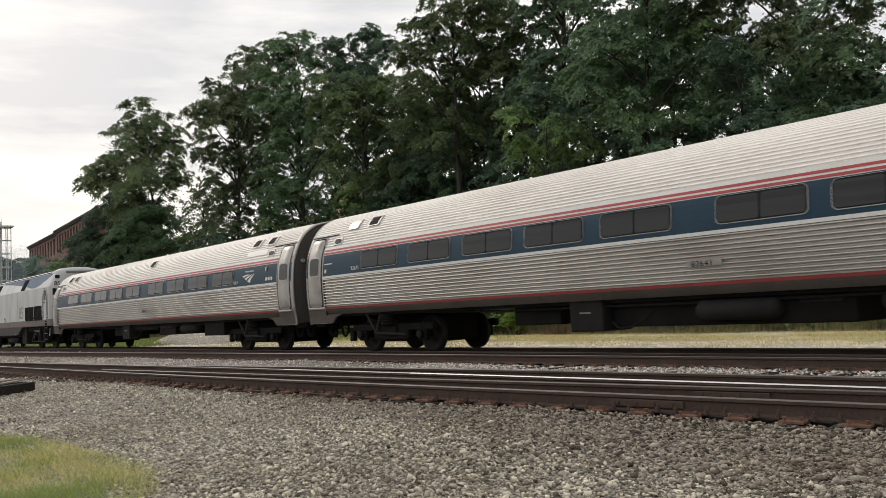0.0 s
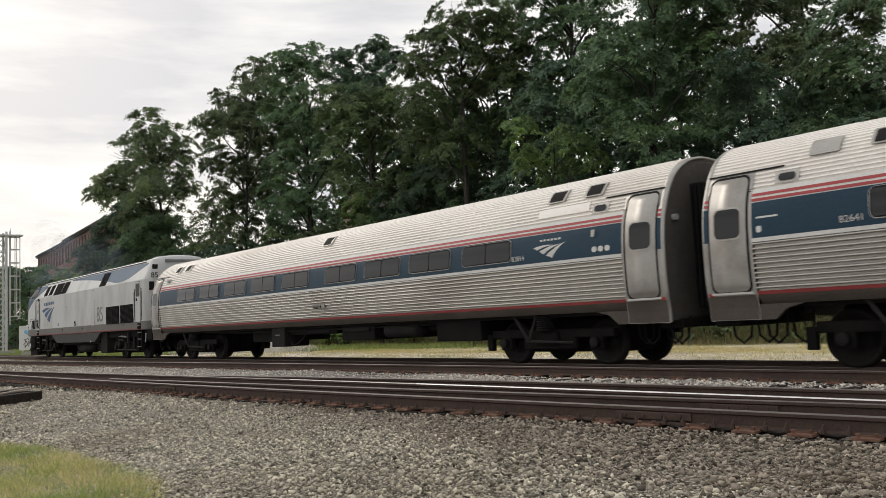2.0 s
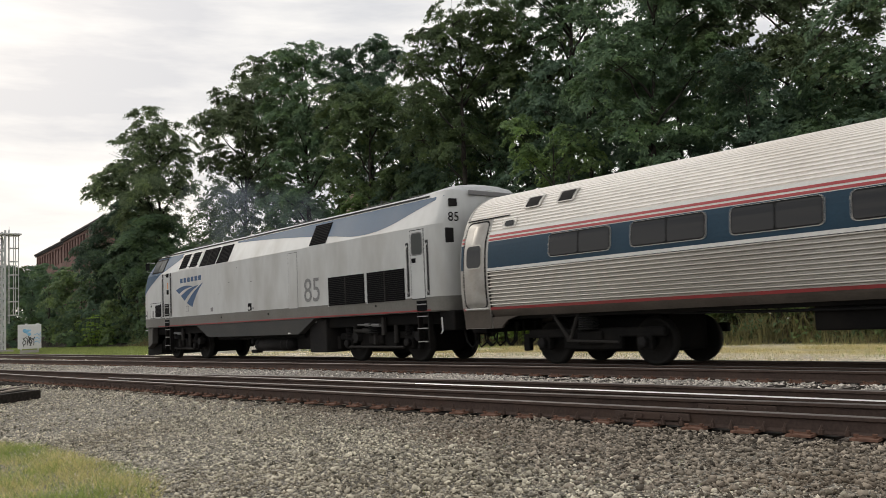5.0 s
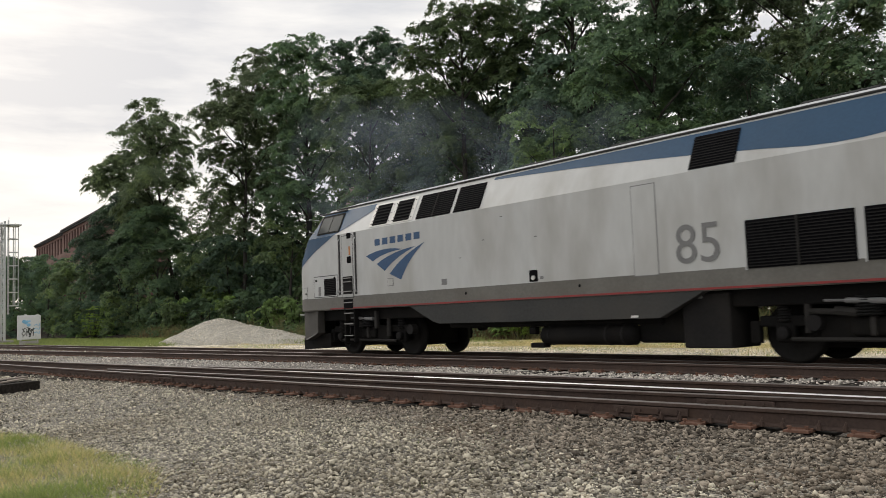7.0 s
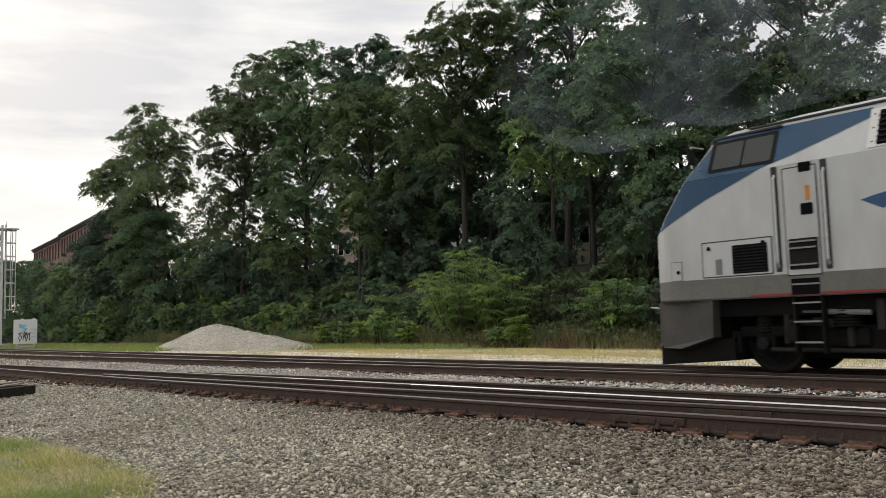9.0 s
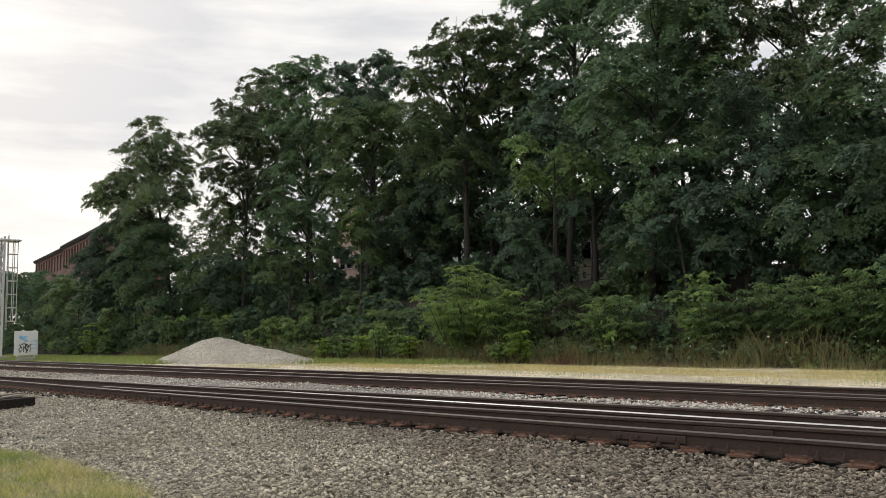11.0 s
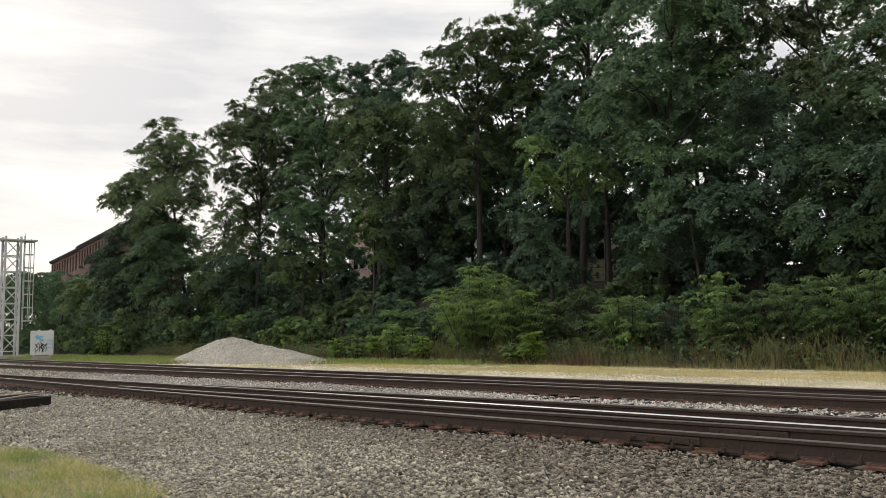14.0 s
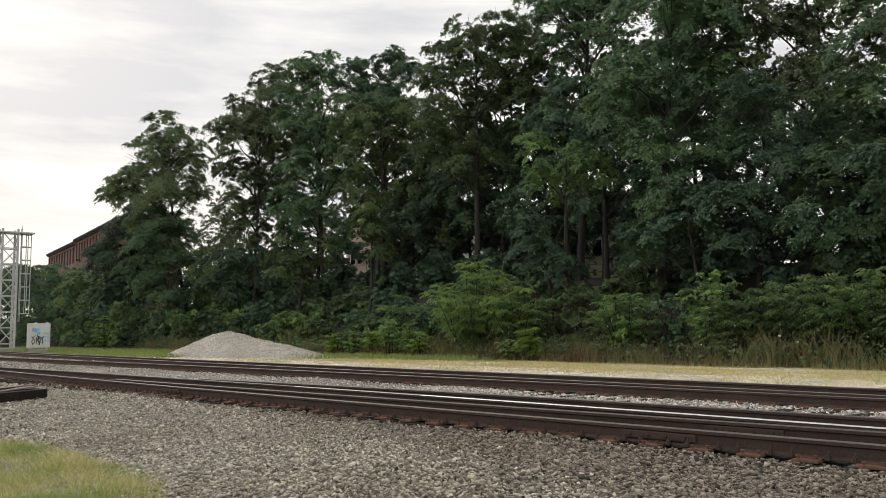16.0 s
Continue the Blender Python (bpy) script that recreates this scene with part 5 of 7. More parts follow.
def stones(name, place, size, material, label, shape=(CUBE, CUBE_F), category="ballast"):
    """Loose angular stones at place (n, 3) with radii size (n,)."""
    base, tri = shape
    n = len(place)
    local = base[None] * rng.uniform(0.5, 1.2, (n, len(base), 1)) * rng.uniform(0.5, 1.35, (n, 1, 3)) * size[:, None, None]
    v = np.einsum("nij,nkj->nki", turns(n), local) * np.array([1, 1, 0.72]) + place[:, None, :]
    f = tri[None] + (np.arange(n) * len(base))[:, None, None]
    ob = new(name, mesh_fast(name, v.reshape(-1, 3), f.reshape(-1, 3), material))
    return tagged(ob, label, category, kind="stuff")


def scatter(n, x0, x1, y0, y1, keep=None):
    p = np.stack([rng.uniform(x0, x1, n), rng.uniform(y0, y1, n)], 1)
    return p if keep is None else p[keep(p)]


near_line = near_fn("near")
grass_edge = lambda x: np.interp(x, [-40, -25, -14, -11.9, -10.9, -10.0, -8.6, -7.5, -6.7, -5.0], [2.6, 2.7, 2.65, 2.48, 2.72, 2.95, 2.92, 2.84, 2.7, 1.2])


def in_front(p):
    ny = np.array([near_line(x) for x in p[:, 0]])
    ahead = -p[:, 0] / np.maximum(p[:, 1], 0.1)
    return (p[:, 1] < ny - 0.04) & (ahead > 0.30) & (p[:, 1] > grass_edge(p[:, 0]) - 0.5) & (np.hypot(p[:, 0], p[:, 1]) > 4.4)


def ballast(p, material, mean, label, shape=(OCTA, OCTA_F), rise=0.0):
    z = np.array([ground_z(a, b) for a, b in p])
    r = (rng.gamma(3.5, 1 / 3.5, len(p)) * mean).clip(0.006, 0.042)
    return stones("ballast_stones", np.column_stack([p, z + rise + rng.uniform(-0.005, 0.017, len(p))]), r, material, label, shape)


close = scatter(68000, -12, -1.5, 1.5, 8.0, in_front)
far = scatter(25000, -30, -12, 2.0, 7.2, in_front)


def parted(p, shape, mean):
    gap = np.array([near_line(a) for a in p[:, 0]]) - p[:, 1]
    clear = (gap > 0.20) | ((gap > 0.09) & (rng.random(len(p)) < 0.40))
    p, gap = p[clear], gap[clear]
    brown = gap + rng.normal(0, 0.35, len(p)) < np.interp(p[:, 0], [-16, -9, -4], [0.3, 1.2, 2.6])
    rise = 0.003 + 0.010 * np.clip(1 - gap / 0.7, 0, 1)
    mean = mean * (1 + 0.40 * np.clip((p[:, 0] + 9.5) / 5, 0, 1))
    ballast(p[~brown], STONE, mean[~brown], "loose tan-grey crushed ballast stones beside the siding", shape, rise[~brown])
    ballast(p[brown], STONE_BROWN, mean[brown] * 1.08, "rust-stained brown ballast stones along the siding rail", shape, rise[brown])


parted(close, (OCTA, OCTA_F), 0.0128)
parted(far, (OCTA, OCTA_F), 0.0170)
p = scatter(9000, -26, 8, -3.0, 6.0, lambda q: ~in_front(q) & (q[:, 1] < np.array([near_line(a) for a in q[:, 0]]) - 0.2) & (q[:, 1] > np.where(q[:, 0] < -4.5, grass_edge(q[:, 0]) + 0.1, -9)))
ballast(p, STONE, 0.016, "scattered crushed stones underfoot")

between = lambda q: (np.abs(q[:, 1] - 13.363) > 0.09) & (np.abs(q[:, 1] - np.array([near_fn("branch", 0.07)(x) for x in q[:, 0]])) > 0.09) & (q[:, 1] > np.array([max(near_fn("bright", 0.08)(x), near_fn("dull")(x) if x > -19.5 else 0) for x in q[:, 0]]) + 0.06)
p = np.concatenate([scatter(22000, -34, -2.5, 7.0, 15.6, between), scatter(12000, -15, -2.5, 9.0, 13.3, between)])
z = np.array([ground_z(a, b) for a, b in p])
stones("ballast_stones", np.column_stack([p, z + rng.uniform(-0.004, 0.016, len(p))]), rng.gamma(6.0, 0.0042, len(p)).clip(0.012, 0.05), STONE_PALE, "pale crushed ballast stones between the tracks", (OCTA, OCTA_F))
p = scatter(9000, -75, -34, 6.5, 14.8)
z = np.array([ground_z(a, b) for a, b in p])
stones("ballast_stones", np.column_stack([p, z + rng.uniform(0.0, 0.02, len(p))]), rng.gamma(6.0, 0.006, len(p)).clip(0.015, 0.07), STONE, "distant grey ballast stones between the tracks", (OCTA, OCTA_F))


# ---- gravel heap ----
def heap_z(x, y):
    main = 1.70 - 0.30 * math.hypot((x + 49.2) / 1.15, (y - 22.6) / 0.55)
    tail = 1.02 - 0.23 * math.hypot((x + 45.4) / 1.35, (y - 22.7) / 0.5)
    end = 0.55 - 0.17 * math.hypot((x + 42.2) / 1.30, (y - 22.8) / 0.5)
    h = math.log(math.exp(5 * main) + math.exp(5 * tail) + math.exp(5 * end)) / 5
    h = 1.30 + 0.45 * (h - 1.30) if h > 1.30 else h
    return h + 0.07 * noise.noise((x * 0.7, y * 0.9, 3.0)) + 0.03 * noise.noise((x * 3, y * 3, 1.0))


hv, hf = [], []
hx, hy = np.arange(-56, -36.5, 0.16), np.arange(18.6, 27, 0.2)
for b in hy:
    for a in hx:
        hv.append((float(a), float(b), max(-0.5, heap_z(float(a), float(b)) - 0.20)))
for j in range(len(hy) - 1):
    for i in range(len(hx) - 1):
        k = j * len(hx) + i
        q = (k, k + 1, k + 1 + len(hx), k + len(hx))
        if max(hv[c][2] for c in q) > -0.45:
            hf.append(q)
heap = empty("gravel_heap")
tagged(heap, "heap of pale crushed stone beside the main track", "gravel pile")
child("heap_core", mesh_from("heap_core", hv, hf, PILE, True), heap)
p = scatter(14000, -55, -37, 19, 24)
z = np.array([heap_z(a, b) - 0.20 for a, b in p])
ok = z > -0.22
sob = stones("loose_stone", np.column_stack([p[ok], z[ok] + 0.01]), rng.gamma(6, 0.006, ok.sum()).clip(0.015, 0.075), PILE, "loose crushed stones on the heap", (OCTA, OCTA_F))
sob.parent = heap
del sob["category"]


# ---- plants ----
def unit(v):
    return v / (np.linalg.norm(v, axis=1)[:, None] + 1e-9)


def sprays(centres, normals, radii, counts, size, ragged=0.38, thick=0.16):
    """Leaves lying in flat sprays, one triangle each. Returns corner points (n * 3, 3)."""
    idx = np.repeat(np.arange(len(centres)), counts)
    n = len(idx)
    nrm = normals[idx]
    flat = rng.normal(size=(n, 3))
    flat = unit(flat - nrm * (flat * nrm).sum(1)[:, None])
    r = np.abs(rng.normal(0.0, 0.62, n)).clip(0, 1.5)
    pos = centres[idx] + flat * (radii[idx] * r)[:, None] + nrm * (radii[idx] * rng.normal(0, thick, n))[:, None]
    pos[:, 2] -= 0.22 * radii[idx] * r * r
    face = unit(nrm + rng.normal(size=(n, 3)) * ragged + flat * 0.25)
    along = flat + rng.normal(size=(n, 3)) * 0.7 - np.array([0, 0, 0.25])
    along = unit(along - face * (along * face).sum(1)[:, None])
    side = np.cross(face, along)
    s = (size * rng.uniform(0.6, 1.35, n))[:, None]
    return np.stack([pos - along * s * 0.45 + side * s * 0.42, pos + along * s * 0.62, pos - along * s * 0.38 - side * s * 0.42], 1).reshape(-1, 3)


def triples(v):
    return np.arange(len(v)).reshape(-1, 3)


def foliage_of(lobes, leaf, density, boughs=11):
    """Boughs in tiers over round lobes (x, y, z, r): each bough a fan of flat leaf sprays."""
    lob = np.array(lobes, float)
    b = np.repeat(np.arange(len(lob)), boughs)
    n = len(b)
    d = rng.normal(size=(n, 3))
    d[:, 2] = d[:, 2] * 0.85 + 0.25
    d = unit(d)
    R = lob[b, 3]
    mid = lob[b, :3] + d * (R * rng.uniform(0.45, 0.98, n))[:, None] * np.array([1.05, 1.05, 0.92])
    br = R * rng.uniform(0.24, 0.52, n)
    up = unit(d * np.array([0.75, 0.75, 0.35]) + np.array([0, 0, 0.85]) + rng.normal(size=(n, 3)) * 0.12)
    k = 7
    f = np.repeat(np.arange(n), k)
    flat = rng.normal(size=(len(f), 3))
    flat = unit(flat - up[f] * (flat * up[f]).sum(1)[:, None])
    rho = rng.uniform(0.05, 1.05, len(f)) ** 0.6
    at = mid[f] + flat * (br[f] * rho)[:, None]
    at[:, 2] -= 0.26 * br[f] * rho * rho
    nr = unit(up[f] + flat * 0.35 * rho[:, None] + rng.normal(size=(len(f), 3)) * 0.16)
    sr = br[f] * rng.uniform(0.26, 0.56, len(f))
    counts = np.maximum(3, density * 1.30 * math.pi * sr ** 2 / (0.42 * leaf * leaf)).astype(int)
    return sprays(at, nr, sr, counts, leaf)


def limb_points(start, end, sag, r):
    s, e = Vector(start), Vector(end)
    out = []
    for k in range(5):
        u = k / 4
        w = s.lerp(e, u) + Vector((r.uniform(-1, 1), r.uniform(-1, 1), 0)) * 0.12 * (e - s).length * 0.5 * math.sin(math.pi * u)
        w.z += sag * math.sin(math.pi * u)
        out.append(w)
    return out


BANK_X, BANK_Y = math.cos(radians(52)), math.sin(radians(52))


def tree(x, y, material, seed, label, leaf, density, crown, boughs=19):
    """A broadleaf tree: tapered trunk, limbs into each lobe, tiers of leafy boughs.
    crown: lobes (offset across the bank, height, radius)."""
    r = random.Random(seed)
    z0 = ground_z(x, y) - 0.1
    ob = tagged(empty("tree", pose(x, y, z0)), label, "tree", "trees on the bank")
    lobes = []
    for u, z, rad in crown:
        w = r.uniform(-0.8, 0.8) * rad
        lobes.append((u * BANK_X - w * BANK_Y, u * BANK_Y + w * BANK_X, z - z0 - 0.06 * rad, 1.20 * rad))
    top = max(q[2] for q in lobes)
    low = min(q[2] - q[3] for q in lobes)
    h = top + 0.5
    girth = 0.0075 * h + 0.04
    heavy = sum(q[3] ** 2 for q in lobes)
    cx, cy = (sum(q[i] * q[3] ** 2 for q in lobes) / heavy for i in (0, 1))
    bend = Vector((cx, cy, 0))
    fork = max(0.25 * h, min(low + 0.6, 0.5 * h))
    spine = lambda z: Vector((0, 0, z)) + bend * min(1.0, (z / h)) ** 0.8 + Vector((math.sin(z * 0.5 + seed), math.cos(z * 0.6 + seed), 0)) * 0.06 * (z > 0)
    wood = bmesh.new()
    zs = [0, 0.4, fork * 0.5, fork, fork + (h - fork) * 0.35, fork + (h - fork) * 0.7, h * 0.97]
    add_tube(wood, [spine(z) for z in zs], [girth * q for q in (1.7, 1.2, 1.0, 0.85, 0.55, 0.3, 0.08)], 8)
    for q in lobes:
        c = Vector(q[:3])
        zr = max(fork * 0.75, min(h * 0.8, c.z - 0.7 * (c - spine(c.z)).length - 0.6 * q[3]))
        add_tube(wood, limb_points(spine(zr), c, 0.03 * h * r.uniform(-0.2, 0.8), r), [girth * 0.48, girth * 0.38, girth * 0.28, girth * 0.18, girth * 0.08], 5)
        for k in range(4):
            d = Vector((r.gauss(0, 1), r.gauss(0, 1), r.gauss(0.3, 0.6))).normalized() * q[3] * 0.85
            add_tube(wood, limb_points(c - d * 0.15, c + d, 0.0, r), [girth * 0.16, girth * 0.13, girth * 0.10, girth * 0.07, girth * 0.03], 4)
    part("trunk", wood, BARK, ob, "", True)
    v = foliage_of(lobes, 0.72 * leaf, density, boughs)
    child("crown", mesh_fast("crown", v, triples(v), material), ob)
    return ob


def rounded_crown(top, radius, low, seed):
    """Lobes for a full crown between two heights."""
    r = random.Random(seed)
    out, rows = [], max(2, round((top - low) / (0.62 * radius)))
    for k in range(rows):
        f = (k + 0.5) / rows
        wide = radius * math.sqrt(max(0.05, 1 - abs(2 * f - 0.85) ** 2.2)) * 0.62
        for s in ((-1, 0, 1) if wide > 0.35 * radius else (-0.5, 0.5)):
            rad = radius * r.uniform(0.30, 0.44)
            out.append((s * wide + r.uniform(-0.15, 0.15) * radius, min(top - rad, low + (top - low) * f + r.uniform(-0.4, 0.4)), rad))
    return out


def shrub(x, y, height, radius, material, seed, label, leaf=0.20, group="shrubs along the bank", category="shrub", density=1.0):
    """A many-stemmed shrub: leafy lobes down to the ground."""
    r = random.Random(seed)
    z0 = ground_z(x, y) - 0.05
    ob = tagged(empty("shrub", pose(x, y, z0)), label, category, group)
    wood, lobes = bmesh.new(), []
    for k in range(9):
        a = 2 * math.pi * k / 9 + r.uniform(-0.3, 0.3)
        d = radius * r.uniform(0.2, 0.85)
        hh = height * (1.0 - 0.45 * (d / radius) ** 2) * r.uniform(0.72, 1.0)
        tip = Vector((math.cos(a) * d, math.sin(a) * d, hh * 0.88))
        add_tube(wood, limb_points((math.cos(a) * 0.15, math.sin(a) * 0.15, 0), tip, 0.0, r), [0.035, 0.03, 0.024, 0.016, 0.006], 5)
        for u, f in ((0.14, 0.26), (0.5, 0.30), (0.95, 0.24)):
            q = tip * u
            lobes.append((q.x, q.y, q.z, f * max(radius, 0.6 * height) * r.uniform(0.8, 1.25)))
    part("branchwork", wood, BARK, ob)
    v = foliage_of(lobes, leaf, 0.8 * density, 6)
    v[:, 2] = np.maximum(v[:, 2], 0.0)
    child("foliage", mesh_fast("foliage", v, triples(v), material), ob)
    return ob


def sumac(x, y, height, radius, material, seed, label, stems=14, frond=0.55, leaflet=0.17):
    """Upright stems, each tipped with a whorl of drooping feathered fronds."""
    r = random.Random(seed)
    z0 = ground_z(x, y) - 0.05
    ob = tagged(empty("shrub", pose(x, y, z0)), label, "shrub", "shrubs along the bank")
    wood, tri = bmesh.new(), []
    for k in range(stems):
        a = 2.4 * k + r.uniform(-0.4, 0.4)
        d = radius * math.sqrt((k + 0.4) / stems)
        hh = height * (1.0 - 0.5 * (d / radius) ** 2) * r.uniform(0.62, 1.02)
        tip = Vector((math.cos(a) * d, math.sin(a) * d, hh))
        add_tube(wood, limb_points((math.cos(a) * d * 0.3, math.sin(a) * d * 0.3, 0), tip, 0.0, r), [0.03, 0.026, 0.022, 0.016, 0.008], 5)
        for tier in range(max(2, round(hh / 0.55))):
            base = tip * (1.0 - 0.22 * tier) if tier else tip
            if base.z < 0.25:
                break
            for j in range(7):
                b = 2 * math.pi * j / 7 + r.uniform(-0.35, 0.35) + tier
                out = Vector((math.cos(b), math.sin(b), 0))
                side = Vector((-math.sin(b), math.cos(b), 0))
                size = frond * r.uniform(0.75, 1.2)
                rise = r.uniform(0.55, 1.15) if tier == 0 else r.uniform(0.2, 0.75)
                for i in range(1, 7):
                    f = i / 6
                    q = base + out * size * f + Vector((0, 0, size * (rise * f - 0.75 * f * f)))
                    w = leaflet * (1.15 - 0.5 * f) * r.uniform(0.85, 1.15)
                    ahead = out * 0.035 * (w / leaflet)
                    for s in (-1, 1):
                        e = q + side * s * w + out * w * 0.45 - Vector((0, 0, w * r.uniform(0.2, 0.85)))
                        tri += [q - ahead, q + ahead * 1.6 + Vector((0, 0, 0.01)), e]
    part("branchwork", wood, BARK, ob)
    v = np.array([tuple(q) for q in tri])
    v[:, 2] = np.maximum(v[:, 2], 0.0)
    child("foliage", mesh_fast("foliage", v, triples(v), material), ob)
    return ob


OAKS, OLIVE, DEEP = "tall dark green broadleaf tree on the bank", "olive green broadleaf tree with a loose crown", "deep green shaded tree with a dense crown"
tree(-75.7, 31, LEAF_OAK, 1, "dark broadleaf tree standing apart, its trunk leaning", 0.22, 0.95,
     ((-2.4, 20.3, 1.9), (-4, 19.5, 1.6), (-0.7, 19.4, 1.8), (-4.5, 17.4, 2.1), (-1.9, 16.8, 2.6), (0, 17.4, 1.5), (-6.5, 15.5, 1.8), (-7.9, 14.5, 1.1), (-5.2, 14.7, 1.9), (-2.5, 13.5, 2.6), (-0.1, 14.7, 1.6), (-4, 12.2, 1.9), (-1.3, 10.9, 2.2)))
tree(-86.0, 29, LEAF_DARK, 2, DEEP, 0.22, 1.0,
     ((-1.0, 11.3, 2.3), (-0.6, 13.0, 1.9), (1.0, 13.4, 2.0), (-2.2, 9.0, 2.1), (0.1, 11.2, 2.8), (-1, 8.1, 2.8), (1.9, 8.9, 2.7)))
tree(-75.1, 28.4, LEAF, 3, OAKS, 0.22, 1.0,
     ((0.1, 10.2, 2.2), (-0.9, 8.1, 2.5), (1.7, 7.5, 2.2), (0.5, 5.5, 2.4)))
tree(-80.0, 36, LEAF_OLIVE, 4, "thin yellowish tree with light showing through", 0.2, 0.45,
     ((-0.4, 13.1, 1.6), (1.1, 11.5, 1.7), (-1.2, 10.8, 1.7), (1.5, 13.9, 1.1), (0.2, 9.3, 1.8)))
tree(-70.6, 31, LEAF_OLIVE, 5, OLIVE, 0.22, 0.9,
     ((-0.5, 7.3, 2), (1.7, 6.8, 2.1), (0.5, 5.3, 2.1)))
tree(-66.9, 33, LEAF_OAK, 6, OAKS, 0.21, 1.0,
     ((1.5, 23.3, 2.1), (-1.1, 21.3, 2), (-2.2, 18.7, 1.7), (-0.5, 18.4, 2.4), (2.3, 20.1, 2.5), (-2.6, 15.8, 1.3), (-0.6, 14.9, 2.2), (1.8, 16.4, 2.4), (-1.8, 12.5, 1.4), (0.7, 11.8, 1.9), (3.6, 17.4, 2.0), (-1.0, 9.6, 1.9), (2.6, 13.0, 1.8)))
tree(-58.5, 35, LEAF, 7, OAKS, 0.2, 1.0,
     ((-1.6, 22.6, 1.7), (0, 22.9, 1.6), (-2.2, 20.2, 2), (0.6, 20.1, 2.2), (-1.1, 17.3, 2.4), (1.5, 17.3, 2), (-1.8, 14.4, 1.7), (-2.7, 11.8, 1.6), (2.1, 14.4, 1.4), (0.4, 13.6, 1.4), (-0.6, 11.0, 1.5), (0.9, 9.4, 1.4)))
tree(-52.6, 37, LEAF_DARK, 8, DEEP, 0.2, 1.0,
     ((0.7, 22.2, 1.4), (-1.3, 21.4, 1.6), (2.1, 21.3, 1.3), (-2.7, 21.5, 1.5), (-0.3, 19.1, 2.1)))
tree(-49.6, 34, LEAF_OLIVE, 9, OLIVE, 0.2, 0.95,
     ((-1.2, 17, 1.8), (0.9, 16.1, 1.9), (-0.8, 14.1, 1.7), (1.7, 13.6, 1.7), (2.6, 17, 1.7), (-1.2, 11.5, 1.6), (0.9, 10.7, 1.7), (2.8, 11.1, 1.6)))
tree(-45.7, 31, LEAF_LIGHT, 10, "small light green tree on the bank", 0.17, 0.9,
     ((-0.4, 8.9, 0.9), (-0.1, 7.8, 1.1), (0.4, 6.5, 0.9)))
tree(-38.7, 34, LEAF_OLIVE, 11, OLIVE, 0.18, 0.9,
     ((-0.2, 19.7, 1.6), (1.6, 20.3, 1.5), (3.1, 20.1, 1.5), (-1.7, 18.5, 1.3), (-2.5, 17.2, 1.2), (0, 17.5, 1.8), (2.3, 17.7, 1.5), (-2.2, 15, 1.7), (0, 14.6, 1.6), (-2.4, 12.5, 1.5), (-0.1, 11.7, 1.6), (4.1, 18.2, 1.5)))
tree(-32.2, 36, LEAF, 12, OAKS, 0.18, 0.85,
     ((-0.8, 19.9, 1.6), (1.2, 20, 1.9), (-0.4, 17.5, 1.3), (1.5, 17.7, 1.6), (3.3, 19.4, 2), (-1.8, 20.1, 1.4), (0.6, 22.4, 1.9), (2.4, 21.8, 1.9)))
tree(-23.3, 31.5, LEAF, 13, "broad grey-green maple with tiered boughs", 0.165, 1.0,
     ((-1, 12.2, 1.5), (-2.1, 11.2, 1.2), (0.7, 13.3, 1.7), (0.8, 11.1, 1.6), (-0.6, 9.6, 1.3), (2.3, 14.6, 1.9), (2.4, 11.9, 1.7), (1.2, 8.7, 1.5), (2.8, 9.5, 1.5), (0.3, 6.7, 1.3), (-1.4, 13.1, 1.1), (0.4, 16.2, 2.2), (2.4, 17.6, 2.2)))
tree(-27.6, 30, LEAF_LIGHT, 14, "light green young maple with spreading boughs", 0.15, 0.95,
     ((-1.4, 9.8, 0.9), (1, 9.5, 1), (1.8, 8.5, 0.8), (-0.1, 8.1, 0.7), (-1, 8.5, 0.7)))
tree(-45.1, 36.5, LEAF_DARK, 15, DEEP, 0.2, 1.0,
     ((-1.1, 9, 1.7), (0.7, 11, 1.8), (3.4, 10.8, 1.8), (2.1, 8.8, 1.7), (4.7, 12.7, 1.4), (-2.7, 8.9, 1.4)))
tree(-35.8, 35, LEAF_DARK, 16, DEEP, 0.2, 1.0,
     ((-0.1, 9.9, 1.2), (-0.7, 7.8, 1.3), (2, 8.1, 1.4), (3.3, 13.1, 1.5), (1.3, 13.5, 1.3), (5.4, 8, 1.5), (3.5, 7.6, 1.2)))
tree(-17.7, 36, LEAF_OAK, 17, "old oak with dark forking limbs and thin foliage", 0.16, 1.1,
     ((-2.9, 15, 1.3), (-1.1, 14.7, 1.1), (0.6, 15.3, 1.3), (2.4, 14.8, 1.3), (-2.3, 13, 0.8), (-0.2, 13.4, 0.8), (2.8, 12.9, 1), (1.9, 11.3, 1.2), (-1.3, 11.9, 1.1), (0.6, 10.6, 1.3), (-3.8, 13.5, 0.9), (-1.6, 17.2, 1.6), (1.2, 17.8, 1.7), (3.4, 14.2, 1.2), (-2.9, 11.6, 1.2), (3.0, 10.2, 1.3), (-0.4, 12.2, 0.9)))
tree(-18.3, 31, LEAF_DARK, 18, DEEP, 0.16, 1.0,
     ((0.1, 9.9, 1.5), (1.7, 9.2, 1.4), (0.4, 7.6, 1.5), (-1, 6.2, 1.3), (1.2, 5.5, 1.4), (-0.5, 4.6, 1.1), (2.2, 7.4, 1.4)))
tree(-14.3, 30.5, LEAF, 19, OAKS, 0.155, 0.95,
     ((-0.3, 7.3, 1.3), (1, 6.8, 1.2), (-0.6, 5.2, 1.3), (1, 4.8, 1.3), (0.1, 3.8, 1.1), (2.3, 7.9, 1.4), (2.3, 5.8, 1.4)))
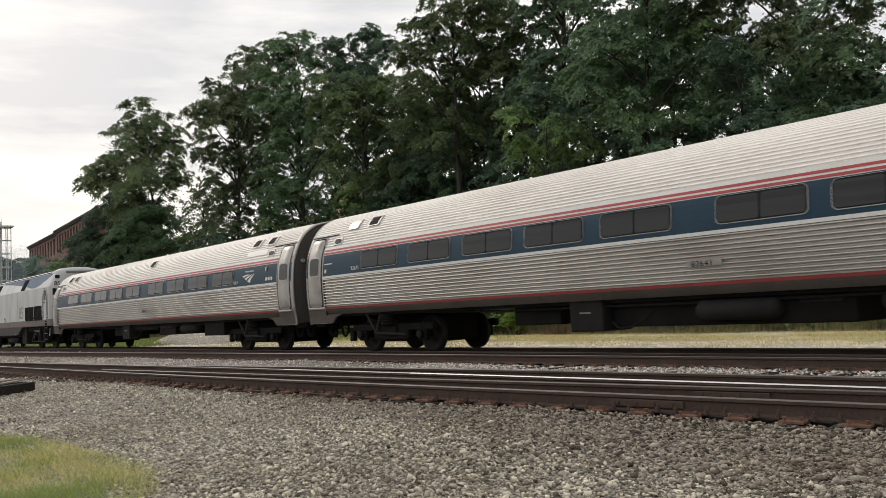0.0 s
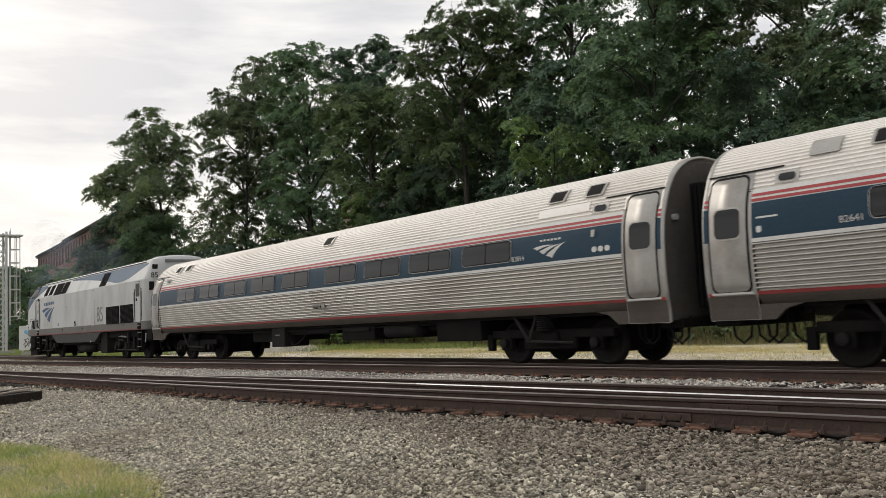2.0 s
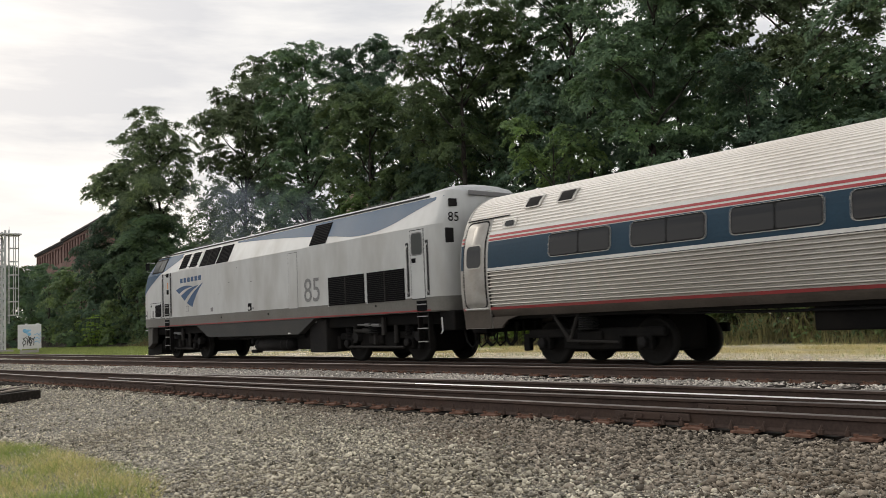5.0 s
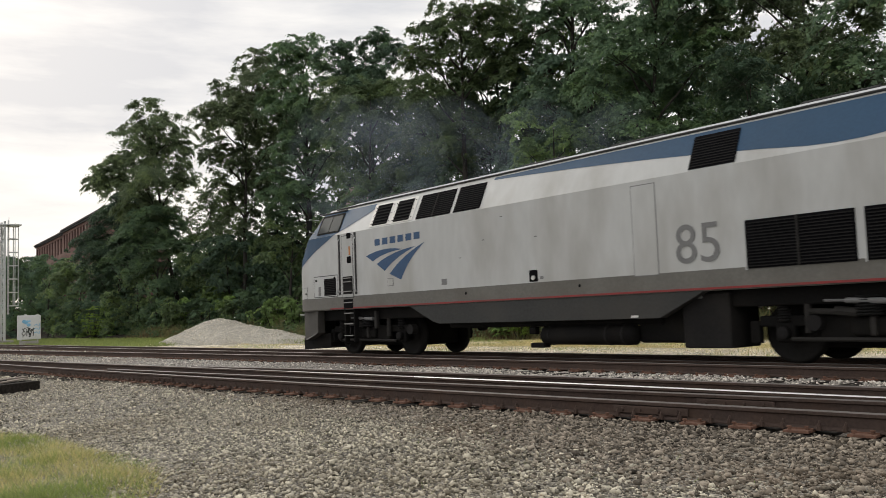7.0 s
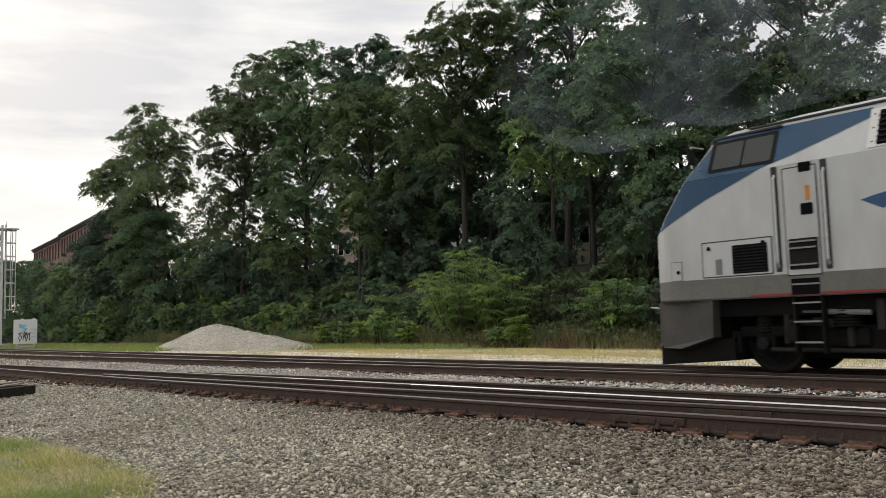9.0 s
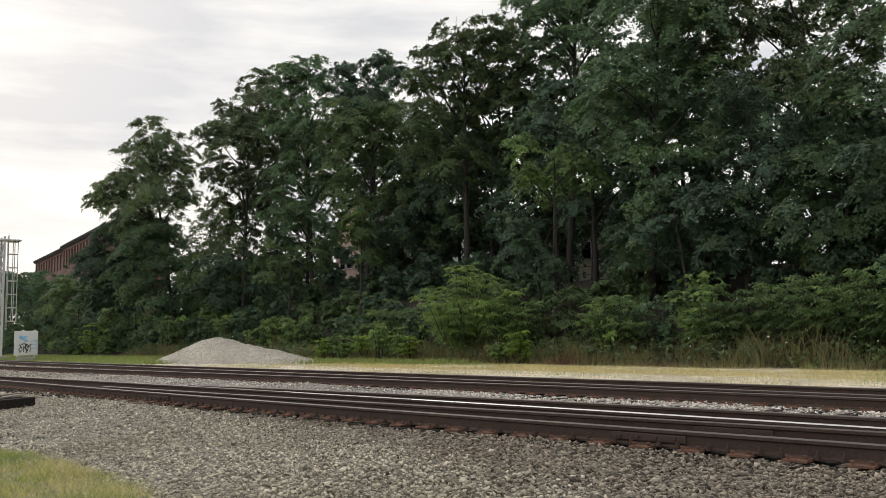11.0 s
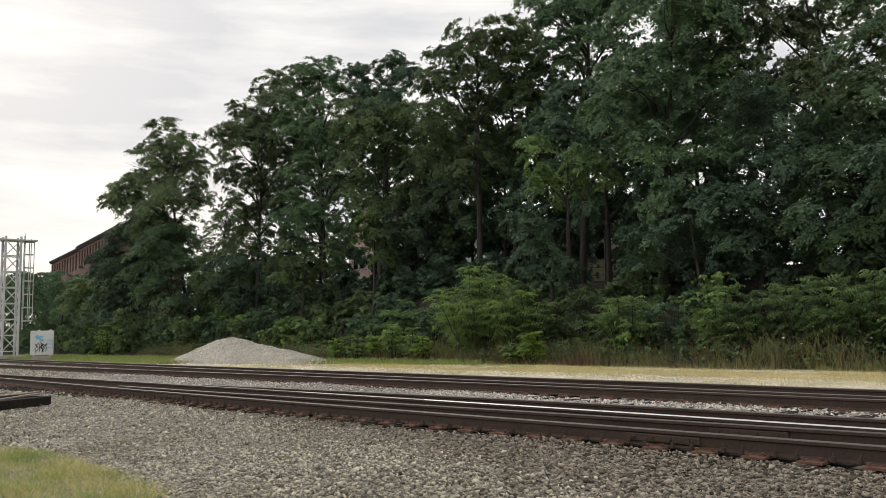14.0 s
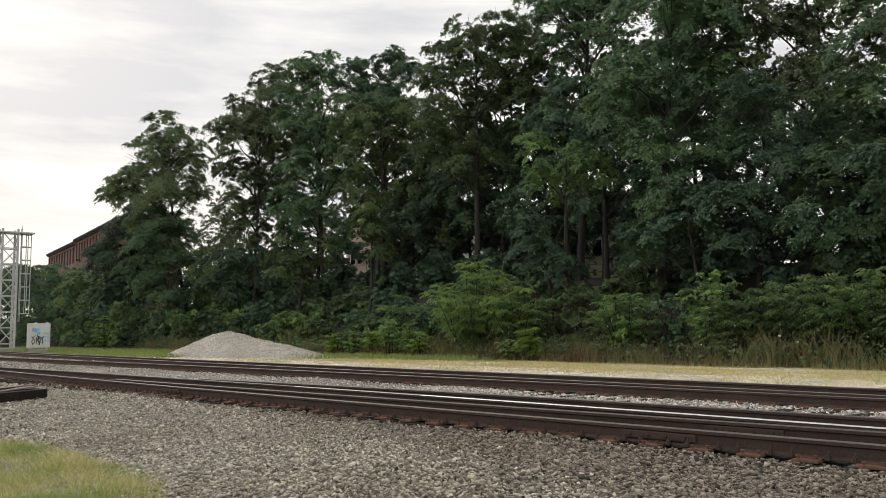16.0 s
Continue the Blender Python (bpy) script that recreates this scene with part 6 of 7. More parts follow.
tree(-20.1, 30, LEAF_DARK, 20, DEEP, 0.16, 1.0,
     ((0.2, 6.6, 1.1), (-0.3, 5.2, 1.1), (-2.2, 4.8, 1.1), (0.8, 4.5, 1.1)))

tree(-27.9, 29.4, LEAF_DARK, 21, DEEP, 0.16, 1.0,
     ((-1.3, 6.4, 1.0), (-1.0, 5.2, 1.1), (0.2, 4.4, 1.0), (1.6, 7.0, 0.8)))
# trees behind, beside and beyond; those at x = -5 and 1.5 are unseen, added for reflections
for x, y, top, rad, low, m, seed, dens in (
        (-24.6, 36.5, 19.0, 4.4, 7.0, LEAF_DARK, 31, 0.8), (-27.0, 41.0, 17.0, 5.0, 6.0, LEAF_DARK, 36, 0.7), (-45.0, 39.0, 17.0, 5.0, 8.0, LEAF_DARK, 33, 0.7),
        (-52.5, 40.5, 17.5, 4.6, 10.5, LEAF_DARK, 34, 0.6), (-10.5, 34.0, 17.0, 4.8, 5.0, LEAF, 35, 0.6), (-5.0, 34.0, 17.5, 5.0, 5.0, LEAF, 37, 0.6),
        (1.5, 34.0, 18.0, 5.2, 5.0, LEAF_DARK, 38, 0.5), (-9.6, 30.2, 9.4, 3.6, 3.0, LEAF_DARK, 39, 0.8)):
    tree(x, y, m, seed, DEEP if m == LEAF_DARK else OAKS, 0.24, dens, rounded_crown(top, rad, low, seed), 12)
# the second row, closing the wood behind the front trees
for x, y, top, rad, low, m, seed in (
        (-69.0, 37.5, 17.5, 3.8, 7.0, LEAF_DARK, 61), (-64.5, 38.0, 21.0, 4.2, 8.0, LEAF, 62), (-54.6, 38.5, 20.5, 3.8, 12.0, LEAF_DARK, 63),
        (-50.5, 38.0, 18.5, 4.2, 7.5, LEAF, 64), (-45.5, 37.5, 17.5, 4.0, 7.0, LEAF_OLIVE, 65), (-40.5, 38.0, 17.8, 4.0, 7.5, LEAF, 66),
        (-36.5, 38.5, 17.6, 4.0, 8.0, LEAF_DARK, 67), (-31.5, 37.5, 16.8, 3.8, 8.0, LEAF, 68), (-28.5, 34.0, 15.0, 3.6, 8.4, LEAF_DARK, 69), (-34.3, 37.5, 19.2, 3.6, 9.5, LEAF_OLIVE, 72), (-38.6, 37.0, 18.6, 3.0, 11.0, LEAF, 73), (-13.5, 39.0, 12.2, 4.2, 5.5, LEAF_DARK, 74), (-19.5, 41.0, 15.5, 3.2, 9.0, LEAF_OAK, 75)):
    tree(x, y, m, seed, "tree in the second row of the wood", 0.25, 0.85, rounded_crown(top, rad, low, seed), 12)
# the low wood round the foot of the hill
for x, y, top, rad, low, m, seed in (
        (-96.0, 28.0, 8.8, 4.6, 0.8, LEAF_OLIVE, 51), (-105.0, 27.0, 10.0, 5.0, 0.8, LEAF, 52), (-114.0, 27.0, 11.0, 5.4, 0.8, LEAF_DARK, 53),
        (-124.0, 27.5, 11.4, 5.4, 0.8, LEAF_OLIVE, 54), (-134.0, 27.5, 11.8, 5.8, 0.8, LEAF, 55), (-146.0, 28.0, 12.6, 6.4, 0.8, LEAF_DARK, 56),
        (-88.0, 26.8, 6.6, 3.4, 0.6, LEAF, 57), (-83.0, 27.6, 8.2, 3.4, 0.6, LEAF_DARK, 60), (-77.0, 27.4, 6.4, 3.0, 0.5, LEAF_OLIVE, 70), (-86.5, 29.5, 11.0, 2.8, 3.0, LEAF_DARK, 71), (-63.0, 30.0, 8.6, 3.4, 3.6, LEAF_DARK, 58), (-54.0, 30.2, 8.4, 3.0, 4.2, LEAF_OLIVE, 59)):
    tree(x, y, m, seed, "leafy tree in the low wood at the foot of the hill", 0.27, 1.1, rounded_crown(top, rad, low, seed), 12)

dice = random.Random(21)
SUMAC = "leafy green shrub at the foot of the bank"
for k in range(46):
    x = -100 + 2.15 * k + dice.uniform(-0.7, 0.7)
    y = 27.4 + dice.uniform(-0.6, 1.6)
    far = math.hypot(x, y)
    hgt = dice.uniform(2.0, 3.2) + (0.7 if x < -55 else 0.0)
    shrub(x, y, hgt, dice.uniform(1.3, 2.0), dice.choice([LEAF_BUSH, LEAF, LEAF_BUSH, LEAF_OLIVE]), 100 + k, SUMAC, 0.135 if far < 45 else 0.21)
for k in range(24):
    x = -78 + 3.2 * k + dice.uniform(-0.9, 0.9)
    shrub(x, 30.6 + dice.uniform(-0.8, 1.2), dice.uniform(1.6, 2.6), dice.uniform(1.4, 2.2), dice.choice([LEAF_OLIVE, LEAF_DARK, LEAF]), 200 + k, "low dark undergrowth on the bank", 0.25)
for k in range(46):
    x = -92 + 2.0 * k + dice.uniform(-0.5, 0.5)
    if not -61.4 < x < -58.2 and not -35.4 < x < -32.2:
        shrub(x, 38.5 + dice.uniform(-1.0, 1.5), dice.uniform(4.4, 6.6), dice.uniform(1.9, 2.5), LEAF_DARK, 400 + k, "tall dark understorey shrub between the trunks", 0.23 if x > -38 else 0.32, density=0.8)
for x, y, h in ((-84.0, 33.5, 5.2), (-80.0, 34.0, 4.8), (-76.5, 33.0, 4.0)):
    shrub(x, y, h, 2.2, LEAF_DARK, 600 + int(-x), "dark undergrowth under the lone tree", 0.28)
sumac(-30.4, 26.6, 4.5, 2.2, LEAF_BUSH, 301, "tall bright green sumac shrub above the weeds", 26, 0.75, 0.24)
sumac(-28.0, 27.2, 3.4, 1.8, LEAF_BUSH, 302, "green sumac shrub with feathered fronds", 18, 0.7, 0.22)
for k in range(20):
    x = -78 + 3.0 * k + dice.uniform(-0.8, 0.8)
    if not -54.6 < x < -51.2 and not -31.4 < x < -28.2:
        shrub(x, 33.8 + dice.uniform(-0.5, 0.5), dice.uniform(2.0, 3.4), dice.uniform(1.5, 2.1), dice.choice([LEAF_DARK, LEAF]), 500 + k, "dark undergrowth near the top of the bank", 0.28)
sumac(-25.4, 25.2, 1.35, 0.40, LEAF_LIME, 303, "small lime green sapling in the weeds", 9, 0.36, 0.15)
for x, y, h, w, k in ((-11.8, 27.0, 3.0, 1.7, 304), (-14.2, 27.3, 2.9, 1.7, 305), (-21.6, 26.9, 2.8, 1.5, 306), (-17.0, 27.0, 2.6, 1.4, 307), (-9.4, 26.8, 3.2, 1.8, 308), (-38.0, 28.0, 3.0, 1.8, 309)):
    sumac(x, y, h, w, LEAF_LIGHT, k, "green sumac shrub with feathered fronds", 15, 0.62, 0.20)
for x, y, h, k in ((-41.2, 25.3, 1.4, 1), (-40.4, 25.6, 1.6, 2), (-39.0, 25.2, 1.3, 3), (-37.4, 25.4, 1.8, 4), (-36.0, 25.5, 2.3, 5), (-34.5, 25.7, 1.7, 6), (-33.2, 25.3, 1.4, 7),
                   (-26.9, 25.4, 1.3, 8), (-17.4, 26.4, 2.5, 9), (-80.0, 24.4, 3.4, 10)):
    sumac(x, y, h, 0.45 if h < 3 else 1.0, LEAF_LIME if k % 3 == 1 else LEAF_BUSH, 310 + k, "young light green sapling among the weeds", 6 if h < 3 else 12, 0.34, 0.13)


def blades(name, place, height, width, material, label, category, lean=0.3, thin=False):
    """Thin tapering blades, two-part and bent, at place (n, 3)."""
    n = len(place)
    a = rng.uniform(0, 2 * math.pi, n)
    side = np.stack([np.cos(a), np.sin(a), np.zeros(n)], 1) * (width * rng.uniform(0.6, 1.4, n))[:, None] * 0.5
    tilt = rng.normal(size=(n, 3)) * lean
    tilt[:, 2] = 0
    h = (height * rng.uniform(0.55, 1.25, n))[:, None]
    up = np.array([0, 0, 1.0])
    m1 = place + up * h * 0.55 + tilt * h * 0.35
    top = place + up * h + tilt * h
    if thin:
        v = np.stack([place - side, place + side, top], 1).reshape(-1, 3)
        return tagged(new(name, mesh_fast(name, v, triples(v), material)), label, category, kind="stuff")
    v = np.stack([place - side, place + side, m1 + side * 0.7, m1 - side * 0.7, m1 - side * 0.7, m1 + side * 0.7, top + side * 0.12, top - side * 0.12], 1).reshape(-1, 3)
    ob = new(name, mesh_fast(name, v, np.arange(len(v)).reshape(-1, 4), material))
    return tagged(ob, label, category, kind="stuff")


def on_ground(p, dz=-0.02):
    return np.column_stack([p, np.array([ground_z(a, b) for a, b in p]) + dz])


# weeds at the foot of the bank, dry verge grass, green grass
p = scatter(34000, -75, -4, 24.6, 27.6)
clump = np.array([noise.noise((a * 0.55, b * 0.8, 7.0)) + 0.6 * noise.noise((a * 2.1, b * 2.0, 5.0)) for a, b in p])
p, clump = p[clump > -0.22], clump[clump > -0.22]
front = np.clip((p[:, 1] - 24.5) / 1.1, 0.35, 1.0)
red = np.array([noise.noise((a * 0.35, b * 0.5, 12.0)) for a, b in p]) + rng.normal(0, 0.15, len(p)) > 0.16
high = (0.50 + 0.95 * clump.clip(-0.2, 1.0)) * front
blades("tall_weeds", on_ground(p[~red]), high[~red], np.full((~red).sum(), 0.024), WEED, "tall dry brown-green weeds along the verge", "weeds", 0.34)
blades("tall_weeds", on_ground(p[red]), 0.9 * high[red], np.full(red.sum(), 0.024), WEED_RED, "tall weeds with reddish-brown seed stems", "weeds", 0.34)
p = scatter(4500, -75, -4, 25.2, 27.6)
clump = np.array([noise.noise((a * 0.5, b * 0.7, 3.0)) for a, b in p])
p = p[clump > -0.1]
v = sprays(on_ground(p, 0.15) + np.column_stack([np.zeros((len(p), 2)), rng.uniform(0, 0.6, len(p))]), np.tile((0.0, -0.3, 0.95), (len(p), 1)), np.full(len(p), 0.25), np.full(len(p), 5), 0.12, 0.6)
tagged(new("weed_leaves", mesh_fast("weed_leaves", v, triples(v), LEAF_OLIVE)), "leafy green weeds among dry stems", "weeds", kind="stuff")
p = np.concatenate([scatter(70000, -62, -3, 20.4, 24.6), scatter(9000, -40, -3, 17.3, 20.6)])
thick = np.array([noise.noise((a * 0.25, b * 0.7, 2.0)) for a, b in p])
p = p[(thick > -0.05)]
green = np.array([noise.noise((a * 0.18, b * 0.6, 6.0)) for a, b in p]) + rng.normal(0, 0.3, len(p)) > 0.45
blades("verge_grass", on_ground(p[~green]), np.full((~green).sum(), 0.10), np.full((~green).sum(), 0.016), GRASS_DRY, "short sun-dried yellow verge grass", "grass", 0.7, True)
blades("verge_grass", on_ground(p[green]), np.full(green.sum(), 0.13), np.full(green.sum(), 0.016), GRASS, "green tufts in the dry verge grass", "grass", 0.6, True)
p = scatter(17000, -110, -27, 21.5, 25.4, lambda q: q[:, 1] > 21.5 + 2.4 * np.clip((q[:, 0] + 40) / 13, 0, 1))
blades("green_grass", on_ground(p), np.full(len(p), 0.26), np.full(len(p), 0.05), GRASS, "green grass strip before the bushes", "grass", 0.45)
p = scatter(10000, -110, -48, 16.9, 22.0)
blades("green_grass", on_ground(p), np.full(len(p), 0.22), np.full(len(p), 0.06), GRASS, "green and yellow grass beside the main track", "grass", 0.45)
p = scatter(60, -60, -6, 25.0, 26.6)
stones("flower_heads", on_ground(p, 1.0) + np.column_stack([np.zeros((60, 2)), rng.uniform(-0.3, 0.4, 60)]), rng.uniform(0.025, 0.06, 60), FLOWER, "small white flower heads above the weeds", (OCTA, OCTA_F), "flowers")
# grass patch by the camera
p = scatter(90000, -16, -4.5, 0.2, 3.2, lambda q: (q[:, 1] < grass_edge(q[:, 0]) + 0.12 * np.sin(q[:, 0] * 2.1)) & (-q[:, 0] / np.maximum(q[:, 1], 0.1) > 1.2) & (np.hypot(q[:, 0], q[:, 1]) > 5.0))
edge = np.clip((grass_edge(p[:, 0]) + 0.2 - p[:, 1]) / 0.5, 0.15, 1) * np.array([0.6 + 0.6 * noise.noise((a * 1.7, b * 1.7, 4.0)) for a, b in p]).clip(0.25, 1.2)
keep = rng.uniform(0, 1, len(p)) < edge + 0.25
p, edge = p[keep], edge[keep]
straw = np.array([noise.noise((a * 0.9, b * 1.3, 9.0)) for a, b in p]) + rng.normal(0, 0.25, len(p)) > -0.05
blades("lawn_grass", on_ground(p[~straw]), 0.05 + 0.09 * edge[~straw], np.full((~straw).sum(), 0.009), GRASS, "ragged green grass patch beside the gravel", "grass", 0.8, True)
blades("dry_lawn_grass", on_ground(p[straw]), 0.04 + 0.08 * edge[straw], np.full(straw.sum(), 0.009), GRASS_STRAW, "dry straw-coloured grass mixed into the patch", "grass", 0.9, True)
p = scatter(500, -9.5, -3, 2.6, 6.6, in_front)
blades("stray_grass", on_ground(p[:220]), np.full(min(220, len(p)), 0.05), np.full(min(220, len(p)), 0.008), GRASS, "stray grass blades in the gravel", "grass", 0.8)


# ---- buildings ----
def mill(name, x0, x1, y0, y1, z_eave, base, storeys, bays, label):
    """A long brick mill with rows of tall windows, facing the tracks."""
    ob = tagged(empty(name), label, "building", "old mill buildings")
    a, b = Vector((x0, y0, 0)), Vector((x1, y1, 0))
    d = (b - a).normalized()
    n = Vector((-d.y, d.x, 0))
    if n.y < 0:
        n = -n
    length = (b - a).length
    ang = math.atan2(d.y, d.x)
    frame_m = Matrix.Translation(a) @ Matrix.Rotation(ang, 4, "Z")
    depth = 9.0
    h = (z_eave - base) / storeys
    bay = length / bays
    wall = bmesh.new()
    sill, head = 0.28 * h, 0.86 * h
    s = 1 if (frame_m.to_3x3() @ Vector((0, 1, 0))).dot(n) > 0 else -1
    ya, yb = sorted((0.0, s * 0.5))
    for k in range(storeys):
        zb = base + k * h
        add_box(wall, 0, length, ya, yb, zb, zb + sill)
        add_box(wall, 0, length, ya, yb, zb + head, zb + h)
        for i in range(bays + 1):
            c = i * bay
            add_box(wall, max(0, c - bay * 0.24), min(length, c + bay * 0.24), ya, yb, zb + sill, zb + head)
    yc, yd = sorted((s * 0.5, s * depth))
    add_box(wall, 0, length, yc, yd, base, z_eave)
    w = part("wall", wall, BRICK_WALL, ob)
    w.matrix_basis = frame_m
    roof = bmesh.new()
    ye, yf = sorted((-s * 0.4, s * (depth + 0.4)))
    add_box(roof, -0.5, length + 0.5, ye, yf, z_eave, z_eave + 0.28, 0.03)
    add_box(roof, -0.3, length + 0.3, *sorted((-s * 0.25, s * depth)), z_eave - 0.25, z_eave, 0.02)
    part("roof", roof, ROOF_DARK, ob).matrix_basis = frame_m
    for k in range(storeys):
        for i in range(bays):
            c = (i + 0.5) * bay
            z0 = base + k * h + sill
            win = part("window", boxed(c - bay * 0.26, c + bay * 0.26, *sorted((s * 0.30, s * 0.36)), z0, z0 + head - sill), GLASS_FAR, ob)
            win.matrix_basis = frame_m
            bm = boxed(c - 0.06, c + 0.06, *sorted((s * 0.24, s * 0.30)), z0, z0 + head - sill)
            add_box(bm, c - bay * 0.26, c + bay * 0.26, *sorted((s * 0.24, s * 0.30)), z0 + (head - sill) * 0.5 - 0.06, z0 + (head - sill) * 0.5 + 0.06)
            part("window_frame", bm, BRICK_WALL if (3 * i + 5 * k) % 11 else WHITE_WALL, win)
    return ob


mill("brick_mill", -146.0, -118.0, 39.8, 37.2, 17.0, 3.0, 3, 13, "old red brick mill with tall windows on the hill")
mill("brick_mill", -176.0, -147.5, 43.0, 40.6, 17.1, 3.0, 3, 11, "lower wing of the old brick mill")


def house(x0, x1, y0, y1, base, eave, ridge, material, label, windows):
    """A timber house with lapped boards, gabled roof and framed windows."""
    ob = tagged(empty("house"), label, "house", "houses behind the trees")
    bm = boxed(x0, x1, y0, y1, base, eave)
    xm = (x0 + x1) / 2
    g = [bm.verts.new(q) for q in ((x0, y0, eave), (x1, y0, eave), (xm, y0, ridge), (x0, y1, eave), (x1, y1, eave), (xm, y1, ridge))]
    bm.faces.new((g[0], g[1], g[2]))
    bm.faces.new((g[3], g[5], g[4]))
    part("wall", bm, material, ob)
    rf = bmesh.new()
    for s in (-1, 1):
        xe = x0 - 0.4 if s < 0 else x1 + 0.4
        q = [(xe, y0 - 0.4, eave - 0.25), (xm, y0 - 0.4, ridge + 0.12), (xm, y1 + 0.4, ridge + 0.12), (xe, y1 + 0.4, eave - 0.25)]
        lo = [rf.verts.new(c) for c in q]
        hi = [rf.verts.new((c[0], c[1], c[2] + 0.18)) for c in q]
        rf.faces.new(lo)
        rf.faces.new(hi[::-1])
        for i in range(4):
            rf.faces.new((lo[i], hi[i], hi[(i + 1) % 4], lo[(i + 1) % 4]))
    bmesh.ops.recalc_face_normals(rf, faces=rf.faces)
    part("roof", rf, ROOF_DARK, ob)
    for x, z in windows:
        w = part("window", boxed(x - 0.5, x + 0.5, y0 - 0.07, y0 - 0.03, z, z + 1.3, 0.02), WHITE_WALL, ob)
        part("pane", boxed(x - 0.4, x + 0.4, y0 - 0.085, y0 - 0.06, z + 0.1, z + 1.2), GLASS_FAR, w)
    return ob


house(-44.5, -36.2, 45.0, 53.0, 4.2, 8.4, 11.2, SIDING, "cream sided house glimpsed through the trees", ((-42.4, 6.2), (-38.4, 6.2)))
house(-74.0, -66.5, 47.0, 56.0, 4.4, 12.2, 15.0, SIDING_PINK, "pale pink house glimpsed through the trees", ((-72.6, 8.1), (-71.3, 8.1), (-68.5, 9.6)))
house(-62.0, -56.0, 50.0, 58.0, 4.5, 9.5, 12.0, WHITE_WALL, "white house glimpsed behind the trees", ((-59.0, 6.4),))

# chain-link fence along the top of the bank
fence = tagged(empty("fence"), "thin metal fence along the top of the bank", "fence")
for k in range(22):
    x = -66 + 2.4 * k
    part("post", add_tube(bmesh.new(), [(x, 37.0, ground_z(x, 37.0)), (x, 37.0, ground_z(x, 37.0) + 1.3)], 0.03, 6), FENCE, fence)
for z in (0.35, 0.8, 1.25):
    part("rail", add_tube(bmesh.new(), [(-66, 37, ground_z(-66, 37) + z), (-40, 37, ground_z(-40, 37) + z), (-15.6, 37, ground_z(-15.6, 37) + z)], 0.018, 5), FENCE, fence)


# ---- signal mast and cabinet ----
def signal_mast(x, y, w, height):
    """A square lattice tower with a caged ladder, on a concrete footing."""
    z0 = 0.12
    ob = tagged(empty("signal_mast", pose(x, y, 0)), "pale galvanised lattice signal mast with a ladder", "signal mast")
    part("footing", boxed(-w, w, -w, w, -0.4, z0, 0.03), CONCRETE, ob)
    for sx in (-1, 1):
        for sy in (-1, 1):
            part("leg", boxed(sx * w / 2 - 0.09, sx * w / 2 + 0.09, sy * w / 2 - 0.09, sy * w / 2 + 0.09, z0, z0 + height + 0.25, 0.01), GALV, ob)
    n = 7
    for k in range(n + 1):
        z = z0 + 0.4 + (height - 0.5) * k / n
        bm = bmesh.new()
        for sy in (-1, 1):
            add_box(bm, -w / 2, w / 2, sy * w / 2 - 0.05, sy * w / 2 + 0.05, z - 0.05, z + 0.05)
            add_box(bm, sy * w / 2 - 0.05, sy * w / 2 + 0.05, -w / 2, w / 2, z - 0.05, z + 0.05)
        part("strut", bm, GALV, ob)
        if k < n:
            z2 = z0 + 0.4 + (height - 0.5) * (k + 1) / n
            s = 1 if k % 2 else -1
            bm = bmesh.new()
            add_tube(bm, [(-s * w / 2, -w / 2, z), (s * w / 2, -w / 2, z2)], 0.055, 6)
            add_tube(bm, [(s * w / 2, w / 2, z), (-s * w / 2, w / 2, z2)], 0.055, 6)
            add_tube(bm, [(w / 2, -s * w / 2, z), (w / 2, s * w / 2, z2)], 0.055, 6)
            add_tube(bm, [(s * w / 2, -w / 2, z), (-s * w / 2, -w / 2, z2)], 0.045, 6)
            add_tube(bm, [(w / 2, s * w / 2, z), (w / 2, -s * w / 2, z2)], 0.045, 6)
            part("brace", bm, GALV, ob)
    ly = w / 2 + 0.45
    lad = bmesh.new()
    for dx in (-0.22, 0.22):
        add_tube(lad, [(dx, ly, z0 + 2.4), (dx, ly, z0 + height + 0.4)], 0.035, 6)
    for k in range(29):
        add_tube(lad, [(-0.22, ly, z0 + 2.5 + 0.295 * k), (0.22, ly, z0 + 2.5 + 0.32 * k)], 0.02, 5)
    part("ladder", lad, GALV, ob)
    cage = bmesh.new()
    for k in range(7):
        z = z0 + 3.2 + 1.25 * k
        add_tube(cage, [(0.42 * math.cos(a), ly + 0.85 * math.sin(a), z) for a in (math.pi * q / 6 for q in range(7))], 0.045, 5)
    for a in (0.2, 0.5, 0.8):
        add_tube(cage, [(0.42 * math.cos(math.pi * a), ly + 0.85 * math.sin(math.pi * a), z) for z in (z0 + 3.2, z0 + height + 0.1)], 0.04, 5)
    part("ladder_cage", cage, GALV, ob)
    part("platform", boxed(-w / 2 - 0.2, w / 2 + 0.2, -w / 2 - 2.2, w / 2 + 1.4, z0 + height - 0.15, z0 + height - 0.02, 0.02), GALV, ob)
    return ob


mast = signal_mast(-86.0, 17.5, 1.30, 10.8)
cabinet = tagged(empty("signal_cabinet", Matrix.Translation((-74.2, 17.6, 0.0)) @ Matrix.Rotation(radians(76), 4, "Z")), "white signal cabinet with blue and dark graffiti", "signal cabinet")
part("plinth", boxed(-0.7, 0.7, -0.5, 0.5, -0.3, 0.14, 0.02), CONCRETE, cabinet)
for sx in (-0.62, 0.62):
    part("foot", boxed(sx - 0.06, sx + 0.06, -0.4, 0.4, 0.10, 0.26), GALV, cabinet)
body = part("body", boxed(-0.86, 0.86, -0.55, 0.55, 0.24, 2.20, 0.03), CABINET, cabinet)
part("door", boxed(-0.55, 0.83, -0.575, -0.545, 0.30, 2.14, 0.01), CABINET, cabinet)
part("vent_cap", boxed(-0.35, -0.15, -0.2, 0.2, 2.2, 2.28, 0.01), CABINET, cabinet)
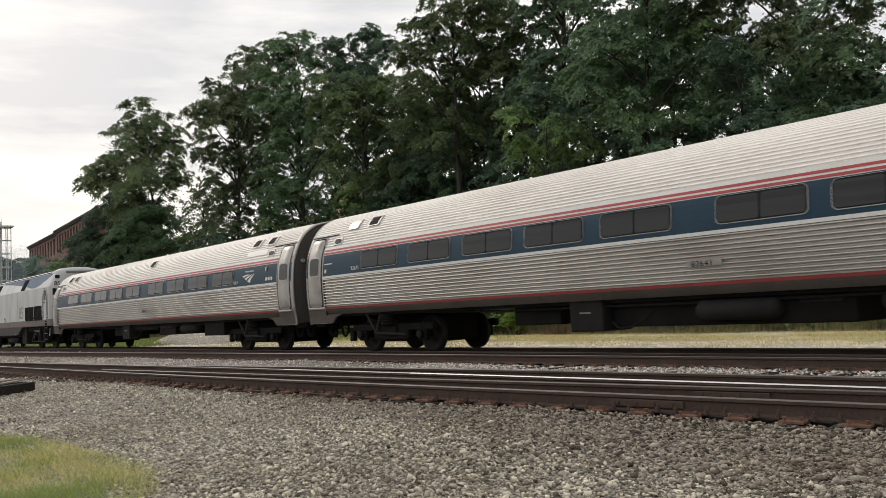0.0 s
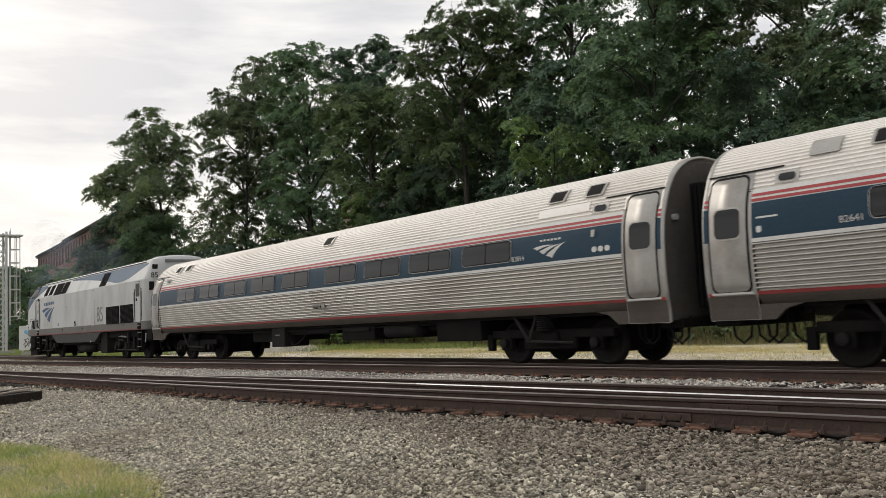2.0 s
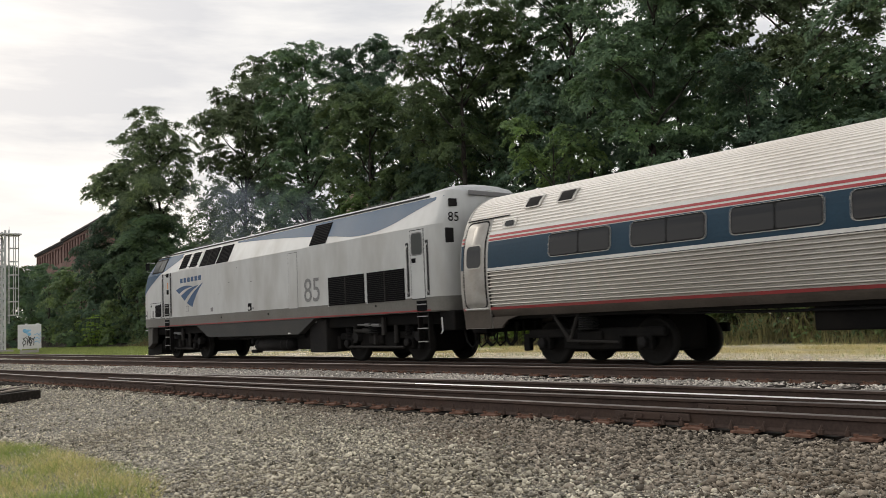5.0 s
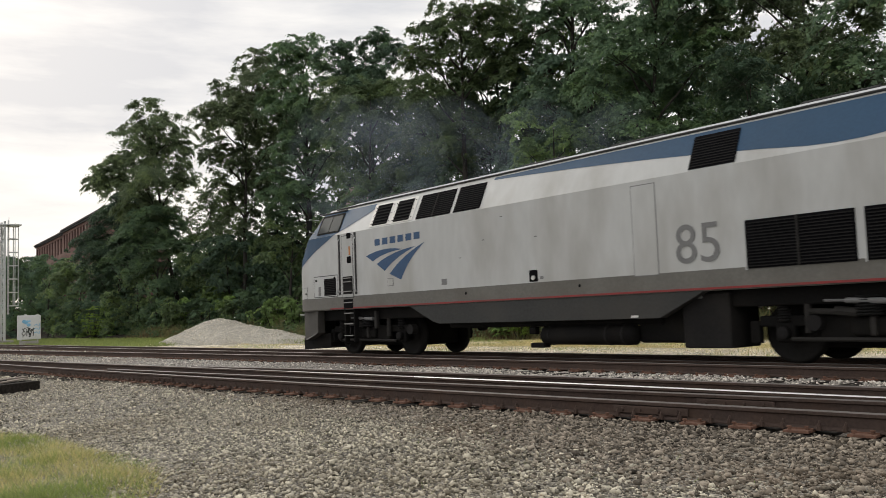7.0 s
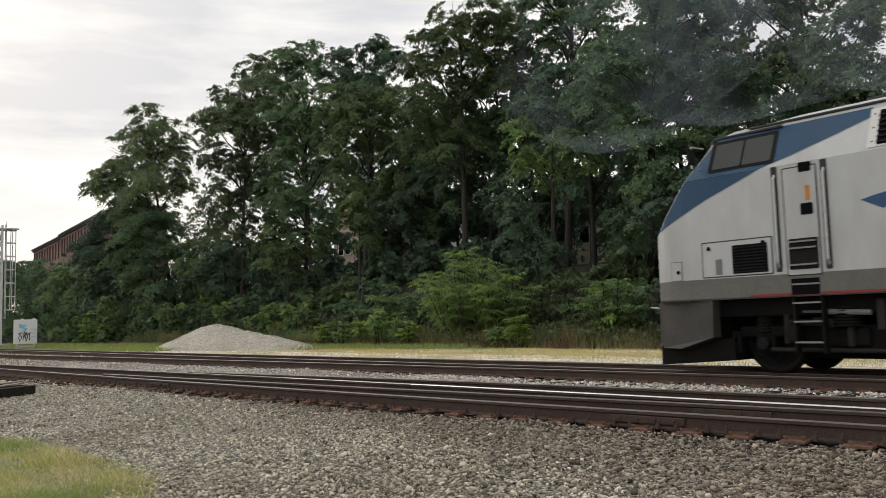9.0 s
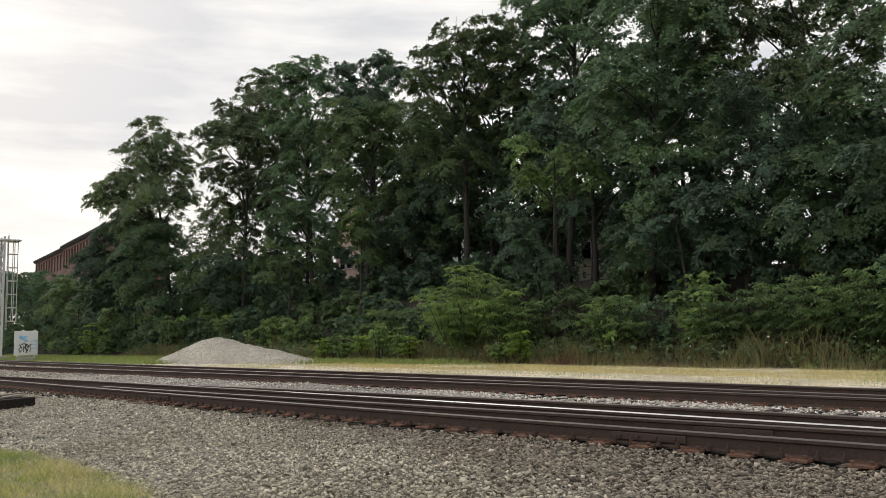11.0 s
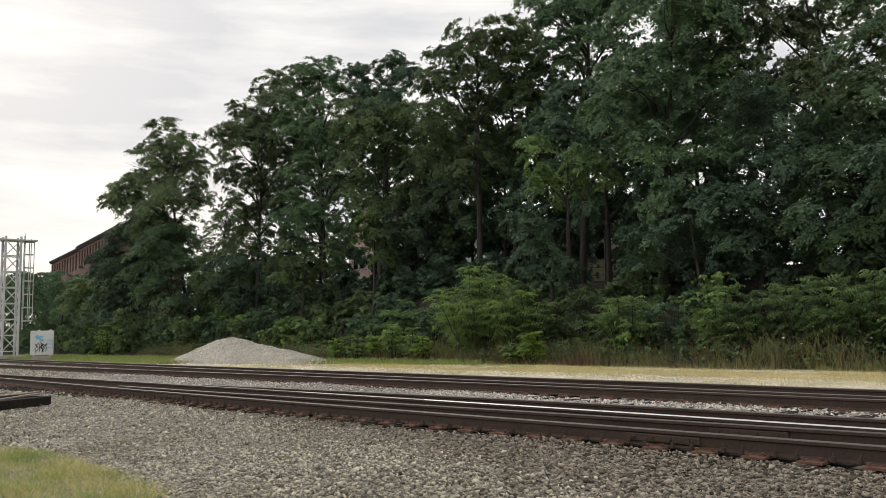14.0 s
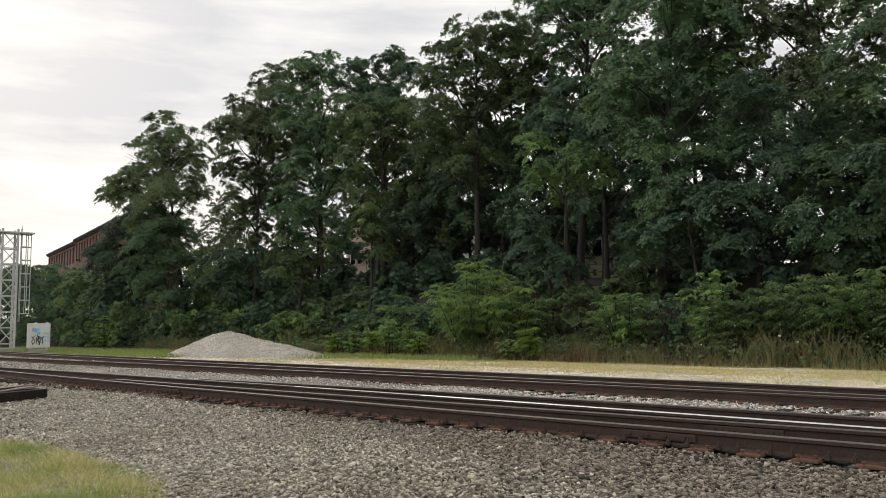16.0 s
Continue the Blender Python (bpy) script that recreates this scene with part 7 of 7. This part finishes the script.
part("vent_cap", boxed(0.5, 0.7, -0.2, 0.2, 2.2, 2.28, 0.01), CABINET, cabinet)
gr = random.Random(3)
for k in range(8):
    a, z = -0.44 + 0.105 * k, 0.50 + gr.uniform(-0.1, 0.1)
    pts = [(a + gr.uniform(-0.10, 0.10), -0.574, z + 0.16 * i + gr.uniform(-0.05, 0.05)) for i in range(5)] + [(a + gr.uniform(0.0, 0.22), -0.574, z + gr.uniform(0.2, 0.7))]
    part("graffiti_stroke", add_tube(bmesh.new(), pts, gr.uniform(0.022, 0.040), 5), SPRAY_DARK, cabinet)
for k in range(9):
    a, z = gr.uniform(-0.38, 0.22), 1.62 + gr.uniform(-0.22, 0.22)
    part("graffiti_patch", add_tube(bmesh.new(), [(a, -0.570, z), (a, -0.577 - 0.001 * k, z)], gr.uniform(0.07, 0.16), 12), SPRAY_BLUE, cabinet)
for k in range(3):
    z = 0.75 + 0.3 * k
    part("graffiti_stroke", add_tube(bmesh.new(), [(0.35, -0.574, z), (0.55, -0.574, z + 0.10), (0.74, -0.574, z - 0.06), (0.78, -0.574, z + 0.16)], 0.030, 5), SPRAY_BLUE, cabinet)

# dark timber ends stacked by the siding
stack = tagged(empty("timber_stack"), "dark creosoted timber ends lying by the siding", "timber")
for x, y, z, half, high, turn in ((-18.72, 3.68, -0.27, 1.35, 0.19, -53.5), (-19.15, 3.42, -0.09, 1.0, 0.06, -50.0), (-19.35, 3.75, -0.27, 1.2, 0.18, -55.0)):
    ob = part("timber", boxed(-half, half, -0.11, 0.11, 0, high, 0.015), TIMBER, stack)
    ob.matrix_basis = pose(x, y, z, 0, 0, turn)

for x, y, half, turn, k in ((-19.30, 3.98, 0.9, -48.0, 0), (-19.75, 4.05, 0.8, -57.0, 1), (-19.55, 3.55, 0.7, -44.0, 2)):
    ob = part("board", boxed(-half, half, -0.07, 0.07, 0, 0.028, 0.004), BOARD, stack, "weathered pale board")
    ob.matrix_basis = pose(x, y, -0.082 + 0.03 * k, 0, 1.5, turn)

motions()
